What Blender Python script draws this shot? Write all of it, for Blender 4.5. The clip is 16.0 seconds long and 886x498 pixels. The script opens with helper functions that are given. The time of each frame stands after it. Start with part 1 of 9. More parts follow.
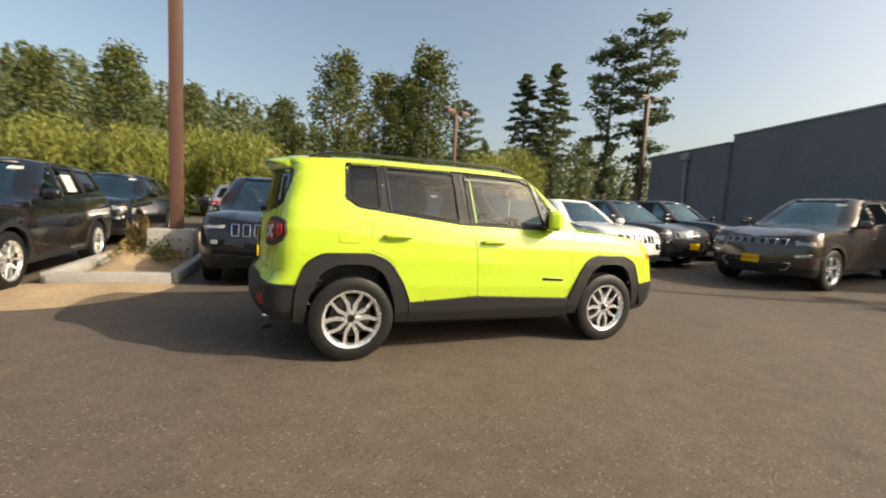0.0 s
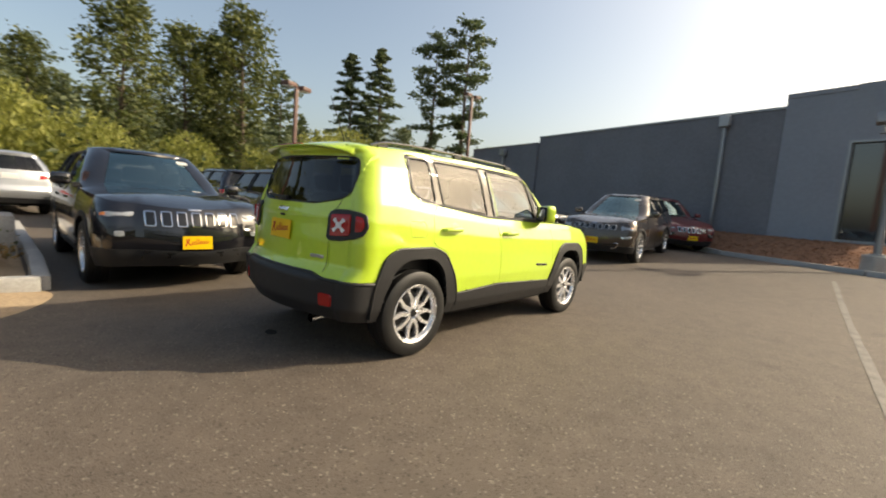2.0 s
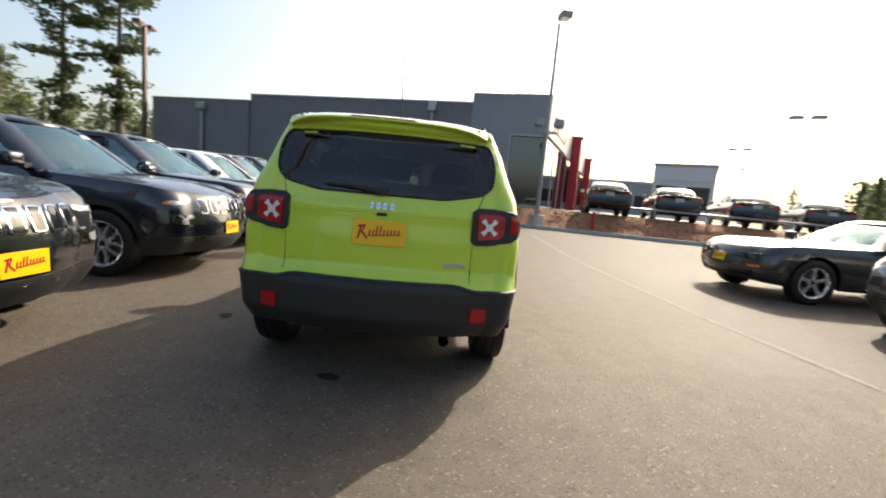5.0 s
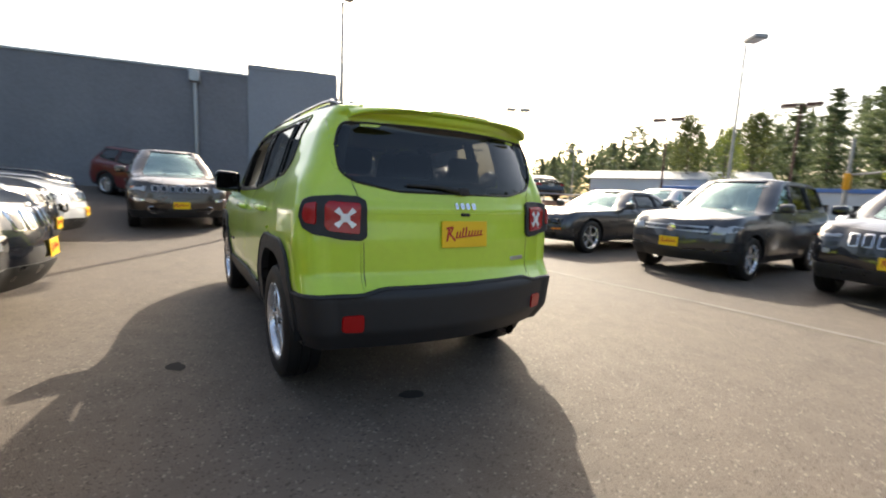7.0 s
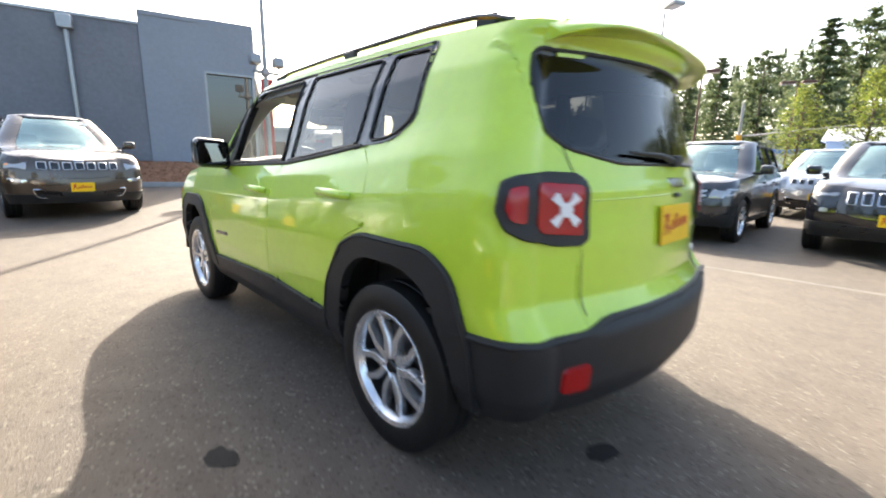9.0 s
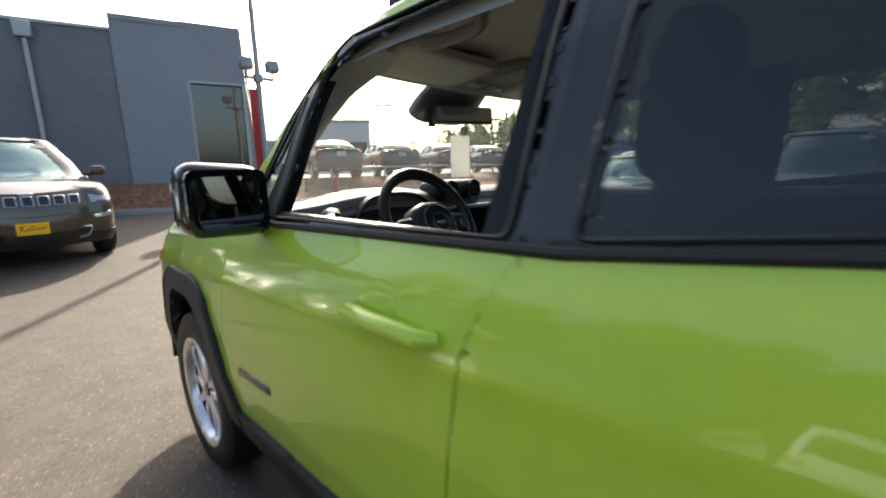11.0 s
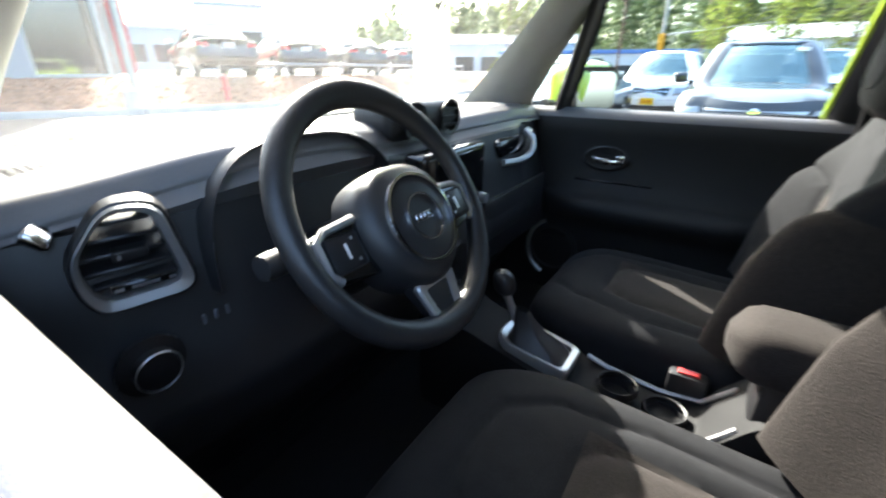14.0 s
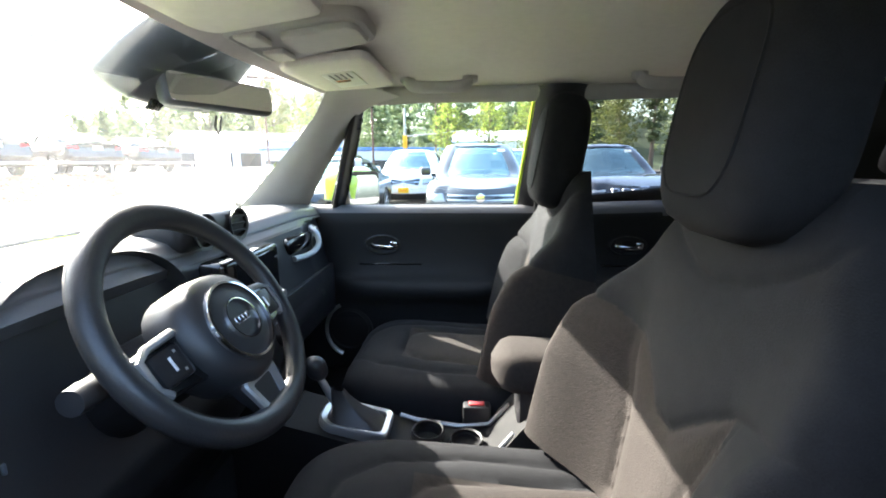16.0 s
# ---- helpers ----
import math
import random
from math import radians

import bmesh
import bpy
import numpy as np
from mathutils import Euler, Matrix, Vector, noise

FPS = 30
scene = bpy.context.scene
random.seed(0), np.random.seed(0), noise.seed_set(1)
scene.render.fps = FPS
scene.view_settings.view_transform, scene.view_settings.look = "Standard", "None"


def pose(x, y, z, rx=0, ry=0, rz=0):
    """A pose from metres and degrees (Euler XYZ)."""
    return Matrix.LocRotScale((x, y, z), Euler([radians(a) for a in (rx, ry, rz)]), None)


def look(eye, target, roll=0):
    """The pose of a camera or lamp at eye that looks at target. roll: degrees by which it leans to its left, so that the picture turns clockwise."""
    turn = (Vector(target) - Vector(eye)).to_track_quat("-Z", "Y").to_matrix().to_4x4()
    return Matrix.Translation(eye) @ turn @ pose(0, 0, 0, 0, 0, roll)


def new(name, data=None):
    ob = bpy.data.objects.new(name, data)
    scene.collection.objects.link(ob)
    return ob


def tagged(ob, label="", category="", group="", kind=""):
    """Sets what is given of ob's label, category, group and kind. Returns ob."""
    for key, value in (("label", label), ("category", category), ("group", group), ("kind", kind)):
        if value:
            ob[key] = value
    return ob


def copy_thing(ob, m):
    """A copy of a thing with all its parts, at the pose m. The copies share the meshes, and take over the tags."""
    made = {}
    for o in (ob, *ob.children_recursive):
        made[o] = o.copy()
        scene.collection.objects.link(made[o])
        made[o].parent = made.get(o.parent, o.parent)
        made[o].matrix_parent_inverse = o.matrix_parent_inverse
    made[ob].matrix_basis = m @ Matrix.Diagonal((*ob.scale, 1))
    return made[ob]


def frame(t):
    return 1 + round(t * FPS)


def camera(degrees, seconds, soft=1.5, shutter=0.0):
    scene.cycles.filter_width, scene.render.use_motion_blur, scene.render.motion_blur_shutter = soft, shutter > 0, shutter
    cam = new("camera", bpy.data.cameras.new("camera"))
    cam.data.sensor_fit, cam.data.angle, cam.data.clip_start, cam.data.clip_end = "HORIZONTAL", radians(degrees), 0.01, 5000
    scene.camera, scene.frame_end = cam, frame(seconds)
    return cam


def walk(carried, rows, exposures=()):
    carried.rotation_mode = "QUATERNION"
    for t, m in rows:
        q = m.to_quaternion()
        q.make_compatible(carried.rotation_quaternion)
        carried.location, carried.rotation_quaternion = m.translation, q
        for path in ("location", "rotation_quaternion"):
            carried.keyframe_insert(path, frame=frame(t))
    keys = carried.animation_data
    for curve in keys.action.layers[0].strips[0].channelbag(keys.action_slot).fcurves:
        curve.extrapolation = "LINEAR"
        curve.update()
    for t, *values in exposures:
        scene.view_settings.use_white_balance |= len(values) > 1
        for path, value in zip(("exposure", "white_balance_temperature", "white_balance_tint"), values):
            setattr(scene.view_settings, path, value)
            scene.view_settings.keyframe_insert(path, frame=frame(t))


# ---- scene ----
cam = camera(92.9, 16.0, 1.9, 0.5)
PATH = [
    (0, (-1.872, -4.176, 1.259), (-1.126, -2.33, 1.07), 3.1),
    (0.5, (-2.354, -4.051, 1.26), (-1.396, -2.306, 1.066), 4.3),
    (1, (-2.801, -3.807, 1.267), (-1.659, -2.175, 1.089), 5.0),
    (1.5, (-3.239, -3.58, 1.257), (-1.915, -2.091, 1.083), 4.7),
    (2, (-3.587, -3.202, 1.229), (-2.115, -1.864, 1.016), 4.6),
    (2.5, (-3.927, -2.808, 1.224), (-2.254, -1.727, 1.043), 4.3),
    (3, (-4.145, -2.342, 1.224), (-2.321, -1.543, 1.029), 3.2),
    (3.2, (-4.235, -2.155, 1.222), (-2.387, -1.406, 1.073), 4.1),
    (5.3, (-4.441, -0.045, 1.168), (-2.465, -0.233, 0.922), 4.6),
    (5.5, (-4.405, 0.152, 1.151), (-2.44, -0.14, 0.924), 4.0),
    (6, (-4.309, 0.603, 1.152), (-2.407, 0.03, 0.92), 3.4),
    (6.5, (-4.114, 0.996, 1.152), (-2.306, 0.186, 0.878), 4.3),
    (7, (-3.934, 1.387, 1.167), (-2.269, 0.309, 0.903), 2.6),
    (7.5, (-3.659, 1.642, 1.169), (-2.14, 0.399, 0.784), 2.8),
    (8, (-3.346, 1.843, 1.139), (-1.899, 0.524, 0.73), 1.1),
    (8.5, (-2.989, 1.897, 1.141), (-1.663, 0.459, 0.723), -1.4),
    (9, (-2.55, 1.801, 1.151), (-1.143, 0.436, 0.753), 1.2),
    (9.5, (-2.031, 1.694, 1.166), (-0.582, 0.363, 0.806), -0.3),
    (9.7, (-1.911, 1.666, 1.166), (-0.407, 0.394, 0.824), -0.1),
    (11.8, (-0.178, 1.027, 1.293), (1.145, -0.42, 0.9), -2.2),
    (12, (-0.183, 0.958, 1.274), (1.192, -0.432, 0.852), -2.9),
    (12.5, (-0.043, 0.804, 1.266), (1.283, -0.521, 0.57), -1.6),
    (13, (-0.004, 0.748, 1.25), (1.24, -0.557, 0.384), -0.5),
    (13.5, (0.005, 0.749, 1.25), (1.226, -0.581, 0.389), -0.1),
    (14, (0.014, 0.793, 1.269), (1.026, -0.742, 0.482), 0.2),
    (14.5, (0.018, 0.857, 1.292), (0.63, -0.939, 0.662), -1.7),
    (15, (0.002, 0.904, 1.307), (0.294, -1.015, 0.823), -2.1),
    (15.5, (-0.008, 0.926, 1.309), (0.159, -1.022, 0.889), -1.6),
    (16, (-0.005, 0.935, 1.312), (0.119, -1.02, 0.911), -0.4),
]
EXPOSURES = [(0, 0.52, 7600, 7), (3.0, 0.66, 7600, 7), (5.5, 0.95, 7000, 8), (7.0, 1.2, 7000, 8), (8.0, 1.45, 6900, 7), (9.0, 2.05, 6700, 7), (9.5, 2.05, 6700, 7), (10.5, 1.5, 6700, 8), (11.8, 0.9, 6600, 5), (12.5, 0.68, 6500, 5), (13.0, 2.0, 6400, 5), (13.5, 2.85, 6300, 6), (14.5, 3.68, 6250, 8), (16.0, 3.9, 6300, 8)]
walk(cam, [(t, look(eye, target, roll)) for t, eye, target, roll in PATH], EXPOSURES)

# ---------------------------------------------------------------- world and sun
SUN_AZ, SUN_EL = radians(-35.5), radians(33.5)
world = bpy.data.worlds.new("sky")
scene.world = world
world.use_nodes = True
wn = world.node_tree
sky = wn.nodes.new("ShaderNodeTexSky")
sky.sky_type = "NISHITA"
sky.sun_disc = False
sky.sun_elevation = SUN_EL
sky.sun_rotation = math.pi / 2 - SUN_AZ
sky.altitude = 50
sky.air_density, sky.dust_density, sky.ozone_density = 1.0, 4.5, 1.0
wn.nodes["Background"].inputs[1].default_value = 0.15
wn.links.new(sky.outputs[0], wn.nodes["Background"].inputs[0])
sun = new("sun", bpy.data.lights.new("sun", "SUN"))
sun.data.energy, sun.data.angle, sun.data.color = 3.6, radians(0.6), (1.0, 0.93, 0.82)
sun_dir = Vector((math.cos(SUN_EL) * math.cos(SUN_AZ), math.cos(SUN_EL) * math.sin(SUN_AZ), math.sin(SUN_EL)))
sun.matrix_world = look(sun_dir * 60, (0, 0, 0))

# ---------------------------------------------------------------- materials
def mat(name, color, rough=0.6, metal=0.0, coat=0.0, spec=0.5, var=0.0, scale=8.0, bump=0.0, bscale=60.0, second=None, trans=0.0, emit=0.0, ior=1.45, sheen=0.0, coords="Object", relief=0.002):
    """A surface with two scales of colour variation and a fine relief."""
    m = bpy.data.materials.new(name)
    m.use_nodes = True
    nt = m.node_tree
    b = nt.nodes["Principled BSDF"]
    b.inputs["Base Color"].default_value = (*color, 1)
    b.inputs["Roughness"].default_value = rough
    b.inputs["Metallic"].default_value = metal
    b.inputs["Coat Weight"].default_value = coat
    b.inputs["Coat Roughness"].default_value = 0.04
    b.inputs["Specular IOR Level"].default_value = spec
    b.inputs["Transmission Weight"].default_value = trans
    b.inputs["IOR"].default_value = ior
    b.inputs["Sheen Weight"].default_value = sheen
    if emit:
        b.inputs["Emission Color"].default_value = (*color, 1)
        b.inputs["Emission Strength"].default_value = emit
    tc = nt.nodes.new("ShaderNodeTexCoord")
    if var or second:
        n1 = nt.nodes.new("ShaderNodeTexNoise")
        n1.inputs["Scale"].default_value = scale
        n1.inputs["Detail"].default_value = 6
        n2 = nt.nodes.new("ShaderNodeTexNoise")
        n2.inputs["Scale"].default_value = scale * 14
        n2.inputs["Detail"].default_value = 3
        add = nt.nodes.new("ShaderNodeMath")
        add.operation = "MULTIPLY_ADD"
        add.inputs[1].default_value = 0.5
        ramp = nt.nodes.new("ShaderNodeMix")
        ramp.data_type = "RGBA"
        hi = second or tuple(min(1, c * (1 + var)) for c in color)
        lo = tuple(c * (1 - var) for c in color)
        ramp.inputs[6].default_value, ramp.inputs[7].default_value = (*lo, 1), (*hi, 1)
        half = nt.nodes.new("ShaderNodeMath")
        half.operation = "MULTIPLY"
        half.inputs[1].default_value = 0.5
        nt.links.new(tc.outputs[coords], n1.inputs["Vector"])
        nt.links.new(tc.outputs[coords], n2.inputs["Vector"])
        nt.links.new(n2.outputs[0], half.inputs[0])
        nt.links.new(n1.outputs[0], add.inputs[0])
        nt.links.new(half.outputs[0], add.inputs[2])
        sharp = nt.nodes.new("ShaderNodeMapRange")
        sharp.inputs[1].default_value, sharp.inputs[2].default_value = 0.32, 0.68
        nt.links.new(add.outputs[0], sharp.inputs[0])
        nt.links.new(sharp.outputs[0], ramp.inputs[0])
        nt.links.new(ramp.outputs[2], b.inputs["Base Color"])
        rr = nt.nodes.new("ShaderNodeMapRange")
        rr.inputs[3].default_value, rr.inputs[4].default_value = max(0, rough - 0.08), min(1, rough + 0.08)
        nt.links.new(n1.outputs[0], rr.inputs[0])
        nt.links.new(rr.outputs[0], b.inputs["Roughness"])
    if bump:
        nb = nt.nodes.new("ShaderNodeTexNoise")
        nb.inputs["Scale"].default_value = bscale
        nb.inputs["Detail"].default_value = 4
        bp = nt.nodes.new("ShaderNodeBump")
        bp.inputs["Strength"].default_value = bump
        bp.inputs["Distance"].default_value = relief
        nt.links.new(tc.outputs[coords], nb.inputs["Vector"])
        nt.links.new(nb.outputs[0], bp.inputs["Height"])
        nt.links.new(bp.outputs[0], b.inputs["Normal"])
    return m


def paint(name, color, flake=0.0, rough=0.35):
    return mat(name, color, rough=rough, metal=flake, coat=1.0, var=0.05, scale=1.5, bump=0.02, bscale=3.0)


def glass_mat(name, tint, rough=0.0, least=0.06):
    """Thin window glass: part clear, part tinted, with a glossy face."""
    m = bpy.data.materials.new(name)
    m.use_nodes = True
    nt = m.node_tree
    out = nt.nodes["Material Output"]
    nt.nodes.remove(nt.nodes["Principled BSDF"])
    tr = nt.nodes.new("ShaderNodeBsdfTransparent")
    tr.inputs[0].default_value = (*tint, 1)
    gl = nt.nodes.new("ShaderNodeBsdfGlossy")
    gl.inputs["Roughness"].default_value = rough
    lw = nt.nodes.new("ShaderNodeLayerWeight")
    lw.inputs[0].default_value = 0.5
    pw = nt.nodes.new("ShaderNodeMath")
    pw.operation = "POWER"
    pw.inputs[1].default_value = 4.0
    nt.links.new(lw.outputs["Facing"], pw.inputs[0])
    fr = nt.nodes.new("ShaderNodeMapRange")
    fr.inputs[3].default_value, fr.inputs[4].default_value = least, 0.9
    nt.links.new(pw.outputs[0], fr.inputs[0])
    mx = nt.nodes.new("ShaderNodeMixShader")
    nt.links.new(fr.outputs[0], mx.inputs[0])
    nt.links.new(tr.outputs[0], mx.inputs[1])
    nt.links.new(gl.outputs[0], mx.inputs[2])
    nt.links.new(mx.outputs[0], out.inputs[0])
    return m


LIME = paint("lime_paint", (0.49, 0.67, 0.045))
BLACK_PAINT = paint("black_paint", (0.006, 0.006, 0.008), rough=0.2)
NAVY_PAINT = paint("navy_paint", (0.007, 0.010, 0.018), 0.2, 0.25)
GREY_PAINT = paint("grey_paint", (0.045, 0.045, 0.048), 0.5, 0.3)
BROWN_PAINT = paint("brown_grey_paint", (0.068, 0.052, 0.040), 0.5, 0.28)
WHITE_PAINT = paint("white_paint", (0.75, 0.75, 0.74))
SILVER_PAINT = paint("silver_paint", (0.42, 0.43, 0.44), 0.7, 0.3)
RED_PAINT = paint("red_paint", (0.13, 0.007, 0.010))
GLASS_DARK = glass_mat("privacy_glass", (0.10, 0.105, 0.11))
GLASS_TINT = glass_mat("tinted_glass", (0.32, 0.335, 0.34))
GLASS_CLEAR = glass_mat("clear_glass", (0.66, 0.76, 0.76))
GLASS_VEILED = glass_mat("veiled_windscreen", (0.80, 0.86, 0.84))
nt = GLASS_VEILED.node_tree
# Pale translucent veil painted into the glass in place of sun glare and haze.
veil = nt.nodes.new("ShaderNodeBsdfTranslucent")
veil.inputs[0].default_value = (0.85, 0.85, 0.82, 1)
veil_noise = nt.nodes.new("ShaderNodeTexNoise")
veil_noise.inputs["Scale"].default_value = 5.0
veil_noise.inputs["Detail"].default_value = 6
span = nt.nodes.new("ShaderNodeMapRange")
span.inputs[3].default_value, span.inputs[4].default_value = 0.008, 0.026
over = nt.nodes.new("ShaderNodeMixShader")
face = nt.nodes["Material Output"].inputs[0].links[0].from_socket
nt.links.new(veil_noise.outputs[0], span.inputs[0])
nt.links.new(span.outputs[0], over.inputs[0])
nt.links.new(face, over.inputs[1])
nt.links.new(veil.outputs[0], over.inputs[2])
nt.links.new(over.outputs[0], nt.nodes["Material Output"].inputs[0])
GLASS_FAR = glass_mat("car_glass", (0.46, 0.56, 0.56), 0.0, 0.26)
GLASS_FAR.node_tree.nodes["Glossy BSDF"].inputs["Color"].default_value = (0.70, 0.95, 0.93, 1)
CLADDING = mat("black_plastic", (0.018, 0.018, 0.019), 0.55, var=0.15, scale=20, bump=0.15, bscale=400)
SEAL = mat("rubber_seal", (0.010, 0.010, 0.011), 0.45)
GLOSS_BLACK = mat("gloss_black", (0.006, 0.006, 0.006), 0.12, coat=0.5)
RUBBER = mat("tyre_rubber", (0.007, 0.007, 0.007), 0.55, var=0.2, scale=30, bump=0.2, bscale=200)
ALLOY = mat("alloy", (0.80, 0.80, 0.81), 0.26, metal=0.8, coat=0.6, var=0.05, scale=10)
# Dark tone paints shade behind the wheel spokes; the coupe's lamps share it.
DARKENED_ALLOY = mat("darkened_alloy", (0.06, 0.06, 0.06), 0.4, metal=0.8)
CHROME = mat("chrome", (0.75, 0.75, 0.76), 0.08, metal=1.0)
# Kept dark as well, to put shade into the spoke gaps.
STEEL = mat("brake_steel", (0.13, 0.125, 0.12), 0.45, metal=0.9, var=0.2, scale=20)
RED_LENS = mat("red_lens", (0.36, 0.004, 0.005), 0.25, coat=0.35)
WHITE_LENS = mat("white_lens", (0.75, 0.75, 0.75), 0.15, coat=1.0)
AMBER_LENS = mat("amber_lens", (0.75, 0.20, 0.01), 0.15, coat=1.0)
LAMP_GLASS = mat("headlamp_lens", (0.35, 0.36, 0.37), 0.08, metal=0.4, coat=1.0)
PLATE_YELLOW = mat("plate_yellow", (0.85, 0.52, 0.01), 0.4, var=0.04)
PLATE_RED = mat("plate_red", (0.45, 0.02, 0.02), 0.4)
UNDER = mat("underbody", (0.010, 0.010, 0.010), 0.9, var=0.2)
# cabin
CLOTH = mat("seat_cloth", (0.0128, 0.0132, 0.0146), 0.9, spec=0.15, var=0.3, scale=40, bump=0.4, bscale=500)
CLOTH_MESH = mat("seat_cloth_insert", (0.0205, 0.0172, 0.0154), 0.9, spec=0.2, var=0.35, scale=110, bump=0.6, bscale=350, sheen=0.03)
SHROUD = mat("shroud_plastic", (0.085, 0.09, 0.10), 0.5, var=0.1, scale=25, bump=0.1, bscale=300)
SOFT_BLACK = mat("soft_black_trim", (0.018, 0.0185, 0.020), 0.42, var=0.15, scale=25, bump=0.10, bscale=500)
CONSOLE_BLACK = mat("console_black", (0.0085, 0.0085, 0.009), 0.72, spec=0.25, var=0.12, scale=25, bump=0.1, bscale=300)
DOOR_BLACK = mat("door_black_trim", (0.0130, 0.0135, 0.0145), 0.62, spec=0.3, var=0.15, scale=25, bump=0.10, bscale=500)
HARD_BLACK = mat("hard_black_trim", (0.012, 0.012, 0.013), 0.4, var=0.1, scale=25, bump=0.1, bscale=300)
# Paler grey and strong specular put the sun's glare into black trim.
SUNLIT_TOP = mat("sunlit_top_trim", (0.075, 0.075, 0.08), 0.5, spec=1.0, var=0.12, scale=30, bump=0.15, bscale=500)
LEATHER = mat("wheel_leather", (0.020, 0.020, 0.021), 0.38, var=0.15, scale=30, bump=0.2, bscale=300)
LINER = mat("headliner_cloth", (0.62, 0.59, 0.55), 0.95, var=0.06, scale=50, bump=0.15, bscale=500)
PILLAR = mat("pillar_trim", (0.36, 0.35, 0.33), 0.7, var=0.05, scale=30, bump=0.1, bscale=300)
SATIN = mat("satin_silver", (0.46, 0.46, 0.46), 0.36, metal=0.8)
SCREEN = mat("screen_glass", (0.008, 0.009, 0.010), 0.1)
RED_BUTTON = mat("red_button", (0.48, 0.045, 0.04), 0.3)
PAPER = mat("white_paper", (0.80, 0.80, 0.78), 0.7, var=0.03, trans=0.0)
MIRROR = mat("mirror_glass", (0.85, 0.86, 0.87), 0.02, metal=1.0)
CARPET = mat("cabin_carpet", (0.015, 0.015, 0.015), 0.95, var=0.3, scale=60, bump=0.4, bscale=500)

nt = PAPER.node_tree
tl = nt.nodes.new("ShaderNodeBsdfTranslucent")
tl.inputs[0].default_value = (0.8, 0.8, 0.78, 1)
ms = nt.nodes.new("ShaderNodeMixShader")
ms.inputs[0].default_value = 0.45
nt.links.new(nt.nodes["Principled BSDF"].outputs[0], ms.inputs[1])
nt.links.new(tl.outputs[0], ms.inputs[2])
nt.links.new(ms.outputs[0], nt.nodes["Material Output"].inputs[0])

# ---------------------------------------------------------------- mesh helpers
def part(name, bm, material, parent=None, label="", smooth=40.0):
    """Links a bmesh as one mesh object, under a thing if one is given."""
    if smooth:
        bm.normal_update()
        for f in bm.faces:
            f.smooth = True
        for e in bm.edges:
            if len(e.link_faces) == 2 and e.calc_face_angle(0) > radians(smooth):
                e.smooth = False
    me = bpy.data.meshes.new(name)
    bm.to_mesh(me)
    bm.free()
    for m in material if isinstance(material, (list, tuple)) else [material]:
        me.materials.append(m)
    ob = new(name, me)
    if parent is not None:
        ob.parent = parent
    if label:
        ob["label"] = label
    return ob


def thing(name, m=Matrix(), label="", category="", group="", kind=""):
    ob = new(name)
    ob.matrix_world = m
    ob.empty_display_size = 0.1
    return tagged(ob, label, category, group, kind)


def box(bm, x0, x1, y0, y1, z0, z1, bevel=0.0, seg=2, m=None):
    r = bmesh.ops.create_cube(bm, size=1)
    vs = r["verts"]
    for v in vs:
        v.co = Vector((x0 + (v.co.x + 0.5) * (x1 - x0), y0 + (v.co.y + 0.5) * (y1 - y0), z0 + (v.co.z + 0.5) * (z1 - z0)))
    if bevel:
        es = list({e for v in vs for e in v.link_edges})
        rb = bmesh.ops.bevel(bm, geom=es, offset=bevel, segments=seg, profile=0.5, affect="EDGES")
        vs = list({v for f in rb["faces"] for v in f.verts} | {v for v in vs if v.is_valid})
    if m is not None:
        for v in vs:
            v.co = m @ v.co
    return vs


def boxed(*a, **k):
    bm = bmesh.new()
    box(bm, *a, **k)
    return bm


def cyl(bm, r0, r1, p, q, n=20, caps=True):
    p, q = Vector(p), Vector(q)
    d = q - p
    m = Matrix.Translation((p + q) / 2) @ d.to_track_quat("Z", "Y").to_matrix().to_4x4()
    return bmesh.ops.create_cone(bm, cap_ends=caps, segments=n, radius1=r0, radius2=r1, depth=d.length, matrix=m)["verts"]


def cyled(*a, **k):
    bm = bmesh.new()
    cyl(bm, *a, **k)
    return bm


def grid_faces(bm, rows, closed=False, flip=False):
    """Quads between rows of vertices."""
    for a, b in zip(rows, rows[1:]):
        n = len(a)
        for i in range(n if closed else n - 1):
            q = [a[i], a[(i + 1) % n], b[(i + 1) % n], b[i]]
            q = [v for k, v in enumerate(q) if v not in q[:k]]
            if len(q) > 2:
                try:
                    bm.faces.new(q[::-1] if flip else q)
                except ValueError:
                    pass


def lathe(bm, prof, n=32, m=Matrix()):
    """Turns a profile of (radius, height) round z."""
    rows = []
    for r, h in prof:
        rows.append([bm.verts.new(m @ Vector((r * math.cos(2 * math.pi * i / n), r * math.sin(2 * math.pi * i / n), h))) for i in range(n)])
    grid_faces(bm, rows, True)


def tube(bm, pts, r, n=8, closed=False, flat=1.0, caps=True):
    """A tube along points; r is a radius or one for each point."""
    pts = [Vector(p) for p in pts]
    k = len(pts)
    rows, up = [], None
    for i, p in enumerate(pts):
        a = pts[(i - 1) % k] if closed or i else p
        b = pts[(i + 1) % k] if closed or i < k - 1 else p
        d = (b - a).normalized()
        if up is None:
            up = Vector((0, 0, 1)) if abs(d.z) < 0.9 else Vector((1, 0, 0))
        side = d.cross(up).normalized()
        up = side.cross(d).normalized()
        rr = r[i] if isinstance(r, (list, tuple)) else r
        rows.append([bm.verts.new(p + rr * (math.cos(2 * math.pi * j / n) * side + flat * math.sin(2 * math.pi * j / n) * up)) for j in range(n)])
    if closed:
        rows.append(rows[0])
    grid_faces(bm, rows, True, True)
    if caps and not closed:
        bm.faces.new(rows[0])
        bm.faces.new(rows[-1][::-1])


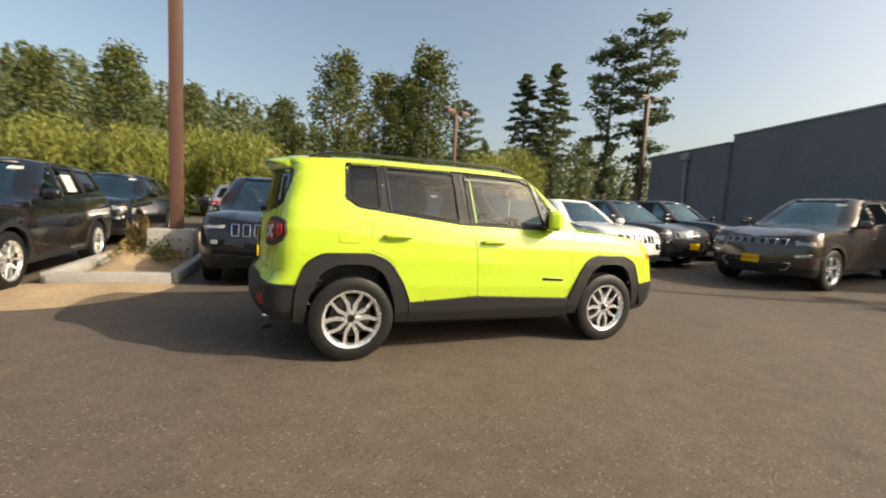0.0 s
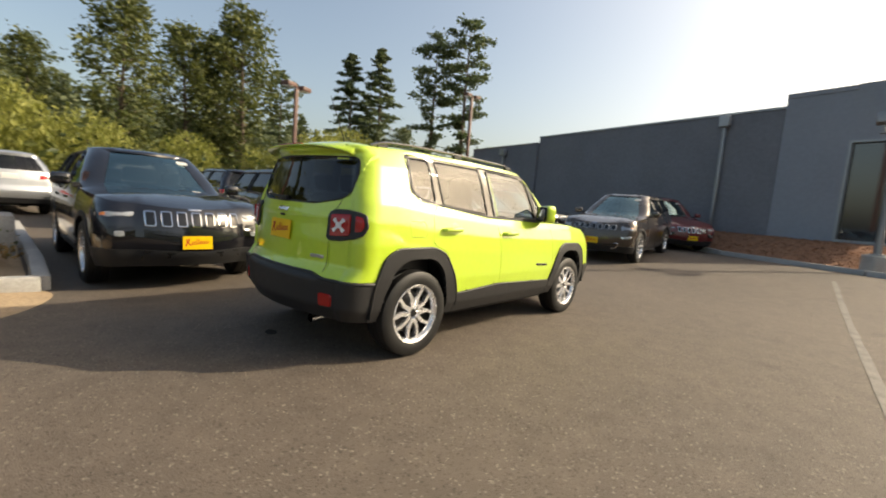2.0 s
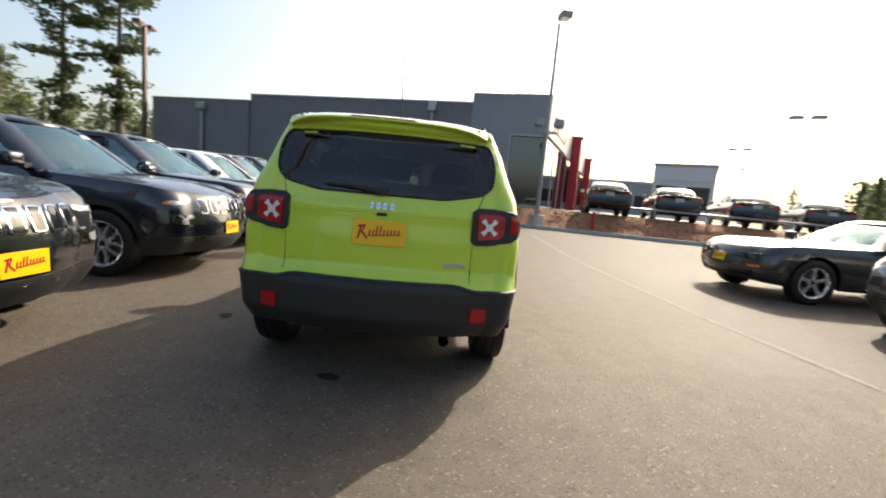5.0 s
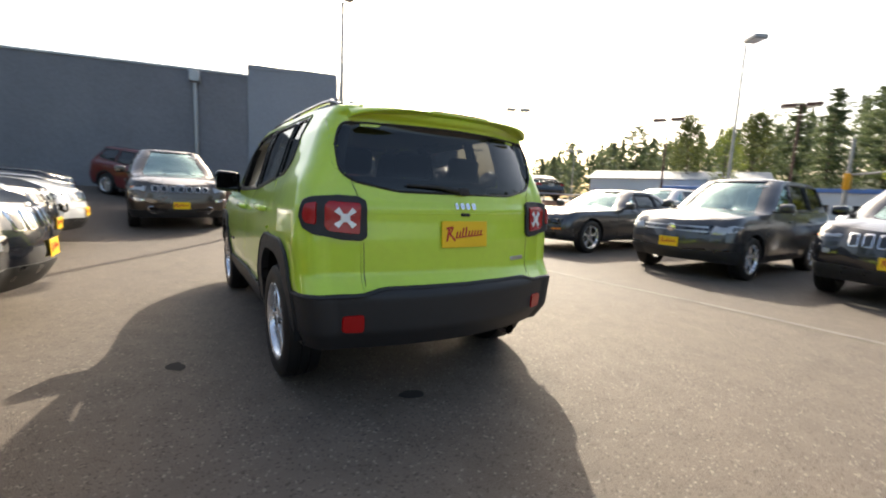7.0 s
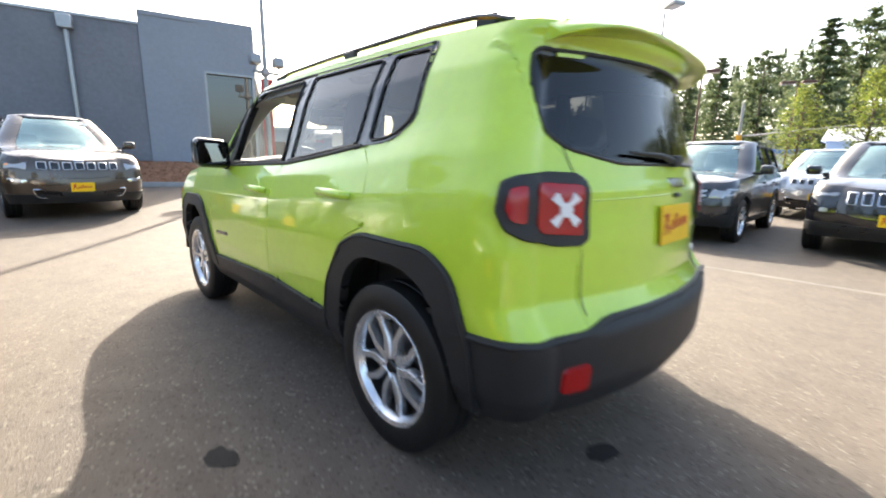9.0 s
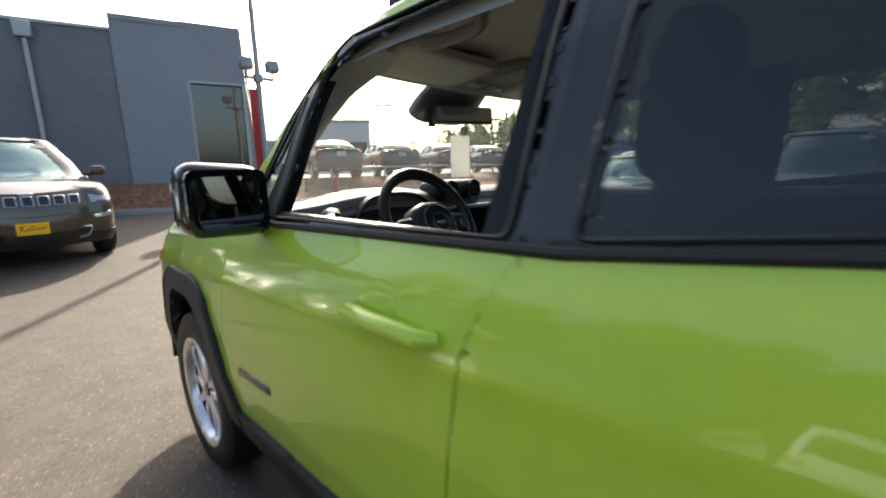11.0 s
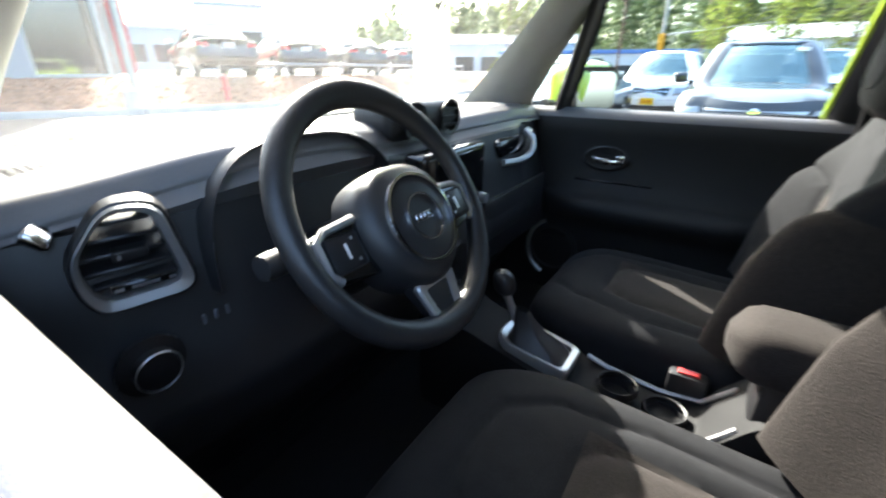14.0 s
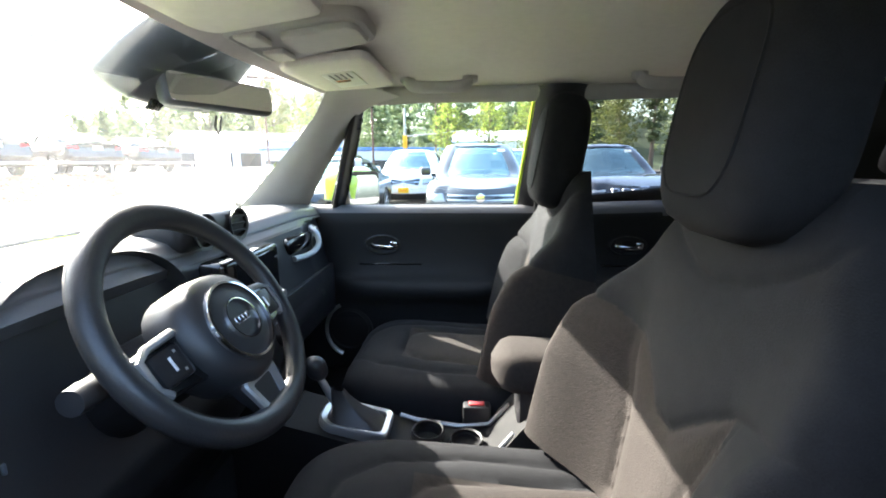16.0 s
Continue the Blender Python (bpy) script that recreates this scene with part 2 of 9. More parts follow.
def chaikin(pts, n=2, closed=True):
    for _ in range(n):
        out = []
        k = len(pts)
        for i in range(k if closed else k - 1):
            a, b = pts[i], pts[(i + 1) % k]
            out.append(tuple(0.75 * p + 0.25 * q for p, q in zip(a, b)))
            out.append(tuple(0.25 * p + 0.75 * q for p, q in zip(a, b)))
        if not closed:
            out = [pts[0]] + out + [pts[-1]]
        pts = out
    return pts


def rounded(pts, r=0.04, n=4):
    """A polygon with its corners cut round."""
    out = []
    k = len(pts)
    for i in range(k):
        p, a, b = (Vector(pts[j % k]) for j in (i, i - 1, i + 1))
        u, w = a - p, b - p
        d = min(r, u.length * 0.45, w.length * 0.45)
        u, w = p + u.normalized() * d, p + w.normalized() * d
        for j in range(n + 1):
            t = j / n
            out.append(tuple((1 - t) ** 2 * u + 2 * t * (1 - t) * p + t * t * w))
    return out


def prism(bm, poly, h0, h1, m=Matrix(), bevel=0.0):
    """A polygon in x and y, raised from h0 to h1."""
    a = [bm.verts.new(m @ Vector((p[0], p[1], h0))) for p in poly]
    inner = poly
    rows = [a]
    if bevel:
        cx, cy = sum(p[0] for p in poly) / len(poly), sum(p[1] for p in poly) / len(poly)
        rows.append([bm.verts.new(m @ Vector((p[0], p[1], h1 - bevel))) for p in poly])
        inner = []
        for p in poly:
            d = Vector((cx - p[0], cy - p[1]))
            d = d.normalized() * min(bevel, d.length * 0.5)
            inner.append((p[0] + d.x, p[1] + d.y))
    rows.append([bm.verts.new(m @ Vector((p[0], p[1], h1))) for p in inner])
    grid_faces(bm, rows, True)
    bm.faces.new(a[::-1])
    bm.faces.new(rows[-1])


def inside(p, poly):
    x, y = p
    c = False
    j = len(poly) - 1
    for i in range(len(poly)):
        xi, yi = poly[i]
        xj, yj = poly[j]
        if (yi > y) != (yj > y) and x < (xj - xi) * (y - yi) / (yj - yi) + xi:
            c = not c
        j = i
    return c


def nearest_on(p, poly):
    best, where = 1e9, p
    px, py = p
    for i in range(len(poly)):
        ax, ay = poly[i - 1]
        bx, by = poly[i]
        dx, dy = bx - ax, by - ay
        l2 = dx * dx + dy * dy
        if l2 < 1e-12:
            continue
        t = max(0, min(1, ((px - ax) * dx + (py - ay) * dy) / l2))
        qx, qy = ax + t * dx, ay + t * dy
        d = (qx - px) ** 2 + (qy - py) ** 2
        if d < best:
            best, where = d, (qx, qy)
    return math.sqrt(best), where


def lerp_table(x, table):
    """Smooth interpolation in a table of (x, value)."""
    if x <= table[0][0]:
        return table[0][1]
    for (a, u), (b, v) in zip(table, table[1:]):
        if x <= b:
            t = (x - a) / (b - a)
            return u + (v - u) * t
    return table[-1][1]

# ---------------------------------------------------------------- car bodies
from mathutils.bvhtree import BVHTree


def body_rings(s):
    """Plan rings of a car body from sill to roof: rows of (zone, [(x, y, z, segment)])."""
    cell = s["cell"]
    ns = max(12, int((s["xf"] - s["xr"]) / cell))
    ne = max(8, int(1.5 / cell))
    nc = s.get("nc", 6)

    def ring(zone, xf, xr, w, zf, rf, rr, bf, br):
        pts = []
        wide = lambda x: w * lerp_table(x, s["taper"])
        rf, rr = min(rf, w * 0.7), min(rr, w * 0.7)
        x0, x1 = xr + rr + br, xf - rf - bf

        def side(sg, seg):
            row = []
            for i in range(ns + 1):
                x = x0 + (x1 - x0) * i / ns
                row.append((x, sg * wide(x), zf(x), seg))
            return row

        def arc(p, c, q):
            row = []
            for i in range(1, nc):
                t = i / nc
                a, b, d = (1 - t) ** 2, 2 * t * (1 - t) * 0.8, t * t
                k = a + b + d
                x, y = ((a * p[j] + b * c[j] + d * q[j]) / k for j in (0, 1))
                row.append((x, y, zf(x), "C"))
            return row

        def end(xe, bow, we, seg, sg):
            row = []
            for i in range(ne + 1):
                y = we * (2 * i / ne - 1) * sg
                x = xe - bow * (y / max(we, 1e-3)) ** 2 if bow else xe
                row.append((x, y, zf(x), seg))
            return row
        right, left = side(-1, "R"), side(1, "L")[::-1]
        wf, wr = max(wide(x1) - rf, 0), max(wide(x0) - rr, 0)
        front, back = end(xf, bf, wf, "F", 1), end(xr, -br, wr, "B", -1)
        pts += right
        pts += arc(right[-1], (front[0][0] + 0.15 * rf, right[-1][1] * 0.99), front[0])
        pts += front
        pts += arc(front[-1], (front[-1][0] + 0.15 * rf, left[0][1] * 0.99), left[0])
        pts += left
        pts += arc(left[-1], (back[0][0] - 0.15 * rr, left[-1][1] * 0.99), back[0])
        pts += back
        pts += arc(back[-1], (back[-1][0] - 0.15 * rr, right[0][1] * 0.99), right[0])
        rows.append((zone, pts))

    rows = []
    sh, lo, roof = s["shoulder"], s["sill"], s["roof"]
    nlow = max(6, int(0.85 / cell))
    for i in range(nlow + 1):
        t = i / nlow
        ring("low", lerp_table(t, s["low_xf"]), lerp_table(t, s["low_xr"]), lerp_table(t, s["low_w"]),
             lambda x: lerp_table(x, lo) + t * (lerp_table(x, sh) - lerp_table(x, lo)), s["rf"], s["rr"], s["bf"], s["br"])
    xf1, xr1, w1 = s["low_xf"][-1][1], s["low_xr"][-1][1], s["low_w"][-1][1]
    for q in (0.02, 0.05, 0.10, 0.18, 0.3, 0.45, 0.6, 0.8, 1.0):
        k = 1 - (1 - q) ** 3
        ring("hood", xf1 - q * (xf1 - s["cowl"]) * (0.25 if q < 0.2 else 1), xr1, w1 * (1 - q) + 0.002, lambda x: lerp_table(x, sh) + s["hood_h"] * k * min(1, max(0.15, (xf1 - x) / 0.35)),
             s["rf"] * (1 - q), s["rr"], s["bf"] * (1 - q), s["br"])
    ng = max(5, int(0.48 / cell))
    for i in range(ng + 1):
        t = i / ng
        ring("green", lerp_table(t, s["g_xf"]), lerp_table(t, s["g_xr"]), lerp_table(t, s["g_w"]),
             lambda x: lerp_table(x, sh) + t * (lerp_table(x, roof) - lerp_table(x, sh)), s["grf"], s["grr"], s["gbf"], s["gbr"])
    xf1, xr1, w1 = s["g_xf"][-1][1], s["g_xr"][-1][1], s["g_w"][-1][1]
    for q in (0.015, 0.04, 0.08, 0.15, 0.3, 0.5, 0.75, 1.0):
        k = 1 - (1 - q) ** 4
        ring("roof", xf1 - q * 0.35, xr1 + q * 0.30, w1 * (1 - q) + 0.002, lambda x: lerp_table(x, roof) + s["roof_h"] * k, s["grf"] * (1 - q), s["grr"] * (1 - q), s["gbf"] * (1 - q), s["gbr"] * (1 - q))
    return rows


def body_parts(s):
    """Cuts the rings into parts: {part: bmesh}. s['split'] names the part of a face, or None for an opening."""
    rows = body_rings(s)
    thr = s["cell"] * 0.55
    polys = {k: [(p, min(a for a, _ in p), max(a for a, _ in p), min(b for _, b in p), max(b for _, b in p)) for p in v] for k, v in s["polys"].items()}

    def snap(p, zone):
        x, y, z, seg = p
        key = zone + seg
        if key in polys:
            u = x if seg in "RL" else y
            best, to = thr, None
            for poly, a, b, c, d in polys[key]:
                if a - thr < u < b + thr and c - thr < z < d + thr:
                    dist, q = nearest_on((u, z), poly)
                    if dist < best:
                        best, to = dist, q
            if best < thr:
                return ((to[0], y, to[1]) if seg in "RL" else (x, to[0], to[1])), True
        return (x, y, z), False
    built = []
    cut = s["cut"]
    for zone, pts in rows:
        if zone == "hood":
            low = [cut(p[1]) for p in pts]
            dk = s.get("deck")
            if dk is None:
                got = [((max(p[0], c), p[1], p[2]), p[0] <= c) for p, c in zip(pts, low)]
            else:
                got = [((p[0] if p[0] < dk else max(p[0], c), p[1], p[2]), dk <= p[0] <= c) for p, c in zip(pts, low)]
        else:
            got = [snap(p, zone) for p in pts]
        built.append((zone, [Vector(g[0]) for g in got], [p[3] for p in pts], [g[1] for g in got]))
    out, maps = {}, {}
    n = len(built[0][1])
    for (za, pa, sa, ka), (zb, pb, sb, kb) in zip(built, built[1:]):
        if za == "hood" and zb == "green":
            continue
        zone = zb
        for i in range(n):
            j = (i + 1) % n
            seg = sa[i] if sa[i] == sa[j] else "C"
            full = [pa[i], pa[j], pb[j], pb[i]]
            on = [ka[i], ka[j], kb[j], kb[i]]
            if zone == "hood" and all(on) and za == "hood":
                continue
            if on[0] and on[2] and zone != "hood":
                pieces = [[0, 1, 2], [0, 2, 3]]
            elif on[1] and on[3] and zone != "hood":
                pieces = [[0, 1, 3], [1, 2, 3]]
            else:
                pieces = [[0, 1, 2, 3]]
            for piece in pieces:
                q = [full[k] for k in piece]
                c = sum(q, Vector()) / len(q)
                name = s["split"](zone, seg, c.x, c.y, c.z)
                if not name:
                    continue
                bm = out.get(name)
                if bm is None:
                    bm = out[name] = bmesh.new()
                    maps[name] = {}
                mp = maps[name]
                vs = []
                for v in q:
                    k = (round(v.x, 4), round(v.y, 4), round(v.z, 4))
                    w = mp.get(k)
                    if w is None:
                        w = mp[k] = bm.verts.new(v)
                    if w not in vs:
                        vs.append(w)
                if len(vs) > 2:
                    try:
                        bm.faces.new(vs)
                    except ValueError:
                        pass
    return out


def finish(bm, gap=0.0025, lip=0.018, proud=0.0, seam=None):
    """Gives a sheet of the body its shut-line gap, its turned-in edge and its offset."""
    bm.normal_update()
    if proud:
        for v in bm.verts:
            v.co += v.normal * proud
    edge = [e for e in bm.edges if len(e.link_faces) == 1]
    if seam:
        edge = [e for e in edge if not all(abs(v.co.z - seam(v.co.x)) < 0.004 for v in e.verts)]
    bv = {v for e in edge for v in e.verts}
    move = {}
    for v in bv:
        c = sum((f.calc_center_median() for f in v.link_faces), Vector()) / len(v.link_faces)
        move[v] = (c - v.co).normalized() * gap
    for v, d in move.items():
        v.co += d
    if lip:
        outer = {v: bm.verts.new(v.co) for v in bv}
        inner = {v: bm.verts.new(v.co - v.normal * (lip + proud)) for v in bv}
        for e in edge:
            f = e.link_faces[0]
            for l in f.loops:
                if l.edge == e:
                    a, b = l.vert, l.link_loop_next.vert
                    break
            try:
                bm.faces.new((outer[b], outer[a], inner[a], inner[b]))
            except ValueError:
                pass
    return bm


def bvh_of(s):
    """The whole closed outline of a body, to set lamps and badges on."""
    vs, fs = [], []
    for zone, pts in body_rings(s):
        vs += [Vector(p[:3]) for p in pts]
    n = len(pts)
    for r in range(len(vs) // n - 1):
        for i in range(n):
            fs.append((r * n + i, r * n + (i + 1) % n, (r + 1) * n + (i + 1) % n, (r + 1) * n + i))
    return BVHTree.FromPolygons(vs, fs)


def conform(bm, poly, tree, way, out=0.012, deep=0.02, top=None):
    """A panel whose outline is laid on the body, seen along way ('front', 'rear', 'left', 'right')."""
    d = {"front": Vector((-1, 0, 0)), "rear": Vector((1, 0, 0)), "left": Vector((0, -1, 0)), "right": Vector((0, 1, 0))}[way]

    def hit_raw(p):
        o = Vector((0, p[0], p[1])) if way in ("front", "rear") else Vector((p[0], 0, p[1]))
        h = tree.ray_cast(o - d * 4, d)
        return h[0] if h[0] is not None else o - d * 0.5
    ax = 0 if way in ("front", "rear") else 1
    c2 = (sum(p[0] for p in poly) / len(poly), sum(p[1] for p in poly) / len(poly))
    hit0, centre = hit_raw, hit_raw((c2[0], c2[1]))[0 if way in ("front", "rear") else 1]

    def hit(p):
        v = hit0(p).copy()
        v[ax] = max(centre - 0.26, min(centre + 0.26, v[ax]))
        return v
    pts = [hit(p) for p in poly]
    mid = [hit((c2[0] + (p[0] - c2[0]) * 0.5, c2[1] + (p[1] - c2[1]) * 0.5)) for p in poly]
    rim = [hit((c2[0] + (p[0] - c2[0]) * 0.93, c2[1] + (p[1] - c2[1]) * 0.93)) for p in poly]
    rows = [[bm.verts.new(p + d * deep) for p in pts], [bm.verts.new(p - d * out * 0.55) for p in pts], [bm.verts.new(p - d * out) for p in rim], [bm.verts.new(p - d * out) for p in mid]]
    grid_faces(bm, rows, True, way in ("rear", "right"))
    c = bm.verts.new(hit(c2) - d * out)
    for i in range(len(poly)):
        bm.faces.new((rows[-1][i], rows[-1][(i + 1) % len(poly)], c))
    bmesh.ops.recalc_face_normals(bm, faces=bm.faces)
    return bm


def wheel_thing(parent, r, width, rim_r, style, tyre_mat, rim_mat, detail=1):
    """A wheel whose axle is y and whose face looks to -y: tyre, rim, spokes, cap, nuts and brake disc."""
    n = 48 if detail else 28
    to_y = Matrix.Rotation(radians(90), 4, "X")
    bm = bmesh.new()
    hw = width / 2
    lathe(bm, [(rim_r, -hw * 0.9), (rim_r + 0.02, -hw), (r - 0.035, -hw), (r - 0.008, -hw * 0.86), (r, -hw * 0.62), (r, -hw * 0.3), (r - 0.007, -hw * 0.27), (r - 0.007, -hw * 0.22), (r, -hw * 0.19), (r, hw * 0.19), (r - 0.007, hw * 0.22), (r - 0.007, hw * 0.27), (r, hw * 0.3), (r, hw * 0.62), (r - 0.008, hw * 0.86), (r - 0.035, hw), (rim_r + 0.02, hw), (rim_r, hw * 0.9)], n, to_y)
    tyre = part("tyre", bm, tyre_mat, parent)
    bm = bmesh.new()
    lathe(bm, [(rim_r + 0.012, hw * 0.95), (rim_r + 0.010, hw * 0.97), (rim_r - 0.008, hw * 0.9), (rim_r - 0.02, hw * 0.7), (rim_r - 0.022, hw * 0.62)], n, to_y)
    lathe(bm, [(0.0, hw * 0.62), (0.05, hw * 0.62), (0.065, hw * 0.55), (0.072, hw * 0.30), (0.0, hw * 0.30)], 24, to_y)
    face = hw * 0.74
    for k in range(5):
        a0 = 2 * math.pi * k / 5 + math.pi / 2
        m = to_y @ Matrix.Rotation(a0, 4, "Z")
        if style == "split":
            for sg in (-1, 1):
                prism(bm, [(0.03, sg * 0.004), (0.12, sg * 0.012), (rim_r - 0.01, sg * 0.075), (rim_r - 0.01, sg * 0.112), (0.12, sg * 0.048), (0.04, sg * 0.034)][::sg], face - 0.035, face, m, 0.006)
        else:
            prism(bm, [(0.03, -0.032), (0.12, -0.026), (rim_r - 0.01, -0.04), (rim_r - 0.01, 0.04), (0.12, 0.026), (0.03, 0.032)], face - 0.03, face, m, 0.006)
    bmesh.ops.recalc_face_normals(bm, faces=bm.faces)
    rim = part("rim", bm, rim_mat, parent, smooth=35)
    bm = bmesh.new()
    lathe(bm, [(rim_r - 0.021, hw * 0.66), (rim_r - 0.03, -hw * 0.8), (rim_r + 0.005, -hw * 0.92)], n, to_y)
    # The barrel's darker colour stands in for shade between the spokes.
    part("rim_barrel", bm, DARKENED_ALLOY, rim)
    bm = bmesh.new()
    lathe(bm, [(0.0, face + 0.004), (0.024, face + 0.003), (0.030, face - 0.006), (0.030, face - 0.02)], 20, to_y)
    part("centre_cap", bm, GLOSS_BLACK, rim)
    if detail:
        for k in range(5):
            a = 2 * math.pi * (k + 0.5) / 5 + math.pi / 2
            part("wheel_nut", cyled(0.010, 0.009, to_y @ Vector((0.052 * math.cos(a), 0.052 * math.sin(a), hw * 0.5)), to_y @ Vector((0.052 * math.cos(a), 0.052 * math.sin(a), hw * 0.68)), 8), CHROME, rim)
    bm = bmesh.new()
    lathe(bm, [(0.0, 0.0), (rim_r - 0.06, 0.0), (rim_r - 0.06, -0.02), (0.0, -0.02)], 28, to_y)
    part("brake_disc", bm, STEEL, parent)
    return parent


def add_wheels(car, axles, track, r, width, rim_r, style, rim_mat=None, detail=1):
    first = None
    for x in axles:
        for sg in (-1, 1):
            m = pose(x, sg * track, r, 0, 0, 0 if sg < 0 else 180)
            if first is None:
                w = new("wheel")
                w.parent = car
                w.matrix_basis = m
                wheel_thing(w, r, width, rim_r, style, RUBBER, rim_mat or ALLOY, detail)
                first = w
            else:
                copy_thing(first, m)


def plate_on(car, tree, way, y, z, w=0.31, h=0.16, base=None, bar=None):
    """A thin dealer's plate that lies on the body, with red strokes on it."""
    d = -1 if way == "rear" else 1
    lo, hi = (tree.ray_cast(Vector((4 * d, y, z + k * h * 0.4)), Vector((-d, 0, 0)))[0] for k in (-1, 1))
    lean = max(-0.35, min(0.35, math.atan2(hi.x - lo.x, hi.z - lo.z)))
    at = Matrix.Translation(((lo.x + hi.x) / 2 + d * 0.009, y, z)) @ Matrix.Rotation(lean, 4, "Y")
    p = part("dealer_plate", boxed(-0.003, 0.003, -w / 2, w / 2, -h / 2, h / 2, 0.002, 1, m=at), base or PLATE_YELLOW, car, "yellow dealer plate with a red scrawl")
    # the scrawl as plain slanted strokes: a tall first one, a run of low ones and a rising underline
    bm = bmesh.new()
    x0, x1 = (0.0025, 0.0045) if d > 0 else (-0.0045, -0.0025)

    def stroke(u0, v0, u1, v1, t):
        slope = Matrix.Translation((0, d * u0 * w, v0 * h)) @ Matrix.Rotation(math.atan2((v1 - v0) * h, d * (u1 - u0) * w), 4, "X")
        box(bm, x0, x1, 0, math.hypot((u1 - u0) * w, (v1 - v0) * h), -t, t, 0, 1, m=at @ slope)
    stroke(-0.40, -0.26, -0.34, 0.26, 0.006)
    stroke(-0.41, 0.22, -0.27, 0.27, 0.006)
    stroke(-0.27, 0.27, -0.33, 0.02, 0.005)
    stroke(-0.34, 0.03, -0.22, -0.24, 0.006)
    for i in range(9):
        u = -0.20 + i * 0.067
        tall = 0.25 if i in (2, 3) else 0.10
        stroke(u, -0.14 + i * 0.012, u + 0.03, tall + i * 0.008, 0.0045)
        stroke(u, -0.12 + i * 0.012, u + 0.055, -0.13 + i * 0.012, 0.004)
    part("writing_bar", bm, bar or PLATE_RED, p, smooth=0)
    return p


# ---------------------------------------------------------------- ground
def smooth(a, b, x):
    t = max(0.0, min(1.0, (x - a) / (b - a)))
    return t * t * (3 - 2 * t)


KERB = [(15.0, 1.6), (13.2, -0.6), (11.5, -4.0), (10.6, -8.5), (10.3, -14.0), (10.2, -30.0)]


def kerb_x(y):
    pts = [(p[1], p[0]) for p in KERB[::-1]]
    return lerp_table(y, pts)


def lot_z(x, y):
    """Height of the asphalt: level round the car, rising gently towards the building."""
    return 0.27 * smooth(4.0, 12.0, x) + 0.55 * smooth(11.0, 17.0, x) * smooth(0.0, 4.0, y)


def ground_z(x, y):
    k = kerb_x(y)
    bank = smooth(k + 0.2, k + 2.6, x) * (1 - smooth(1.0, 2.5, y))
    z = lot_z(x, y)
    z = z + (1.0 - z) * bank
    far = max(abs(x), abs(y))
    return z * (1 - smooth(120, 400, far))


def asphalt_mat():
    m = mat("asphalt", (0.104, 0.082, 0.063), 0.78, var=0.22, scale=0.35, bump=0.6, bscale=120, coords="Object", relief=0.008)
    nt = m.node_tree
    b = nt.nodes["Principled BSDF"]
    src = b.inputs["Base Color"].links[0].from_socket
    tc = nt.nodes.new("ShaderNodeTexCoord")
    vor = nt.nodes.new("ShaderNodeTexVoronoi")
    vor.inputs["Scale"].default_value = 95
    ramp = nt.nodes.new("ShaderNodeMapRange")
    ramp.inputs[1].default_value, ramp.inputs[2].default_value = 0.945, 0.99
    sep = nt.nodes.new("ShaderNodeSeparateColor")
    mix = nt.nodes.new("ShaderNodeMix")
    mix.data_type = "RGBA"
    mix.inputs[7].default_value = (0.205, 0.172, 0.138, 1)
    nt.links.new(tc.outputs["Object"], vor.inputs["Vector"])
    nt.links.new(vor.outputs["Color"], sep.inputs[0])
    nt.links.new(sep.outputs[0], ramp.inputs[0])
    nt.links.new(ramp.outputs[0], mix.inputs[0])
    nt.links.new(src, mix.inputs[6])
    # dark pits between the stones
    pit = nt.nodes.new("ShaderNodeMapRange")
    pit.inputs[1].default_value, pit.inputs[2].default_value, pit.inputs[3].default_value, pit.inputs[4].default_value = 0.05, 0.16, 0.55, 1.0
    nt.links.new(sep.outputs[1], pit.inputs[0])
    dark = nt.nodes.new("ShaderNodeMix")
    dark.data_type, dark.blend_type = "RGBA", "MULTIPLY"
    dark.inputs[0].default_value = 1
    nt.links.new(src, dark.inputs[6])
    nt.links.new(pit.outputs[0], dark.inputs[7])
    nt.links.new(dark.outputs[2], mix.inputs[6])
    # dark patches of old oil and sealer
    n = nt.nodes.new("ShaderNodeTexNoise")
    n.inputs["Scale"].default_value = 0.9
    n.inputs["Detail"].default_value = 8
    nt.links.new(tc.outputs["Object"], n.inputs["Vector"])
    r2 = nt.nodes.new("ShaderNodeMapRange")
    r2.inputs[1].default_value, r2.inputs[2].default_value, r2.inputs[3].default_value, r2.inputs[4].default_value = 0.62, 0.75, 1.0, 0.72
    nt.links.new(n.outputs[0], r2.inputs[0])
    mul = nt.nodes.new("ShaderNodeMix")
    mul.data_type, mul.blend_type = "RGBA", "MULTIPLY"
    mul.inputs[0].default_value = 1
    nt.links.new(mix.outputs[2], mul.inputs[6])
    nt.links.new(r2.outputs[0], mul.inputs[7])
    nt.links.new(mul.outputs[2], b.inputs["Base Color"])
    return m


ASPHALT = asphalt_mat()
BARK = mat("bark_mulch", (0.31, 0.15, 0.08), 0.95, var=0.5, scale=6, bump=1.0, bscale=25, coords="Object", relief=0.04)
CONCRETE = mat("concrete", (0.36, 0.35, 0.33), 0.85, var=0.2, scale=3, bump=0.3, bscale=80)
SAND = mat("dry_sandy_soil", (0.36, 0.26, 0.16), 0.95, var=0.3, scale=2, bump=0.8, bscale=30, relief=0.02)
LINE_PAINT = mat("worn_line_paint", (0.155, 0.14, 0.122), 0.8, var=0.5, scale=5)


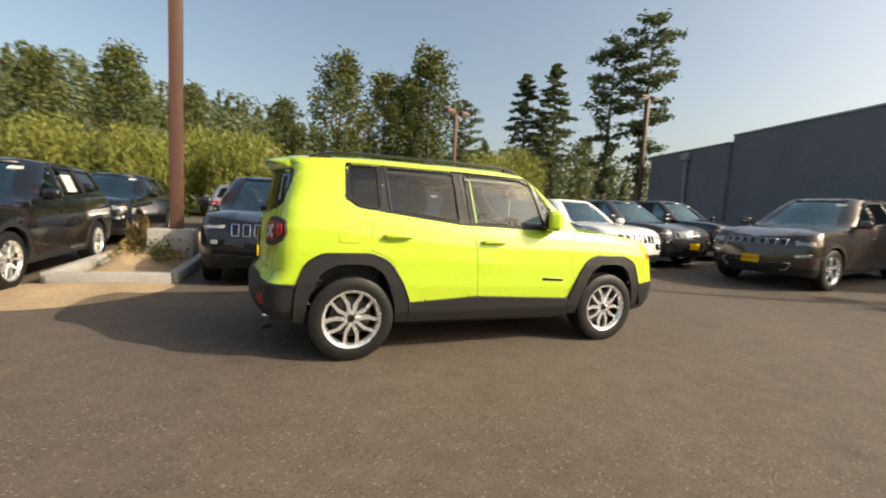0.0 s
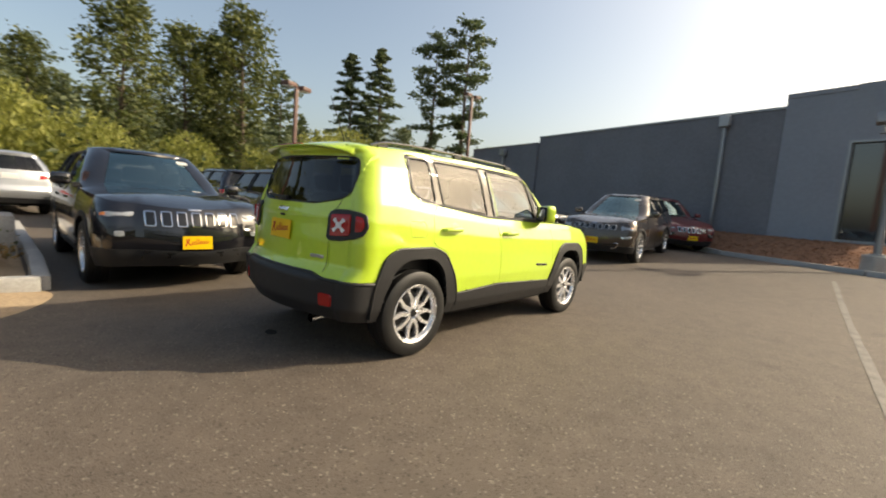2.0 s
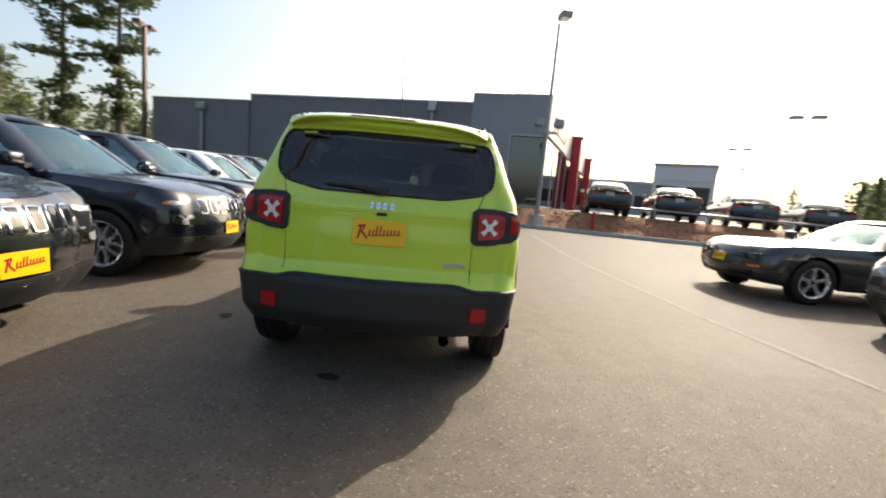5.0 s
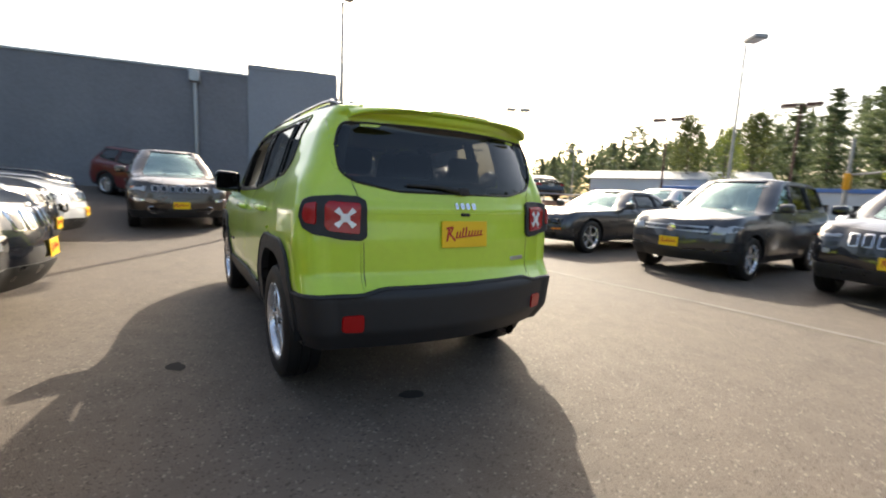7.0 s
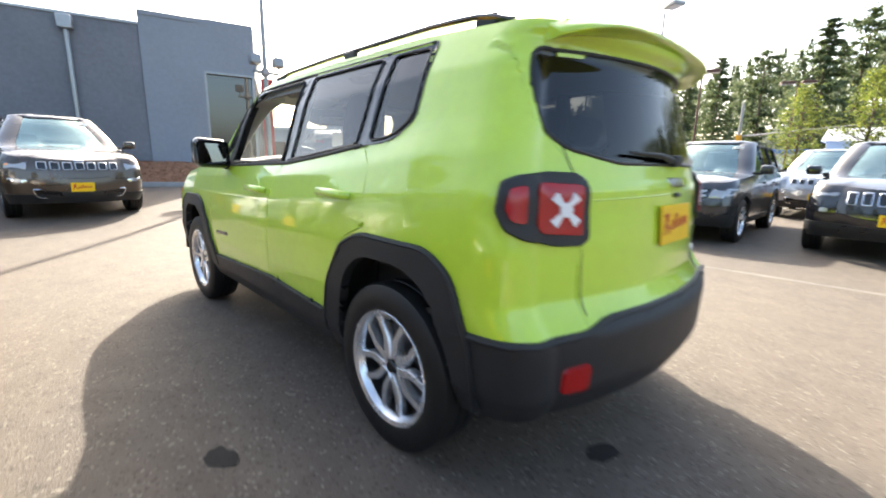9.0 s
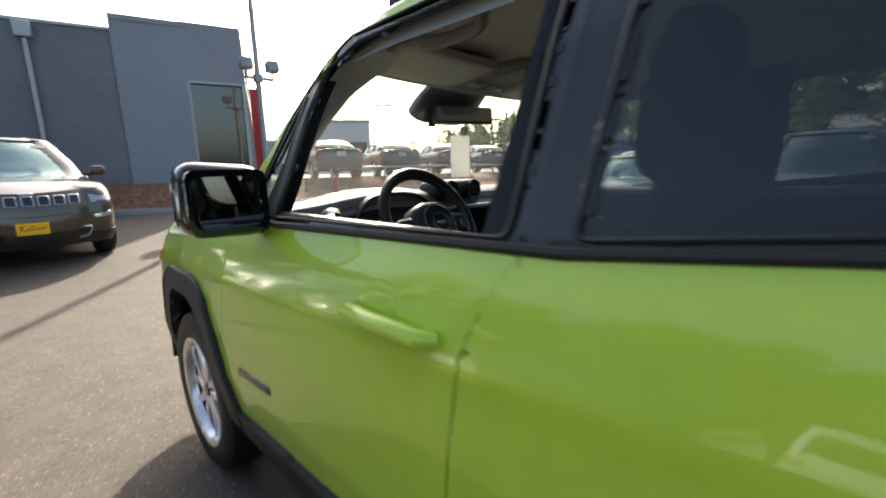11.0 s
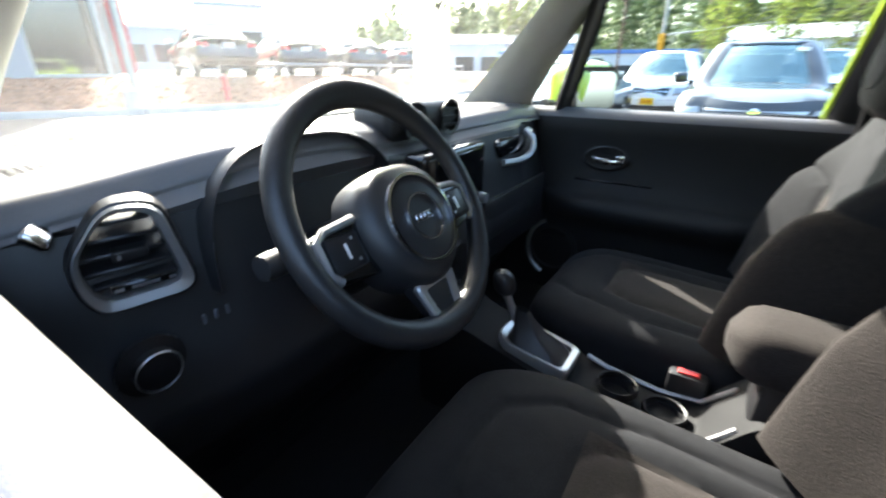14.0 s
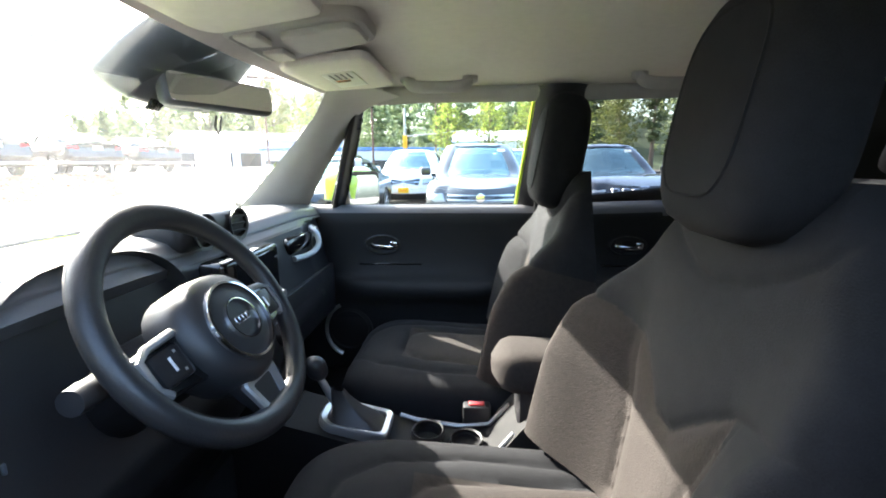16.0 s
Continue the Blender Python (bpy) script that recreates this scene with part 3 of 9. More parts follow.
def steps(a, b, fine, grow=1.22, lo=-3000, hi=3000):
    xs = []
    x = a
    while x <= b + 1e-6:
        xs.append(x)
        x += fine
    d = fine
    left, right = [], []
    x = a
    while x > lo:
        d *= grow
        x -= d
        left.append(x)
    d, x = fine, xs[-1]
    while x < hi:
        d *= grow
        x += d
        right.append(x)
    return left[::-1] + xs + right


bm = bmesh.new()
gx, gy = steps(-8, 24, 0.4), steps(-18, 22, 0.5)
rows = [[bm.verts.new((x, y, ground_z(x, y))) for x in gx] for y in gy]
grid_faces(bm, rows)
for f in bm.faces:
    c = f.calc_center_median()
    bank = c.x > kerb_x(c.y) + 0.1 and c.x < kerb_x(c.y) + 3.2 and -22 < c.y < 2.6
    f.material_index = 1 if bank else 0
ground = part("ground", bm, [ASPHALT, BARK], smooth=60)
tagged(ground, "worn grey asphalt car lot with a bark bank", "ground", kind="structure")

# kerb stones along the bark bank
kerb = thing("kerb", label="weathered grey concrete kerb beside the bark bank", category="kerb", kind="structure")
for (xa, ya), (xb, yb) in zip(KERB[:-1], KERB[1:]):
    n = max(1, int(math.hypot(xb - xa, yb - ya) / 2.0))
    for i in range(n):
        p = Vector((xa + (xb - xa) * i / n, ya + (yb - ya) * i / n, 0))
        q = Vector((xa + (xb - xa) * (i + 1) / n, ya + (yb - ya) * (i + 1) / n, 0))
        if p.y < -22:
            continue
        p.z, q.z = lot_z(p.x, p.y), lot_z(q.x, q.y)
        d = (q - p).normalized()
        sd = d.cross(Vector((0, 0, 1)))
        bm = bmesh.new()
        prof = [(-0.08, -0.1), (-0.08, 0.11), (-0.06, 0.14), (0.06, 0.14), (0.08, 0.11), (0.08, -0.1)]
        rows = [[bm.verts.new(o + sd * u + Vector((0, 0, w))) for u, w in prof] for o in (p + d * 0.005, q - d * 0.005)]
        grid_faces(bm, rows, True)
        bm.faces.new(rows[0])
        bm.faces.new(rows[1][::-1])
        bmesh.ops.recalc_face_normals(bm, faces=bm.faces)
        part("kerb_stone", bm, CONCRETE, kerb)


def strip(name, pts, w, material, label, lift=0.004):
    bm = bmesh.new()
    rows = []
    fine = []
    for a, b in zip(pts, pts[1:]):
        n = max(1, int(math.dist(a, b) / 0.4))
        fine += [(a[0] + (b[0] - a[0]) * i / n, a[1] + (b[1] - a[1]) * i / n) for i in range(n)]
    fine.append(pts[-1])
    for i, p in enumerate(fine):
        a, b = Vector(fine[max(0, i - 1)]), Vector(fine[min(len(fine) - 1, i + 1)])
        sd = (b - a).normalized().orthogonal() * (w / 2) * (1 + 0.25 * noise.noise((p[0] * 3, p[1] * 3, 0)))
        rows.append([bm.verts.new((p[0] + k * sd.x, p[1] + k * sd.y, ground_z(p[0] + k * sd.x, p[1] + k * sd.y) + lift)) for k in (-1, 0, 1)])
    grid_faces(bm, rows)
    bmesh.ops.recalc_face_normals(bm, faces=bm.faces)
    for f in bm.faces:
        if f.normal.z < 0:
            f.normal_flip()
    ob = part(name, bm, material)
    return tagged(ob, label, "road marking", kind="structure")


strip("lot_line", [(-5.5, -4.05), (-1.4, -3.90), (0.4, -3.70), (5.1, -3.55), (9.3, -3.4)], 0.085, LINE_PAINT, "worn white painted line on the asphalt")

OIL = mat("oil_stain", (0.037, 0.033, 0.029), 0.85, spec=0.15, var=0.3, scale=8)


def oil_stain(x, y, rx, ry, turn, seed):
    """A thin irregular dark stain on the asphalt."""
    bm = bmesh.new()
    c = bm.verts.new((0, 0, 0))
    ring = []
    for i in range(36):
        a = 2 * math.pi * i / 36
        k = 1 + 0.35 * noise.noise((math.cos(a) * 1.6 + seed, math.sin(a) * 1.6, 0)) + 0.12 * noise.noise((math.cos(a) * 6, math.sin(a) * 6, seed))
        ring.append(bm.verts.new((rx * k * math.cos(a), ry * k * math.sin(a), 0)))
    for i in range(36):
        bm.faces.new((c, ring[i], ring[(i + 1) % 36]))
    ob = part("oil_stain", bm, OIL)
    ob.matrix_world = pose(x, y, ground_z(x, y) + 0.004, 0, 0, turn)
    return tagged(ob, "small dark oil stain on the asphalt", "stain", kind="structure")


for k, row in enumerate(((-0.907, 1.402, 0.085, 0.045, 20), (-1.919, 0.252, 0.085, 0.05, 70))):
    oil_stain(*row, k * 3.1)

# ---------------------------------------------------------------- the lime SUV
Q_GLASS = rounded([(-1.323, 1.570), (-1.326, 1.315), (-1.255, 1.262), (-1.181, 1.243), (-1.075, 1.235), (-1.095, 1.572)], 0.035)
R_GLASS = rounded([(-1.020, 1.572), (-0.412, 1.570), (-0.368, 1.155), (-0.985, 1.222)], 0.025)
F_GLASS = rounded([(-0.302, 1.570), (0.275, 1.560), (0.402, 1.512), (0.528, 1.132), (-0.262, 1.148)], 0.02)
T_GLASS = rounded([(0.462, 1.455), (0.700, 1.160), (0.572, 1.138)], 0.012)
DLO = rounded([(-1.345, 1.592), (-1.348, 1.305), (-1.265, 1.243), (-1.185, 1.224), (-1.04, 1.214), (-0.36, 1.135), (0.52, 1.110), (0.735, 1.140), (0.425, 1.535), (0.33, 1.583), (-0.3, 1.592)], 0.03)
R_DOOR = [(-1.045, 1.615), (-0.345, 1.615), (-0.294, 1.148), (-0.227, 0.995), (-0.186, 0.49), (-0.83, 0.46), (-0.875, 0.62), (-0.99, 0.835), (-1.150, 0.900), (-1.142, 1.14), (-1.055, 1.218)]
F_DOOR = [(-0.345, 1.615), (0.34, 1.605), (0.445, 1.545), (0.755, 1.135), (0.800, 0.985), (0.832, 0.624), (0.775, 0.455), (-0.186, 0.49), (-0.227, 0.995), (-0.294, 1.148)]
R_ARCH_OUT = rounded([(-1.74, 0.1), (-1.715, 0.600), (-1.640, 0.800), (-1.530, 0.870), (-1.143, 0.873), (-1.006, 0.815), (-0.89, 0.646), (-0.819, 0.475), (-0.78, 0.1)], 0.05)
R_ARCH_IN = rounded([(-1.67, 0.1), (-1.63, 0.50), (-1.545, 0.715), (-1.42, 0.790), (-1.15, 0.790), (-1.03, 0.705), (-0.94, 0.46), (-0.90, 0.1)], 0.07)
F_ARCH_OUT = rounded([(0.74, 0.1), (0.805, 0.461), (0.876, 0.640), (0.988, 0.823), (1.096, 0.873), (1.476, 0.868), (1.607, 0.807), (1.70, 0.573), (1.75, 0.1)], 0.05)
F_ARCH_IN = rounded([(0.90, 0.1), (0.94, 0.47), (1.04, 0.715), (1.15, 0.790), (1.42, 0.790), (1.53, 0.715), (1.62, 0.50), (1.67, 0.1)], 0.07)
SILL = [(-0.83, 0.468), (-0.19, 0.507), (0.80, 0.462), (0.85, 0.1), (-0.85, 0.1)]
FUEL = rounded([(-1.414, 1.078), (-1.240, 1.075), (-1.233, 0.957), (-1.405, 0.957)], 0.025)
BUMP_SIDE = [(-2.4, 0.655), (-1.95, 0.650), (-1.71, 0.612), (-1.71, 0.1), (-2.4, 0.1)]
FBUMP_SIDE = [(2.4, 0.60), (1.70, 0.585), (1.70, 0.1), (2.4, 0.1)]
REAR_GLASS = rounded([(-0.630, 1.515), (0.630, 1.515), (0.672, 1.40), (0.664, 1.262), (0.600, 1.205), (0.38, 1.162), (-0.38, 1.162), (-0.600, 1.205), (-0.664, 1.262), (-0.672, 1.40)], 0.05)
HATCH = [(-0.675, 1.63), (0.675, 1.63), (0.698, 1.30), (0.575, 1.14), (0.575, 0.626), (0.50, 0.660), (-0.50, 0.660), (-0.575, 0.626), (-0.575, 1.14), (-0.698, 1.30)]
BUMP_REAR = [(-0.9, 0.62), (-0.575, 0.628), (-0.50, 0.662), (0.50, 0.662), (0.575, 0.628), (0.9, 0.62), (0.9, 0.1), (-0.9, 0.1)]
SCREEN_GLASS = rounded([(-0.60, 1.585), (0.60, 1.585), (0.76, 1.03), (-0.76, 1.03)], 0.04)


def hero_split(zone, seg, x, y, z):
    if zone == "hood":
        return "hood" if x > 0.6 else None
    if zone == "roof":
        return "roof"
    if seg in "RL":
        p = (x, z)
        if zone == "low":
            if inside(p, R_ARCH_IN) or inside(p, F_ARCH_IN):
                return None
            if inside(p, R_ARCH_OUT):
                return "rear_arch_cladding" + seg
            if inside(p, F_ARCH_OUT):
                return "front_arch_cladding" + seg
            if inside(p, SILL):
                return "sill_cladding" + seg
            if inside(p, BUMP_SIDE):
                return "rear_bumper"
            if inside(p, FBUMP_SIDE):
                return "front_bumper"
        if inside(p, FUEL) and seg == "R":
            return "fuel_flap"
        for poly, name in ((Q_GLASS, "quarter_glass"), (R_GLASS, "rear_door_glass"), (F_GLASS, "front_door_glass"), (T_GLASS, "front_quarter_glass")):
            if inside(p, poly):
                return None if name == "front_door_glass" and seg == "L" else name + seg
        if inside(p, DLO):
            return "window_surround" + seg
        if inside(p, R_DOOR):
            return "rear_door" + seg
        if inside(p, F_DOOR):
            return "front_door" + seg
        if x > 0.7 and zone == "low":
            return "front_wing" + seg
        return "body_side" + seg
    if seg == "B":
        p = (y, z)
        if zone == "low" and inside(p, BUMP_REAR):
            return "rear_bumper"
        if inside(p, REAR_GLASS):
            return "rear_window"
        if inside(p, HATCH):
            return "tailgate"
    if zone == "green" and seg == "C":
        if x < -1.6 and inside((y, z), REAR_GLASS):
            return "rear_window"
        if x < -1.6 and inside((y, z), HATCH):
            return "tailgate"
        if x > 0 and inside((y, z), SCREEN_GLASS):
            return "windscreen"
    if seg == "F":
        if zone == "green":
            return "windscreen" if inside((y, z), SCREEN_GLASS) else "windscreen_frame"
        return "front_bumper" if z < 0.60 else "nose"
    if zone == "low" and seg == "C":
        if x < 0 and z < 0.625:
            return "rear_bumper"
        if x > 0:
            return "front_bumper" if z < 0.60 else "nose"
    if zone == "green" and x > 0:
        return "windscreen_frame"
    return "body_side" + ("R" if y < 0 else "L")


side_polys = [Q_GLASS, R_GLASS, F_GLASS, T_GLASS, DLO, R_DOOR, F_DOOR, FUEL]
HERO = dict(
    cell=0.015, nc=11, cut=lambda y: 0.985 - 0.06 * (y / 0.66) ** 2, xf=2.05, xr=-2.05,
    taper=[(-2.1, 0.945), (-1.8, 0.975), (-1.4, 0.995), (-0.6, 1.0), (0.8, 1.0), (1.3, 0.995), (1.7, 0.97), (2.1, 0.93)],
    sill=[(-2.1, 0.35), (-1.72, 0.33), (-0.8, 0.30), (0.9, 0.30), (1.7, 0.30), (2.1, 0.32)],
    shoulder=[(-2.1, 1.27), (-1.5, 1.26), (-1.15, 1.215), (-0.3, 1.135), (0.55, 1.105), (0.85, 1.10), (1.3, 1.085), (1.7, 1.04), (1.95, 0.985), (2.1, 0.95)],
    roof=[(-2.0, 1.560), (-1.7, 1.600), (-1.2, 1.625), (-0.5, 1.630), (0.1, 1.622), (0.36, 1.602), (0.5, 1.60), (1.0, 1.60)],
    low_xf=[(0, 2.06), (0.15, 2.10), (0.4, 2.11), (0.55, 2.08), (0.8, 2.06), (0.95, 2.03), (1, 1.98)],
    low_xr=[(0, -2.02), (0.10, -2.07), (0.30, -2.075), (0.36, -2.03), (0.42, -2.00), (0.60, -1.995), (0.72, -1.985), (0.80, -1.985), (0.82, -1.975), (1, -1.940)],
    low_w=[(0, 0.825), (0.10, 0.865), (0.35, 0.895), (0.6, 0.898), (0.78, 0.885), (0.92, 0.852), (1, 0.816)],
    g_xf=[(0, 1.00), (0.5, 0.715), (0.9, 0.495), (1, 0.40)],
    g_xr=[(0, -1.940), (0.3, -1.915), (0.7, -1.885), (0.85, -1.895), (0.93, -1.925), (1, -1.93)],
    g_w=[(0, 0.816), (0.12, 0.796), (0.3, 0.772), (0.6, 0.733), (0.9, 0.672), (1, 0.650)],
    rf=0.22, rr=0.15, bf=0.10, br=0.14, grf=0.07, grr=0.15, gbf=0.05, gbr=0.14, cowl=0.82, hood_h=0.042, roof_h=0.05,
    polys={"lowR": side_polys + [R_ARCH_OUT, R_ARCH_IN, F_ARCH_OUT, F_ARCH_IN, SILL, BUMP_SIDE, FBUMP_SIDE], "greenR": side_polys, "lowB": [BUMP_REAR, HATCH, REAR_GLASS], "greenB": [REAR_GLASS, HATCH], "greenF": [SCREEN_GLASS], "greenC": [REAR_GLASS, HATCH, SCREEN_GLASS]},
    split=hero_split)
HERO["polys"]["lowL"], HERO["polys"]["greenL"] = HERO["polys"]["lowR"], HERO["polys"]["greenR"]

hero = thing("suv", label="lime green compact SUV with black cladding, driver's window open", category="car")
HERO_TREE = bvh_of(HERO)
for name, bm in body_parts(HERO).items():
    plain = name[:-1] if name[-1] in "RL" and name[-2].islower() else name
    if "glass" in name or name in ("rear_window", "windscreen"):
        ob = part(plain, finish(bm, 0.0, 0.0, -0.005), GLASS_VEILED if plain == "windscreen" else GLASS_CLEAR if plain in ("front_door_glass", "front_quarter_glass") else GLASS_DARK if plain == "rear_window" else GLASS_TINT, hero)
        ob.visible_shadow = plain not in ("windscreen", "front_door_glass", "front_quarter_glass")
    elif "cladding" in name:
        part(plain, finish(bm, 0.0, 0.03, 0.014), CLADDING, hero, "textured black plastic cladding")
    elif "bumper" in name:
        part(plain, finish(bm, 0.002, 0.03, 0.006), CLADDING, hero, "textured black plastic bumper")
    elif "surround" in name:
        part(plain, finish(bm, 0.0, 0.015, -0.003), GLOSS_BLACK, hero)
    else:
        part(plain, finish(bm, 0.0 if name in ("tailgate", "windscreen_frame") else 0.0012 if "body_side" in name else 0.0025, 0.0 if name == "windscreen_frame" else 0.018, 0.0, (lambda x: lerp_table(x, HERO["shoulder"])) if "body_side" in name or "door" in name or name == "tailgate" else None), LIME, hero)
add_wheels(hero, (-1.285, 1.285), 0.775, 0.345, 0.215, 0.225, "split")

# ---------------------------------------------------------------- lime SUV: outside fittings
def on_side(x, z, sg, out=0.0):
    h = HERO_TREE.ray_cast(Vector((x, 3 * sg, z)), Vector((0, -sg, 0)))[0]
    return Vector((x, h.y + sg * out, z))


def on_rear(y, z, out=0.0):
    h = HERO_TREE.ray_cast(Vector((-4, y, z)), Vector((1, 0, 0)))[0]
    return Vector((h.x - out, y, z))


def corner_panel(poly, sg, out, deep, round_by=0.014):
    """A panel laid round the rear corner; poly in (degrees from straight back, height)."""
    outline = spaced(rounded([(a * 0.0055, z) for a, z in poly], round_by, 4), 0.012)
    cx, cz = sum(p[0] for p in outline) / len(outline), sum(p[1] for p in outline) / len(outline)

    def at(p, k, lift):
        u, z = cx + (p[0] - cx) * k, cz + (p[1] - cz) * k
        a = radians(u / 0.0055)
        o, d = Vector((-1.62, sg * 0.55, z)), Vector((-math.cos(a), sg * math.sin(a), 0))
        h = HERO_TREE.ray_cast(o + d * 1.5, -d)[0]
        return h + d * lift
    bm = bmesh.new()
    rows = [[bm.verts.new(at(p, k, lift)) for p in outline] for k, lift in ((1.0, -deep), (1.0, out * 0.7), (0.965, out), (0.7, out), (0.4, out))]
    grid_faces(bm, rows, True)
    c = bm.verts.new(at((cx, cz), 0.0, out))
    for i in range(len(outline)):
        bm.faces.new((rows[-1][i], rows[-1][(i + 1) % len(outline)], c))
    bmesh.ops.recalc_face_normals(bm, faces=bm.faces)
    return bm


def spaced(poly, step):
    """Points at even steps round a closed outline."""
    out = []
    for (x0, y0), (x1, y1) in zip(poly, poly[1:] + poly[:1]):
        n = max(1, int(math.hypot(x1 - x0, y1 - y0) / step))
        out += [(x0 + (x1 - x0) * i / n, y0 + (y1 - y0) * i / n) for i in range(n)]
    return out


bm = bmesh.new()
tube(bm, [on_rear(y, z, -0.002) for y, z in spaced(REAR_GLASS, 0.03)], 0.007, 6, True)
part("rear_window_seal", bm, SEAL, hero)
for sg in (-1, 1):
    # shut line of the tailgate
    bm = bmesh.new()
    tube(bm, [on_rear(sg * y, z, -0.001) for y, z in chaikin([(0.560, 0.675), (0.562, 0.90), (0.575, 1.10), (0.600, 1.18), (0.612, 1.225)], 2, False)], 0.003, 5)
    part("tailgate_shut_line", bm, SEAL, hero)
# rolled upper edge of the bumper
bm = bmesh.new()
edge = [(0.0, 0.660), (0.25, 0.660), (0.46, 0.658), (0.50, 0.653), (0.54, 0.642), (0.575, 0.633), (0.61, 0.629)]
edge = [(-y, z) for y, z in edge[:0:-1]] + edge


def on_corner(turn, z, sg, out=0.0):
    """A place on the rear corner, turn in degrees from straight back."""
    d = Vector((-math.cos(radians(turn)), sg * math.sin(radians(turn)), 0))
    h = HERO_TREE.ray_cast(Vector((-1.62, sg * 0.52, z)) + d * 2, -d)[0]
    return h + d * out


turns = [(18, 0.628), (30, 0.627), (42, 0.626), (54, 0.624), (64, 0.622), (73, 0.619), (81, 0.616), (88, 0.613)]
tube(bm, [on_corner(a, z, -1) for a, z in turns[::-1]] + [on_rear(y, z) for y, z in edge] + [on_corner(a, z, 1) for a, z in turns], 0.015, 8)
part("bumper_lip", bm, CLADDING, hero)
for sg in (-1, 1):
    way = "right" if sg < 0 else "left"
    # wheel housings
    for cx in (-1.285, 1.285):
        bm = bmesh.new()
        rows = []
        for y in (0.87, 0.50):
            rows.append([bm.verts.new((cx + r * math.cos(a), sg * y, max(0.2, 0.36 + r * math.sin(a)))) for a, r in ((math.pi * i / 14, 0.455) for i in range(15))])
        grid_faces(bm, rows)
        bm.faces.new(rows[1])
        part("wheel_housing", bm, UNDER, hero)
    # door handles with their cups
    for hx, hz in ((-0.935, 1.018), (-0.055, 0.988)):
        c = on_side(hx, hz, sg)
        bm = bmesh.new()
        tube(bm, [c + Vector((-0.115, sg * 0.004, -0.004)), c + Vector((-0.10, sg * 0.030, 0)), c + Vector((0.0, sg * 0.037, 0.004)), c + Vector((0.09, sg * 0.032, 0.004)), c + Vector((0.115, sg * 0.004, 0))], [0.016, 0.019, 0.019, 0.019, 0.016], 10)
        part("door_handle", bm, LIME, hero)
        bm = conform(bmesh.new(), [(hx + 0.045 + 0.05 * math.cos(k * math.pi / 9), hz + 0.018 + 0.042 * math.sin(k * math.pi / 9)) for k in range(18)], HERO_TREE, way, 0.0015, 0.0)
        part("handle_cup", bm, LIME, hero)
    # nameplate on the front door
    bm = conform(bmesh.new(), rounded([(0.476, 0.668), (0.712, 0.655), (0.712, 0.632), (0.476, 0.643)], 0.008, 2), HERO_TREE, way, 0.004, 0.0)
    part("nameplate", bm, GLOSS_BLACK, hero, "dark bar nameplate")
    # roof rail
    bm = bmesh.new()
    pts, rad = [], []
    for i in range(25):
        t = i / 24
        x = -1.62 + t * 1.95
        yy = 0.592 - 0.02 * t
        z = HERO_TREE.ray_cast(Vector((x, sg * yy, 3)), Vector((0, 0, -1)))[0].z
        lift = 0.034 * min(1, t / 0.09, (1 - t) / 0.09) ** 0.6 if 0 < t < 1 else 0
        pts.append((x, sg * yy, z + lift))
        rad.append(0.016)
    tube(bm, pts, rad, 8, flat=0.8)
    rail = part("roof_rail", bm, GLOSS_BLACK, hero, "black roof rail")
    for x in (-1.50, -0.62, 0.20):
        z = HERO_TREE.ray_cast(Vector((x, sg * 0.588, 3)), Vector((0, 0, -1)))[0].z
        part("rail_foot", boxed(x - 0.05, x + 0.05, sg * 0.588 - 0.014, sg * 0.588 + 0.014, z - 0.01, z + 0.035, 0.006, 1), CLADDING, rail)
    # door mirror
    mir = thing("door_mirror")
    mir.parent = hero
    if sg < 0:
        mir.matrix_basis = Matrix.Translation((0.57, -0.84, 0.014)) @ Matrix.Rotation(radians(-20), 4, "Z") @ Matrix.Translation((-0.57, 0.84, 0))
    a = on_side(0.60, 1.15, sg)
    bm = bmesh.new()
    box(bm, 0.50, 0.64, 0.0, 0.21, -0.094, 0.094, 0.045, 4)
    for v in bm.verts:
        k = (0.21 - v.co.y) / 0.21
        v.co.x -= 0.02 * (1 - k)
        v.co.z += 0.012 * (1 - k)
        v.co.y = sg * (v.co.y + 0.832)
        v.co.z += 1.18
    bmesh.ops.recalc_face_normals(bm, faces=bm.faces)
    # Left cap is gloss black instead of lime: its shade put into the colour.
    cap = part("mirror_cap", bm, LIME if sg < 0 else GLOSS_BLACK, mir, "lime mirror cap" if sg < 0 else "")
    bm = bmesh.new()
    prism(bm, rounded([(-0.103, -0.080), (0.103, -0.080), (0.103, 0.080), (-0.103, 0.080)], 0.03, 4), 0, 0.010, Matrix.Translation((0.499, sg * 0.937, 1.184)) @ Matrix.Rotation(radians(10 * sg), 4, "Z") @ Matrix.Rotation(radians(-90), 4, "Y") @ Matrix.Rotation(radians(90), 4, "Z"))
    part("mirror_rim", bm, GLOSS_BLACK, mir)
    bm = bmesh.new()
    prism(bm, rounded([(-0.086, -0.063), (0.086, -0.063), (0.086, 0.063), (-0.086, 0.063)], 0.028, 4), 0, 0.003, Matrix.Translation((0.486, sg * 0.937, 1.184)) @ Matrix.Rotation(radians(14 * sg), 4, "Z") @ Matrix.Rotation(radians(-90 + 3), 4, "Y") @ Matrix.Rotation(radians(90), 4, "Z"))
    part("mirror_glass", bm, MIRROR, mir)
    bm = bmesh.new()
    tube(bm, [(0.60, sg * 0.79, 1.12), (0.59, sg * 0.84, 1.115), (0.575, sg * 0.90, 1.13)], [0.035, 0.032, 0.03], 8)
    part("mirror_arm", bm, CLADDING, mir)
    # belt-line weather strip
    bm = bmesh.new()
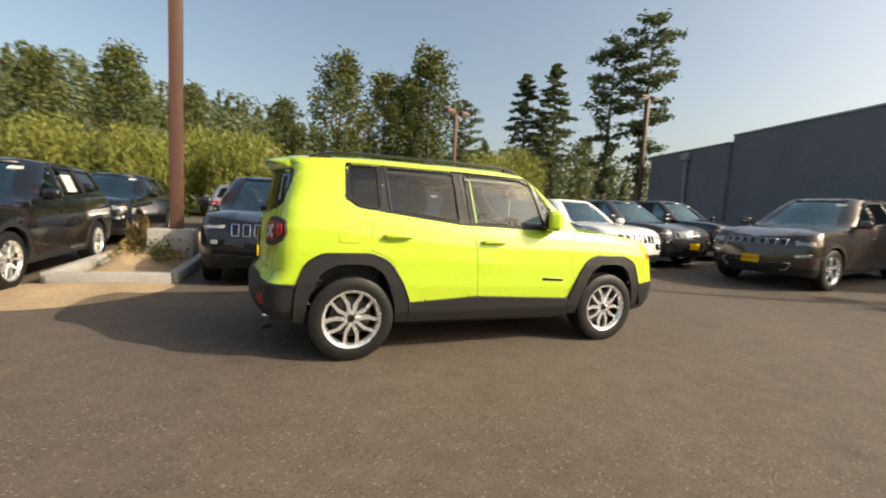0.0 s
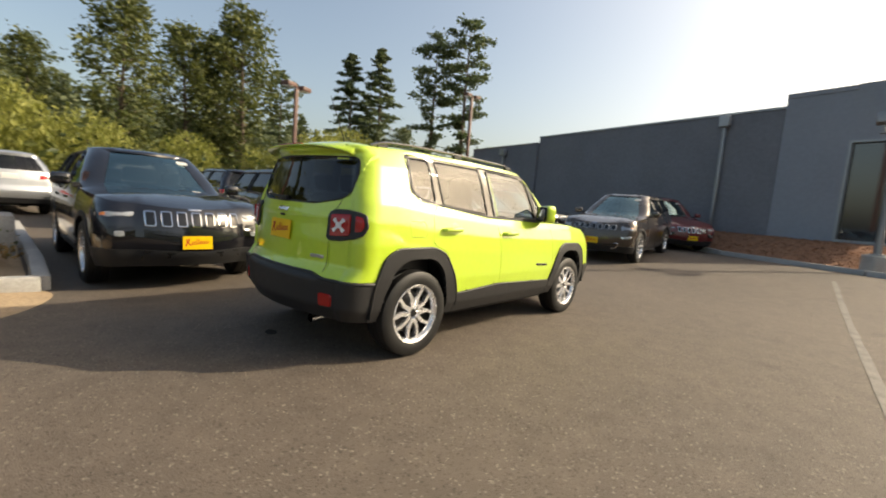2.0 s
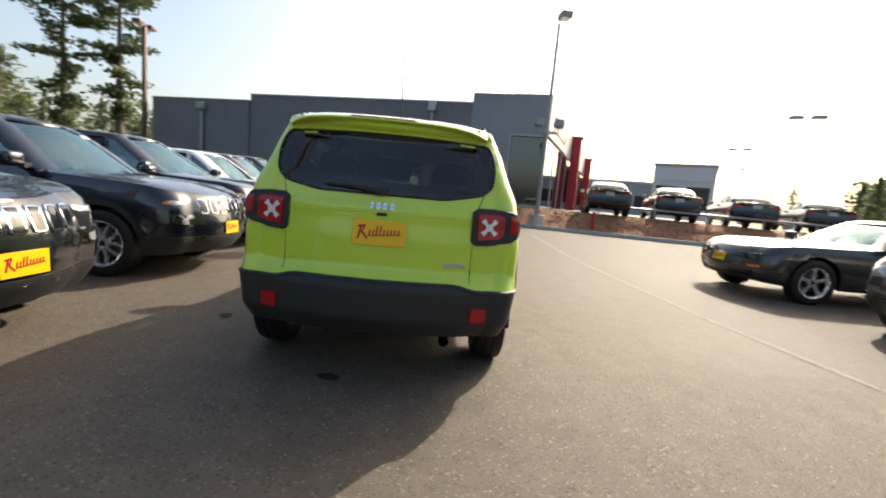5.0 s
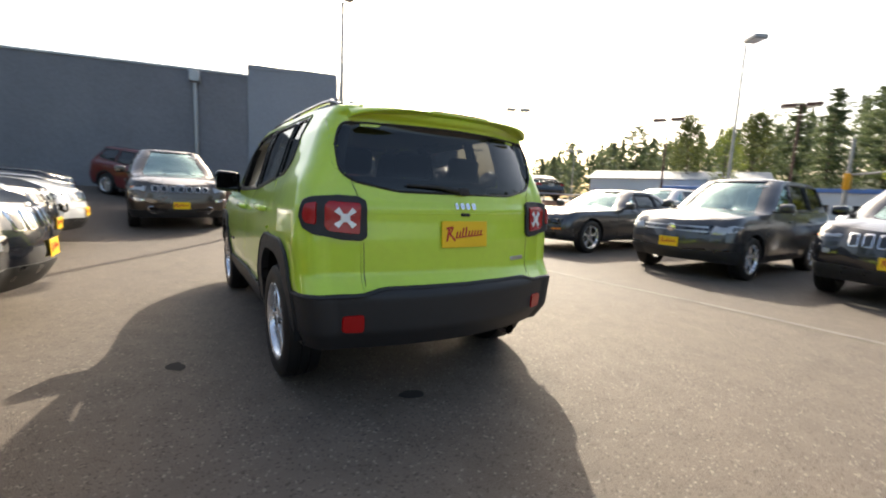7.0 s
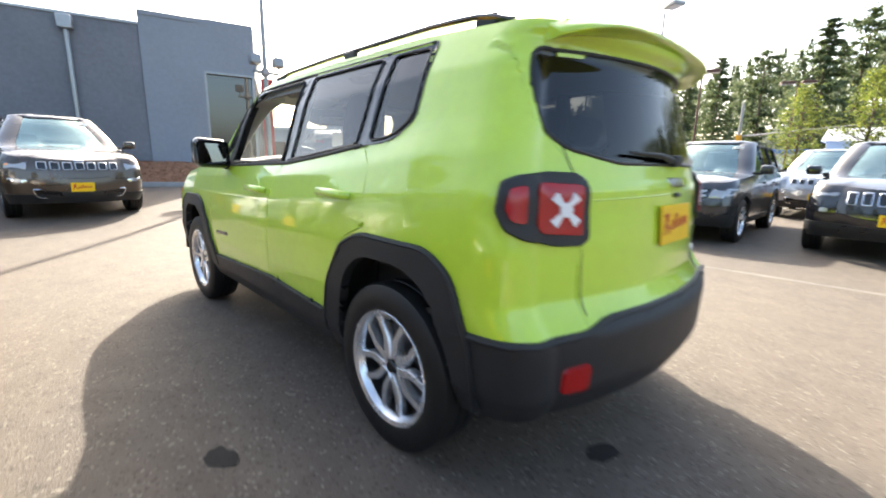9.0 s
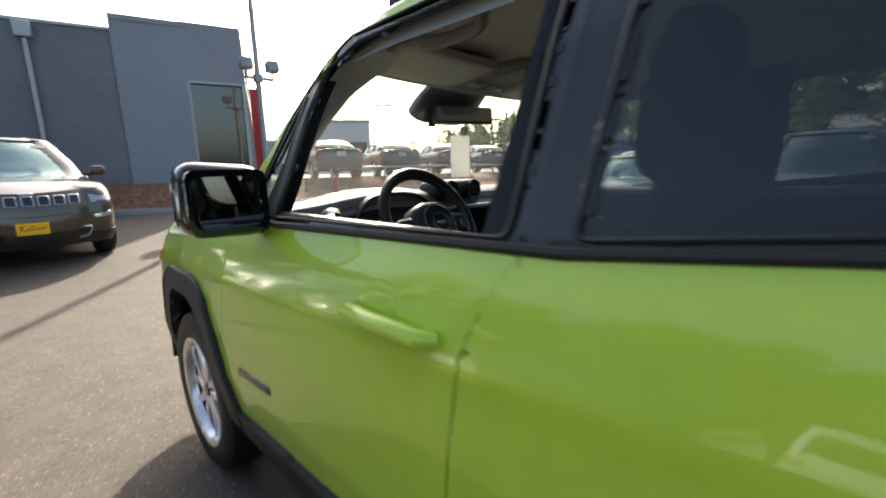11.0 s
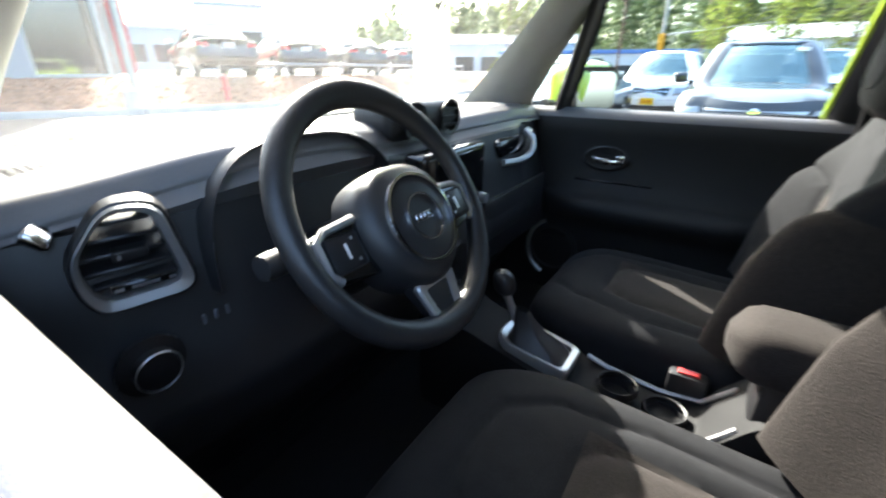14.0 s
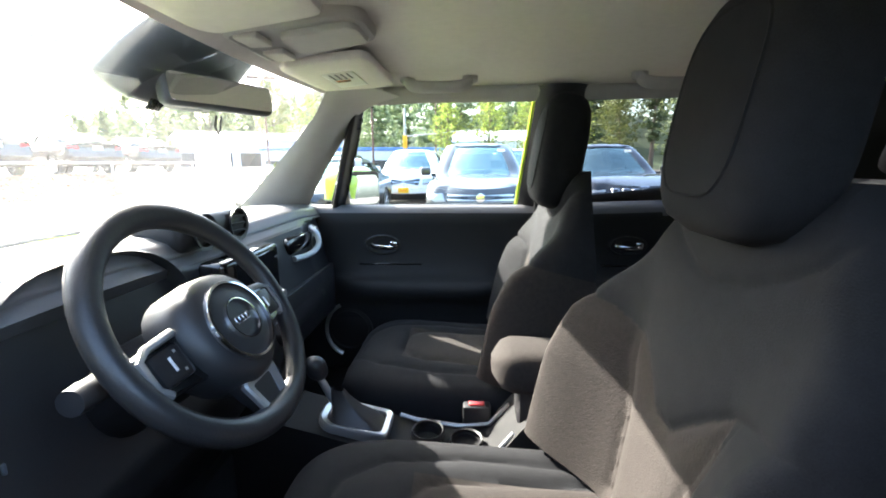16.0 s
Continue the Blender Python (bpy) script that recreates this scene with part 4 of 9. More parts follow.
    line = [(-1.03, 1.208), (-0.7, 1.168), (-0.36, 1.132), (0.1, 1.118), (0.52, 1.105), (0.70, 1.125)]
    tube(bm, [on_side(x, z + 0.006, sg, 0.0) for x, z in line], 0.010, 8)
    part("belt_strip", bm, CLADDING, hero)
    bm = bmesh.new()
    tube(bm, [on_side(x, 1.140, sg, -0.006) for x in (-0.25, 0.0, 0.2, 0.4, 0.52)], 0.006, 6)
    part("glass_run_seal", bm, SEAL, hero)
    # silver line on the sill
    bm = bmesh.new()
    tube(bm, [on_side(x, lerp_table(x, [(-0.80, 0.468), (-0.19, 0.505), (0.79, 0.462)]) - 0.004, sg, 0.016) for x in [-0.80 + 1.59 * i / 12 for i in range(13)]], 0.005, 6)
    part("sill_trim", bm, CLADDING, hero)
    # tail lamp round the corner: black bezel, red fields, white cross
    bez = [(0, 1.110), (8, 1.132), (30, 1.135), (52, 1.124), (60, 1.106), (62, 1.02), (57, 0.965), (47, 0.935), (26, 0.910), (6, 0.905), (0, 0.925)]
    lamp = part("tail_lamp", corner_panel(bez, sg, 0.020, 0.04), CLADDING, hero, "square tail lamp with a white cross")
    part("red_lens", corner_panel([(6, 1.098), (38, 1.104), (40, 1.085), (40, 0.972), (36, 0.950), (7, 0.938)], sg, 0.026, 0.004), RED_LENS, lamp)
    part("side_lens", corner_panel([(46, 1.098), (55, 1.088), (57, 1.03), (54, 0.992), (46, 0.982)], sg, 0.026, 0.004), RED_LENS, lamp)
    for d in (1, -1):
        arm = [(-1.0, -0.26), (-0.45, -0.15), (0.45, -0.15), (1.0, -0.26), (1.0, 0.26), (0.45, 0.15), (-0.45, 0.15), (-1.0, 0.26)]
        turned = [(u * 0.72 - v * d * 0.72, u * d * 0.72 + v * 0.72) for u, v in arm]
        part("cross_lens", corner_panel([(21 + 12.0 * u, 1.021 + 0.060 * v) for u, v in turned], sg, 0.031 + 0.001 * d, 0.004, 0.004), WHITE_LENS, lamp)
    part("cross_boss", corner_panel([(21 + 4.6 * math.cos(k * math.pi / 6), 1.021 + 0.023 * math.sin(k * math.pi / 6)) for k in range(12)], sg, 0.034, 0.004, 0.004), WHITE_LENS, lamp)
    # reflector in the bumper
    bm = conform(bmesh.new(), rounded([(sg * 0.58, 0.535), (sg * 0.685, 0.53), (sg * 0.685, 0.44), (sg * 0.58, 0.44)][::sg], 0.02, 3), HERO_TREE, "rear", 0.016, 0.0)
    part("rear_reflector", bm, RED_LENS, hero)
    # rubber seals round the side glass
    for poly, r in ((Q_GLASS, 0.005), (R_GLASS, 0.005), (F_GLASS, 0.005), (T_GLASS, 0.005), (DLO, 0.004)):
        bm = bmesh.new()
        tube(bm, [on_side(x, z, sg, 0.001) for x, z in spaced(poly, 0.03)], r, 6, True)
        part("window_seal", bm, SEAL, hero)
    for arch_line in (R_ARCH_OUT, F_ARCH_OUT):
        bm = bmesh.new()
        tube(bm, [on_side(x, z, sg, 0.008) for x, z in spaced(arch_line, 0.03) if z > 0.36], 0.011, 6)
        part("arch_lip", bm, CLADDING, hero)
    part("inner_sill", boxed(-0.84, 0.86, sg * 0.79 - 0.03, sg * 0.79 + 0.03, 0.30, 0.56, 0.01, 1), UNDER, hero)
    # headlamps and grille of the unseen nose
    h = HERO_TREE.ray_cast(Vector((4, sg * 0.60, 0.86)), Vector((-1, 0, 0)))[0]
    bm = bmesh.new()
    lathe(bm, [(0.0, 0.02), (0.07, 0.018), (0.095, 0.004), (0.10, -0.03)], 28, Matrix.Translation(h + Vector((0.012, 0, 0))) @ Matrix.Rotation(radians(90), 4, "Y"))
    part("headlamp", bm, LAMP_GLASS, hero)
    bm = conform(bmesh.new(), rounded([(1.80, 0.90), (1.87, 0.90), (1.875, 0.85), (1.81, 0.845)][::-sg], 0.012, 2), HERO_TREE, way, 0.006, 0.0)
    part("side_marker", bm, AMBER_LENS, hero)
for k in range(-3, 4):
    bm = conform(bmesh.new(), rounded([(k * 0.115 - 0.035, 0.79), (k * 0.115 + 0.035, 0.79), (k * 0.115 + 0.035, 0.93), (k * 0.115 - 0.035, 0.93)], 0.02, 3), HERO_TREE, "front", 0.008, 0.02)
    part("grille_slot", bm, GLOSS_BLACK, hero)
# tailgate fittings
plate_on(hero, HERO_TREE, "rear", -0.010, 0.940, 0.312, 0.148)
bm = bmesh.new()
tube(bm, [on_rear(y, lerp_table(y, [(-0.56, 1.060), (0, 1.055), (0.52, 1.045)]), -0.004) for y in [-0.56 + 1.08 * i / 16 for i in range(17)]], 0.006, 6)
part("tailgate_crease", bm, LIME, hero)
bm = bmesh.new()
box(bm, *(lambda p: (p.x - 0.012, p.x + 0.01, -0.045, 0.015, 1.040, 1.058))(on_rear(-0.015, 1.049)), 0.006, 2)
part("tailgate_latch", bm, CLADDING, hero)
for y, w in ((0.045, 0.022), (0.008, 0.028), (-0.03, 0.028), (-0.072, 0.03)):
    bm = conform(bmesh.new(), rounded([(y - w / 2, 1.078), (y + w / 2, 1.078), (y + w / 2, 1.116), (y - w / 2, 1.116)], 0.010, 3), HERO_TREE, "rear", 0.010, 0.0)
    part("badge_shape", bm, CHROME, hero)
bm = conform(bmesh.new(), rounded([(-0.53, 0.765), (-0.40, 0.765), (-0.40, 0.790), (-0.53, 0.790)], 0.008, 2), HERO_TREE, "rear", 0.006, 0.0)
part("nameplate", bm, SATIN, hero)
# roof spoiler over the rear window
def spoiler_at(u, v):
    y = 0.600 * u
    q = u * u
    roof_z = lambda x: HERO_TREE.ray_cast(Vector((x, y, 3)), Vector((0, 0, -1)))[0].z
    x1 = -1.952 + 0.030 * q + 0.125 * q ** 3
    z1 = 1.596 - 0.018 * q - 0.026 * q ** 3
    k, lift = [(0.0, 0.001), (0.2, 0.002), (0.4, 0.002), (0.6, 0.003), (0.8, 0.003), (0.93, 0.002), (1.0, -0.003), (1.0, -0.010), (0.97, -0.016), (0.70, -0.038), (0.35, -0.050)][v]
    x = -1.70 + (x1 + 1.70) * k
    z = roof_z(-1.70) + (z1 - roof_z(-1.70)) * k
    if v < 6:
        z = max(z, roof_z(x))
    return Vector((x, y, z + lift))


bm = bmesh.new()
rows = [[bm.verts.new(spoiler_at(i / 20 - 1, v)) for v in range(11)] for i in range(41)]
grid_faces(bm, rows)
bm.faces.new(rows[0])
bm.faces.new(rows[-1][::-1])
bmesh.ops.recalc_face_normals(bm, faces=bm.faces)
spoiler = part("roof_spoiler", bm, LIME, hero)
bm = bmesh.new()
tube(bm, [spoiler_at((-0.17 + 0.38 * i / 12) / 0.600, 5) + Vector((-0.001, 0, -0.004)) for i in range(13)], 0.008, 8)
part("high_brake_lamp", bm, RED_LENS, spoiler)
wiper = bmesh.new()
tube(wiper, [on_rear(-0.01, 1.175, 0.012), on_rear(0.16, 1.195, 0.028), on_rear(0.34, 1.20, 0.02)], [0.016, 0.009, 0.006], 8)
box(wiper, *(lambda p: (p.x - 0.03, p.x + 0.01, p.y - 0.035, p.y + 0.035, p.z - 0.022, p.z + 0.022))(on_rear(0.0, 1.178)), 0.008, 2)
part("rear_wiper", wiper, CLADDING, hero)
bm = bmesh.new()
zr = HERO_TREE.ray_cast(Vector((-1.45, -0.03, 3)), Vector((0, 0, -1)))[0].z
cyl(bm, 0.022, 0.012, (-1.45, -0.03, zr - 0.005), (-1.46, -0.03, zr + 0.03), 10)
cyl(bm, 0.004, 0.0025, (-1.46, -0.03, zr + 0.02), (-1.62, -0.03, zr + 0.38), 6)
part("antenna", bm, CLADDING, hero)
# bumper lower edge, tow cover, exhaust
bm = conform(bmesh.new(), rounded([(-0.40, 0.40), (0.40, 0.40), (0.44, 0.47), (-0.44, 0.47)], 0.02, 3), HERO_TREE, "rear", 0.002, 0.02)
part("bumper_inset", bm, GLOSS_BLACK, hero)
bm = bmesh.new()
cyl(bm, 0.032, 0.032, (-1.66, -0.43, 0.315), (-1.955, -0.44, 0.305), 14, False)
part("exhaust_pipe", bm, CHROME, hero)
# underside
bm = bmesh.new()
box(bm, -1.72, 1.9, -0.56, 0.56, 0.25, 0.40, 0.03, 1)
box(bm, -0.86, 0.86, -0.80, 0.80, 0.25, 0.42, 0.03, 1)
part("floor_pan", bm, UNDER, hero)
bm = bmesh.new()
box(bm, 0.92, 1.85, -0.60, 0.60, 0.42, 0.92, 0.05, 1)
part("engine_block", bm, UNDER, hero)
bm = bmesh.new()
rows = [[bm.verts.new((x, 0.78 * (i / 10 - 1), 1.075 + 0.02 * (1 - (i / 10 - 1) ** 2))) for i in range(21)] for x in (0.70, 0.80, 0.93)]
grid_faces(bm, rows)
part("cowl_panel", bm, CLADDING, hero)

# ---------------------------------------------------------------- lime SUV: cabin
DRV = 0.345      # middle of the driver's place


def in_side(x, z, sg, inset=0.012):
    """A place on the inner face of the body's side."""
    h = HERO_TREE.ray_cast(Vector((x, sg * 3, z)), Vector((0, -sg, 0)))[0]
    return Vector((x, h.y - sg * inset, z))


def on_front(y, z, inset=0.012):
    h = HERO_TREE.ray_cast(Vector((1.06, y, max(z, 1.125))), Vector((-1, 0, 0)))[0]
    return Vector((h.x - inset, y, z))


def in_rear(y, z, inset=0.012):
    h = HERO_TREE.ray_cast(Vector((-4, y, z)), Vector((1, 0, 0)))[0]
    return Vector((h.x + inset, y, z))


def along(pts, t):
    k = t * (len(pts) - 1)
    i = min(int(k), len(pts) - 2)
    return pts[i].lerp(pts[i + 1], k - i)


def sheet(fn, nu, nv, close_u=False):
    bm = bmesh.new()
    rows = [[bm.verts.new(fn(i / nu, j / nv)) for j in range(nv + 1)] for i in range(nu + 1)]
    grid_faces(bm, rows)
    return bm


def se(a, p):
    return math.copysign(abs(a) ** p, a)


def ring_loft(fn, stations, n=28, caps=True):
    bm = bmesh.new()
    rows = [[bm.verts.new(fn(t, 2 * math.pi * j / n)) for j in range(n)] for t in stations]
    grid_faces(bm, rows, True)
    if caps:
        bm.faces.new(rows[0][::-1])
        bm.faces.new(rows[-1])
    bmesh.ops.recalc_face_normals(bm, faces=bm.faces)
    return bm


def pillar(name, one, two, bulge, material, aim):
    """A rounded trim between two edges, swelling towards aim."""
    def fn(u, v):
        p = along(one, u).lerp(along(two, u), v)
        d = (Vector((aim[0], aim[1], p.z)) - p).normalized()
        return p + d * bulge * (1 - abs(2 * v - 1) ** 2.6)
    bm = sheet(fn, 20, 14)
    bmesh.ops.recalc_face_normals(bm, faces=bm.faces)
    return part(name, bm, material, hero)


for sg in (-1, 1):
    # pillar beside the windscreen, from the dashboard to the roof
    screen_edge = [on_front(sg * y, z, 0.016) for y, z in ((0.664, 1.07), (0.656, 1.14), (0.628, 1.26), (0.585, 1.39), (0.545, 1.475), (0.480, 1.535), (0.420, 1.565))]
    window_edge = [in_side(x, z, sg, 0.016) for x, z in ((0.705, 1.07), (0.668, 1.14), (0.588, 1.262), (0.485, 1.400), (0.420, 1.482), (0.355, 1.520), (0.240, 1.545))]
    pillar("windscreen_pillar_trim", screen_edge, window_edge, 0.030, PILLAR, (0.0, 0.0))
    # pillar between the doors
    pillar("door_pillar_trim", [in_side(x, z, sg, 0.02) for x, z in ((-0.195, 1.06), (-0.200, 1.16), (-0.245, 1.578))], [in_side(x, z, sg, 0.02) for x, z in ((-0.395, 1.06), (-0.380, 1.16), (-0.418, 1.578))], 0.035, HARD_BLACK, (-0.33, 0.0))
    pillar("quarter_pillar_trim", [in_side(x, z, sg, 0.02) for x, z in ((-0.99, 1.16), (-0.988, 1.23), (-1.018, 1.578))], [in_side(x, z, sg, 0.02) for x, z in ((-1.075, 1.16), (-1.085, 1.24), (-1.100, 1.578))], 0.02, HARD_BLACK, (-1.05, 0.0))
    pillar("rear_pillar_trim", [in_side(x, z, sg, 0.02) for x, z in ((-1.30, 1.12), (-1.335, 1.30), (-1.330, 1.578))], [in_rear(sg * y, z, 0.03) for y, z in ((0.60, 1.12), (0.62, 1.30), (0.575, 1.50))], 0.03, HARD_BLACK, (-1.5, 0.0))
    # body-coloured edge of the door frame, and the padded rail over the windows
    if sg < 0:
        pillar("door_frame_edge", [in_side(x, z, sg, 0.010) for x, z in ((-0.182, 1.10), (-0.230, 1.54))], [in_side(x, z, sg, 0.010) for x, z in ((-0.202, 1.10), (-0.248, 1.54))], 0.006, LIME, (-0.2, 0.0))
    pillar("window_rail_trim", [in_side(x, z, sg, 0.020) for x, z in ((0.36, 1.518), (0.15, 1.526), (-0.22, 1.526), (-0.62, 1.530), (-1.02, 1.536))], [in_side(x, 1.584, sg, 0.012) for x in (0.34, 0.15, -0.22, -0.62, -1.02)], 0.014, PILLAR, (0.0, 0.0))
    # sill trims along the rear door glass
    pillar("window_sill_trim", [in_side(x, z - 0.07, sg, 0.014) for x, z in ((-1.10, 1.248), (-0.70, 1.205), (-0.36, 1.168))], [in_side(x, z, sg, 0.010) for x, z in ((-1.10, 1.248), (-0.70, 1.205), (-0.36, 1.168))], 0.018, HARD_BLACK, (-0.7, 0.0))
    # upright between the door glass and the front quarter light, as deep as the door frame
    bm = bmesh.new()
    rows = []
    for x, z in ((0.552, 1.118), (0.523, 1.20), (0.494, 1.29), (0.463, 1.38), (0.435, 1.46), (0.405, 1.545)):
        ring = [(-0.026, -0.004), (0.026, -0.004), (0.028, 0.002), (0.017, 0.012), (0.014, 0.040), (0.008, 0.046), (-0.008, 0.046), (-0.014, 0.040), (-0.017, 0.012), (-0.028, 0.002)]
        rows.append([bm.verts.new(in_side(x + dx, z, sg, inset)) for dx, inset in ring])
    grid_faces(bm, rows, True)
    bmesh.ops.recalc_face_normals(bm, faces=bm.faces)
    part("window_divider", bm, HARD_BLACK, hero)


def liner_fn(u, v):
    x = 0.385 - 1.98 * u
    w = 2 * v - 1
    side = in_side(min(0.24, max(x, -1.55)), 1.580, 1, 0.014).y
    front = max(0.0, (x - 0.24) / 0.145)
    y = w * (side - 0.05 * front)
    roof = lerp_table(x, HERO["roof"]) + 0.018
    edge = 1.580
    z = edge + (roof - 0.028 - edge) * (1 - abs(w) ** 3.0) - 0.012 * smooth(0.28, 0.385, x)
    return Vector((x, y, z))


bm = sheet(liner_fn, 60, 40)
bmesh.ops.recalc_face_normals(bm, faces=bm.faces)
part("headliner", bm, LINER, hero)
bm = sheet(lambda u, v: liner_fn(0.0, 0.02 + 0.96 * u).lerp(on_front(0.578 * (2 * u - 1), 1.534, 0.018), v) + Vector((0, 0, 0.006 * math.sin(math.pi * v))), 30, 8)
bmesh.ops.recalc_face_normals(bm, faces=bm.faces)
part("windscreen_header_trim", bm, LINER, hero)
bm = bmesh.new()
edge = [(0.765, 1.13), (0.735, 1.20), (0.698, 1.30), (0.662, 1.42), (0.630, 1.52), (0.605, 1.572), (0.55, 1.585), (0.30, 1.588), (0.0, 1.589)]
edge = edge + [(-y, z) for y, z in edge[-2::-1]]
tube(bm, [on_front(y, z, 0.006) for y, z in edge], 0.015, 8)
part("windscreen_seal", bm, SEAL, hero)

# door trims
TRIM_Y = [(1.132, 0.802), (1.143, 0.797), (1.145, 0.780), (1.138, 0.764), (1.118, 0.747), (1.085, 0.738), (1.03, 0.745), (0.98, 0.748), (0.90, 0.740), (0.86, 0.715), (0.845, 0.672), (0.82, 0.660), (0.79, 0.668), (0.74, 0.720), (0.60, 0.735), (0.48, 0.725), (0.42, 0.735)]
for sg in (-1, 1):
    for x0, x1, nm in ((-0.275, 0.70, "front_door_trim"), (-1.02, -0.325, "rear_door_trim")):
        def fn(u, v):
            x = x0 + (x1 - x0) * u
            k = v * (len(TRIM_Y) - 1)
            i = min(int(k), len(TRIM_Y) - 2)
            z = TRIM_Y[i][0] + (TRIM_Y[i + 1][0] - TRIM_Y[i][0]) * (k - i)
            y = TRIM_Y[i][1] + (TRIM_Y[i + 1][1] - TRIM_Y[i][1]) * (k - i)
            arm = smooth(0.0, 0.25, u) * (1 - smooth(0.68, 0.92, u))
            if 0.74 < z < 0.88:
                y = 0.735 + (y - 0.735) * arm
            lift = 0.026 if nm == "rear_door_trim" and z > 0.9 else 0.0
            return Vector((x, sg * y, z + (lift * (0.2 + 0.8 * (1 - u)) + 0.0 if lift else 0) * smooth(0.9, 1.1, z)))
        bm = sheet(fn, 26, 39)
        bmesh.ops.recalc_face_normals(bm, faces=bm.faces)
        # Upper faces take the paler trim, sunlight painted onto the door's top.
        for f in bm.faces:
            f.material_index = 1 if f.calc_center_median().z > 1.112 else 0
        tr = part(nm, bm, [DOOR_BLACK, SUNLIT_TOP], hero, "soft black door trim")
        hx = x0 + (x1 - x0) * (0.64 if nm[0] == "f" else 0.56)
        # pull handle in its oval cup
        bm = bmesh.new()
        m = Matrix.Translation((hx, sg * 0.746, 0.985)) @ Matrix.Rotation(radians(90 * sg), 4, "X")
        lathe(bm, [(0.075, 0.0), (0.078, 0.006), (0.070, 0.008), (0.066, 0.002), (0.0, -0.004)], 28, m @ Matrix.Diagonal((1, 0.55, 1, 1)))
        cup = part("pull_cup", bm, HARD_BLACK, tr)
        bm = bmesh.new()
        tube(bm, [(hx - 0.055, sg * 0.748, 0.975), (hx - 0.02, sg * 0.741, 0.972), (hx + 0.035, sg * 0.741, 0.978), (hx + 0.05, sg * 0.748, 0.985)], [0.006, 0.008, 0.008, 0.006], 8, flat=1.4)
        box(bm, hx - 0.06, hx - 0.03, sg * 0.744 - 0.005, sg * 0.744 + 0.005, 0.968, 0.998, 0.004, 2)
        part("pull_handle", bm, CHROME, tr)
        bm = bmesh.new()
        box(bm, hx - 0.16, hx + 0.10, sg * 0.741 - 0.004, sg * 0.741 + 0.004, 0.898, 0.908, 0.002, 1)
        part("trim_line", bm, GLOSS_BLACK, tr)
        if nm[0] == "f":
            # speaker
            bm = bmesh.new()
            lathe(bm, [(0.0, 0.006), (0.078, 0.006), (0.085, 0.012), (0.098, 0.010), (0.10, 0.0)], 28, Matrix.Translation((0.50, sg * 0.733, 0.62)) @ Matrix.Rotation(radians(90 * sg), 4, "X"))
            part("speaker", bm, HARD_BLACK, tr)
            bm = bmesh.new()
            tube(bm, [(0.50 + 0.098 * math.cos(radians(a)), sg * 0.722, 0.62 + 0.115 * math.sin(radians(a))) for a in range(-70, 80, 10)], 0.009, 6)
            part("speaker_trim", bm, SATIN, tr)

# headliner fittings
for sg in (-1, 1):
    # sun visor folded up: a soft pad with a rounded outline
    out = rounded([(0.245, sg * 0.150), (0.455, sg * 0.130), (0.475, sg * 0.165), (0.470, sg * 0.500), (0.430, sg * 0.535), (0.270, sg * 0.535), (0.240, sg * 0.500)], 0.035, 5)
    bm = bmesh.new()
    mx, my = 0.36, sg * 0.335
    rows = []
    for k, h in ((0.985, 0.012), (1.0, 0.006), (1.0, -0.002), (0.985, -0.008), (0.94, -0.0115), (0.70, -0.013), (0.3, -0.014)):
        rows.append([bm.verts.new((mx + (p[0] - mx) * k, my + (p[1] - my) * k, 1.571 + h - 0.10 * max(0.0, mx + (p[0] - mx) * k - 0.27))) for p in out])
    grid_faces(bm, rows, True)
    bm.faces.new(rows[-1])
    bmesh.ops.recalc_face_normals(bm, faces=bm.faces)
    visor = part("sun_visor", bm, LINER, hero)
    tilt = Matrix.Translation((0.36, sg * 0.33, 1.5475)) @ Matrix.Rotation(radians(5.7), 4, "Y")
    if sg < 0:
        part("warning_label", boxed(-0.05, 0.035, -0.10, 0.09, -0.0012, 0.0012, 0, 1, m=tilt), PAPER, visor, "white warning label")
        part("label_mark", boxed(-0.02, 0.02, -0.02, 0.00, -0.0022, 0.0, 0, 1, m=tilt), AMBER_LENS, visor)
        for k in range(4):
            part("label_bar", boxed(-0.035 + 0.016 * k, -0.030 + 0.016 * k, 0.015, 0.078, -0.0022, 0.0, 0, 1, m=tilt), SHROUD, visor)
    for x in (0.10, -0.66):
        bm = bmesh.new()
        tube(bm, chaikin([(x + 0.105, sg * 0.560, 1.592), (x + 0.098, sg * 0.535, 1.565), (x + 0.06, sg * 0.528, 1.556), (x - 0.06, sg * 0.528, 1.556), (x - 0.098, sg * 0.535, 1.565), (x - 0.105, sg * 0.560, 1.592)], 2, False), 0.0145, 10, flat=1.4)
        for k in (-1, 1):
            box(bm, x + 0.105 * k - 0.026, x + 0.105 * k + 0.026, sg * 0.557 - 0.016, sg * 0.557 + 0.016, 1.572, 1.612, 0.013, 3)
        part("grab_handle", bm, PILLAR, hero, "light grey grab handle")
out = rounded([(0.20, -0.075), (0.20, 0.075), (0.27, 0.105), (0.47, 0.12), (0.47, -0.12), (0.27, -0.105)], 0.03, 4)
bm = bmesh.new()
rows = []
for k, h in ((1.0, 0.03), (1.0, 0.0), (0.97, -0.010), (0.90, -0.014), (0.86, -0.010), (0.5, -0.009)):
    rows.append([bm.verts.new((0.34 + (p[0] - 0.34) * k, p[1] * k, 1.592 + h - 0.14 * max(0.0, 0.34 + (p[0] - 0.34) * k - 0.24))) for p in out])
grid_faces(bm, rows, True)
bm.faces.new(rows[-1])
bmesh.ops.recalc_face_normals(bm, faces=bm.faces)
oc = part("roof_console", bm, PILLAR, hero)
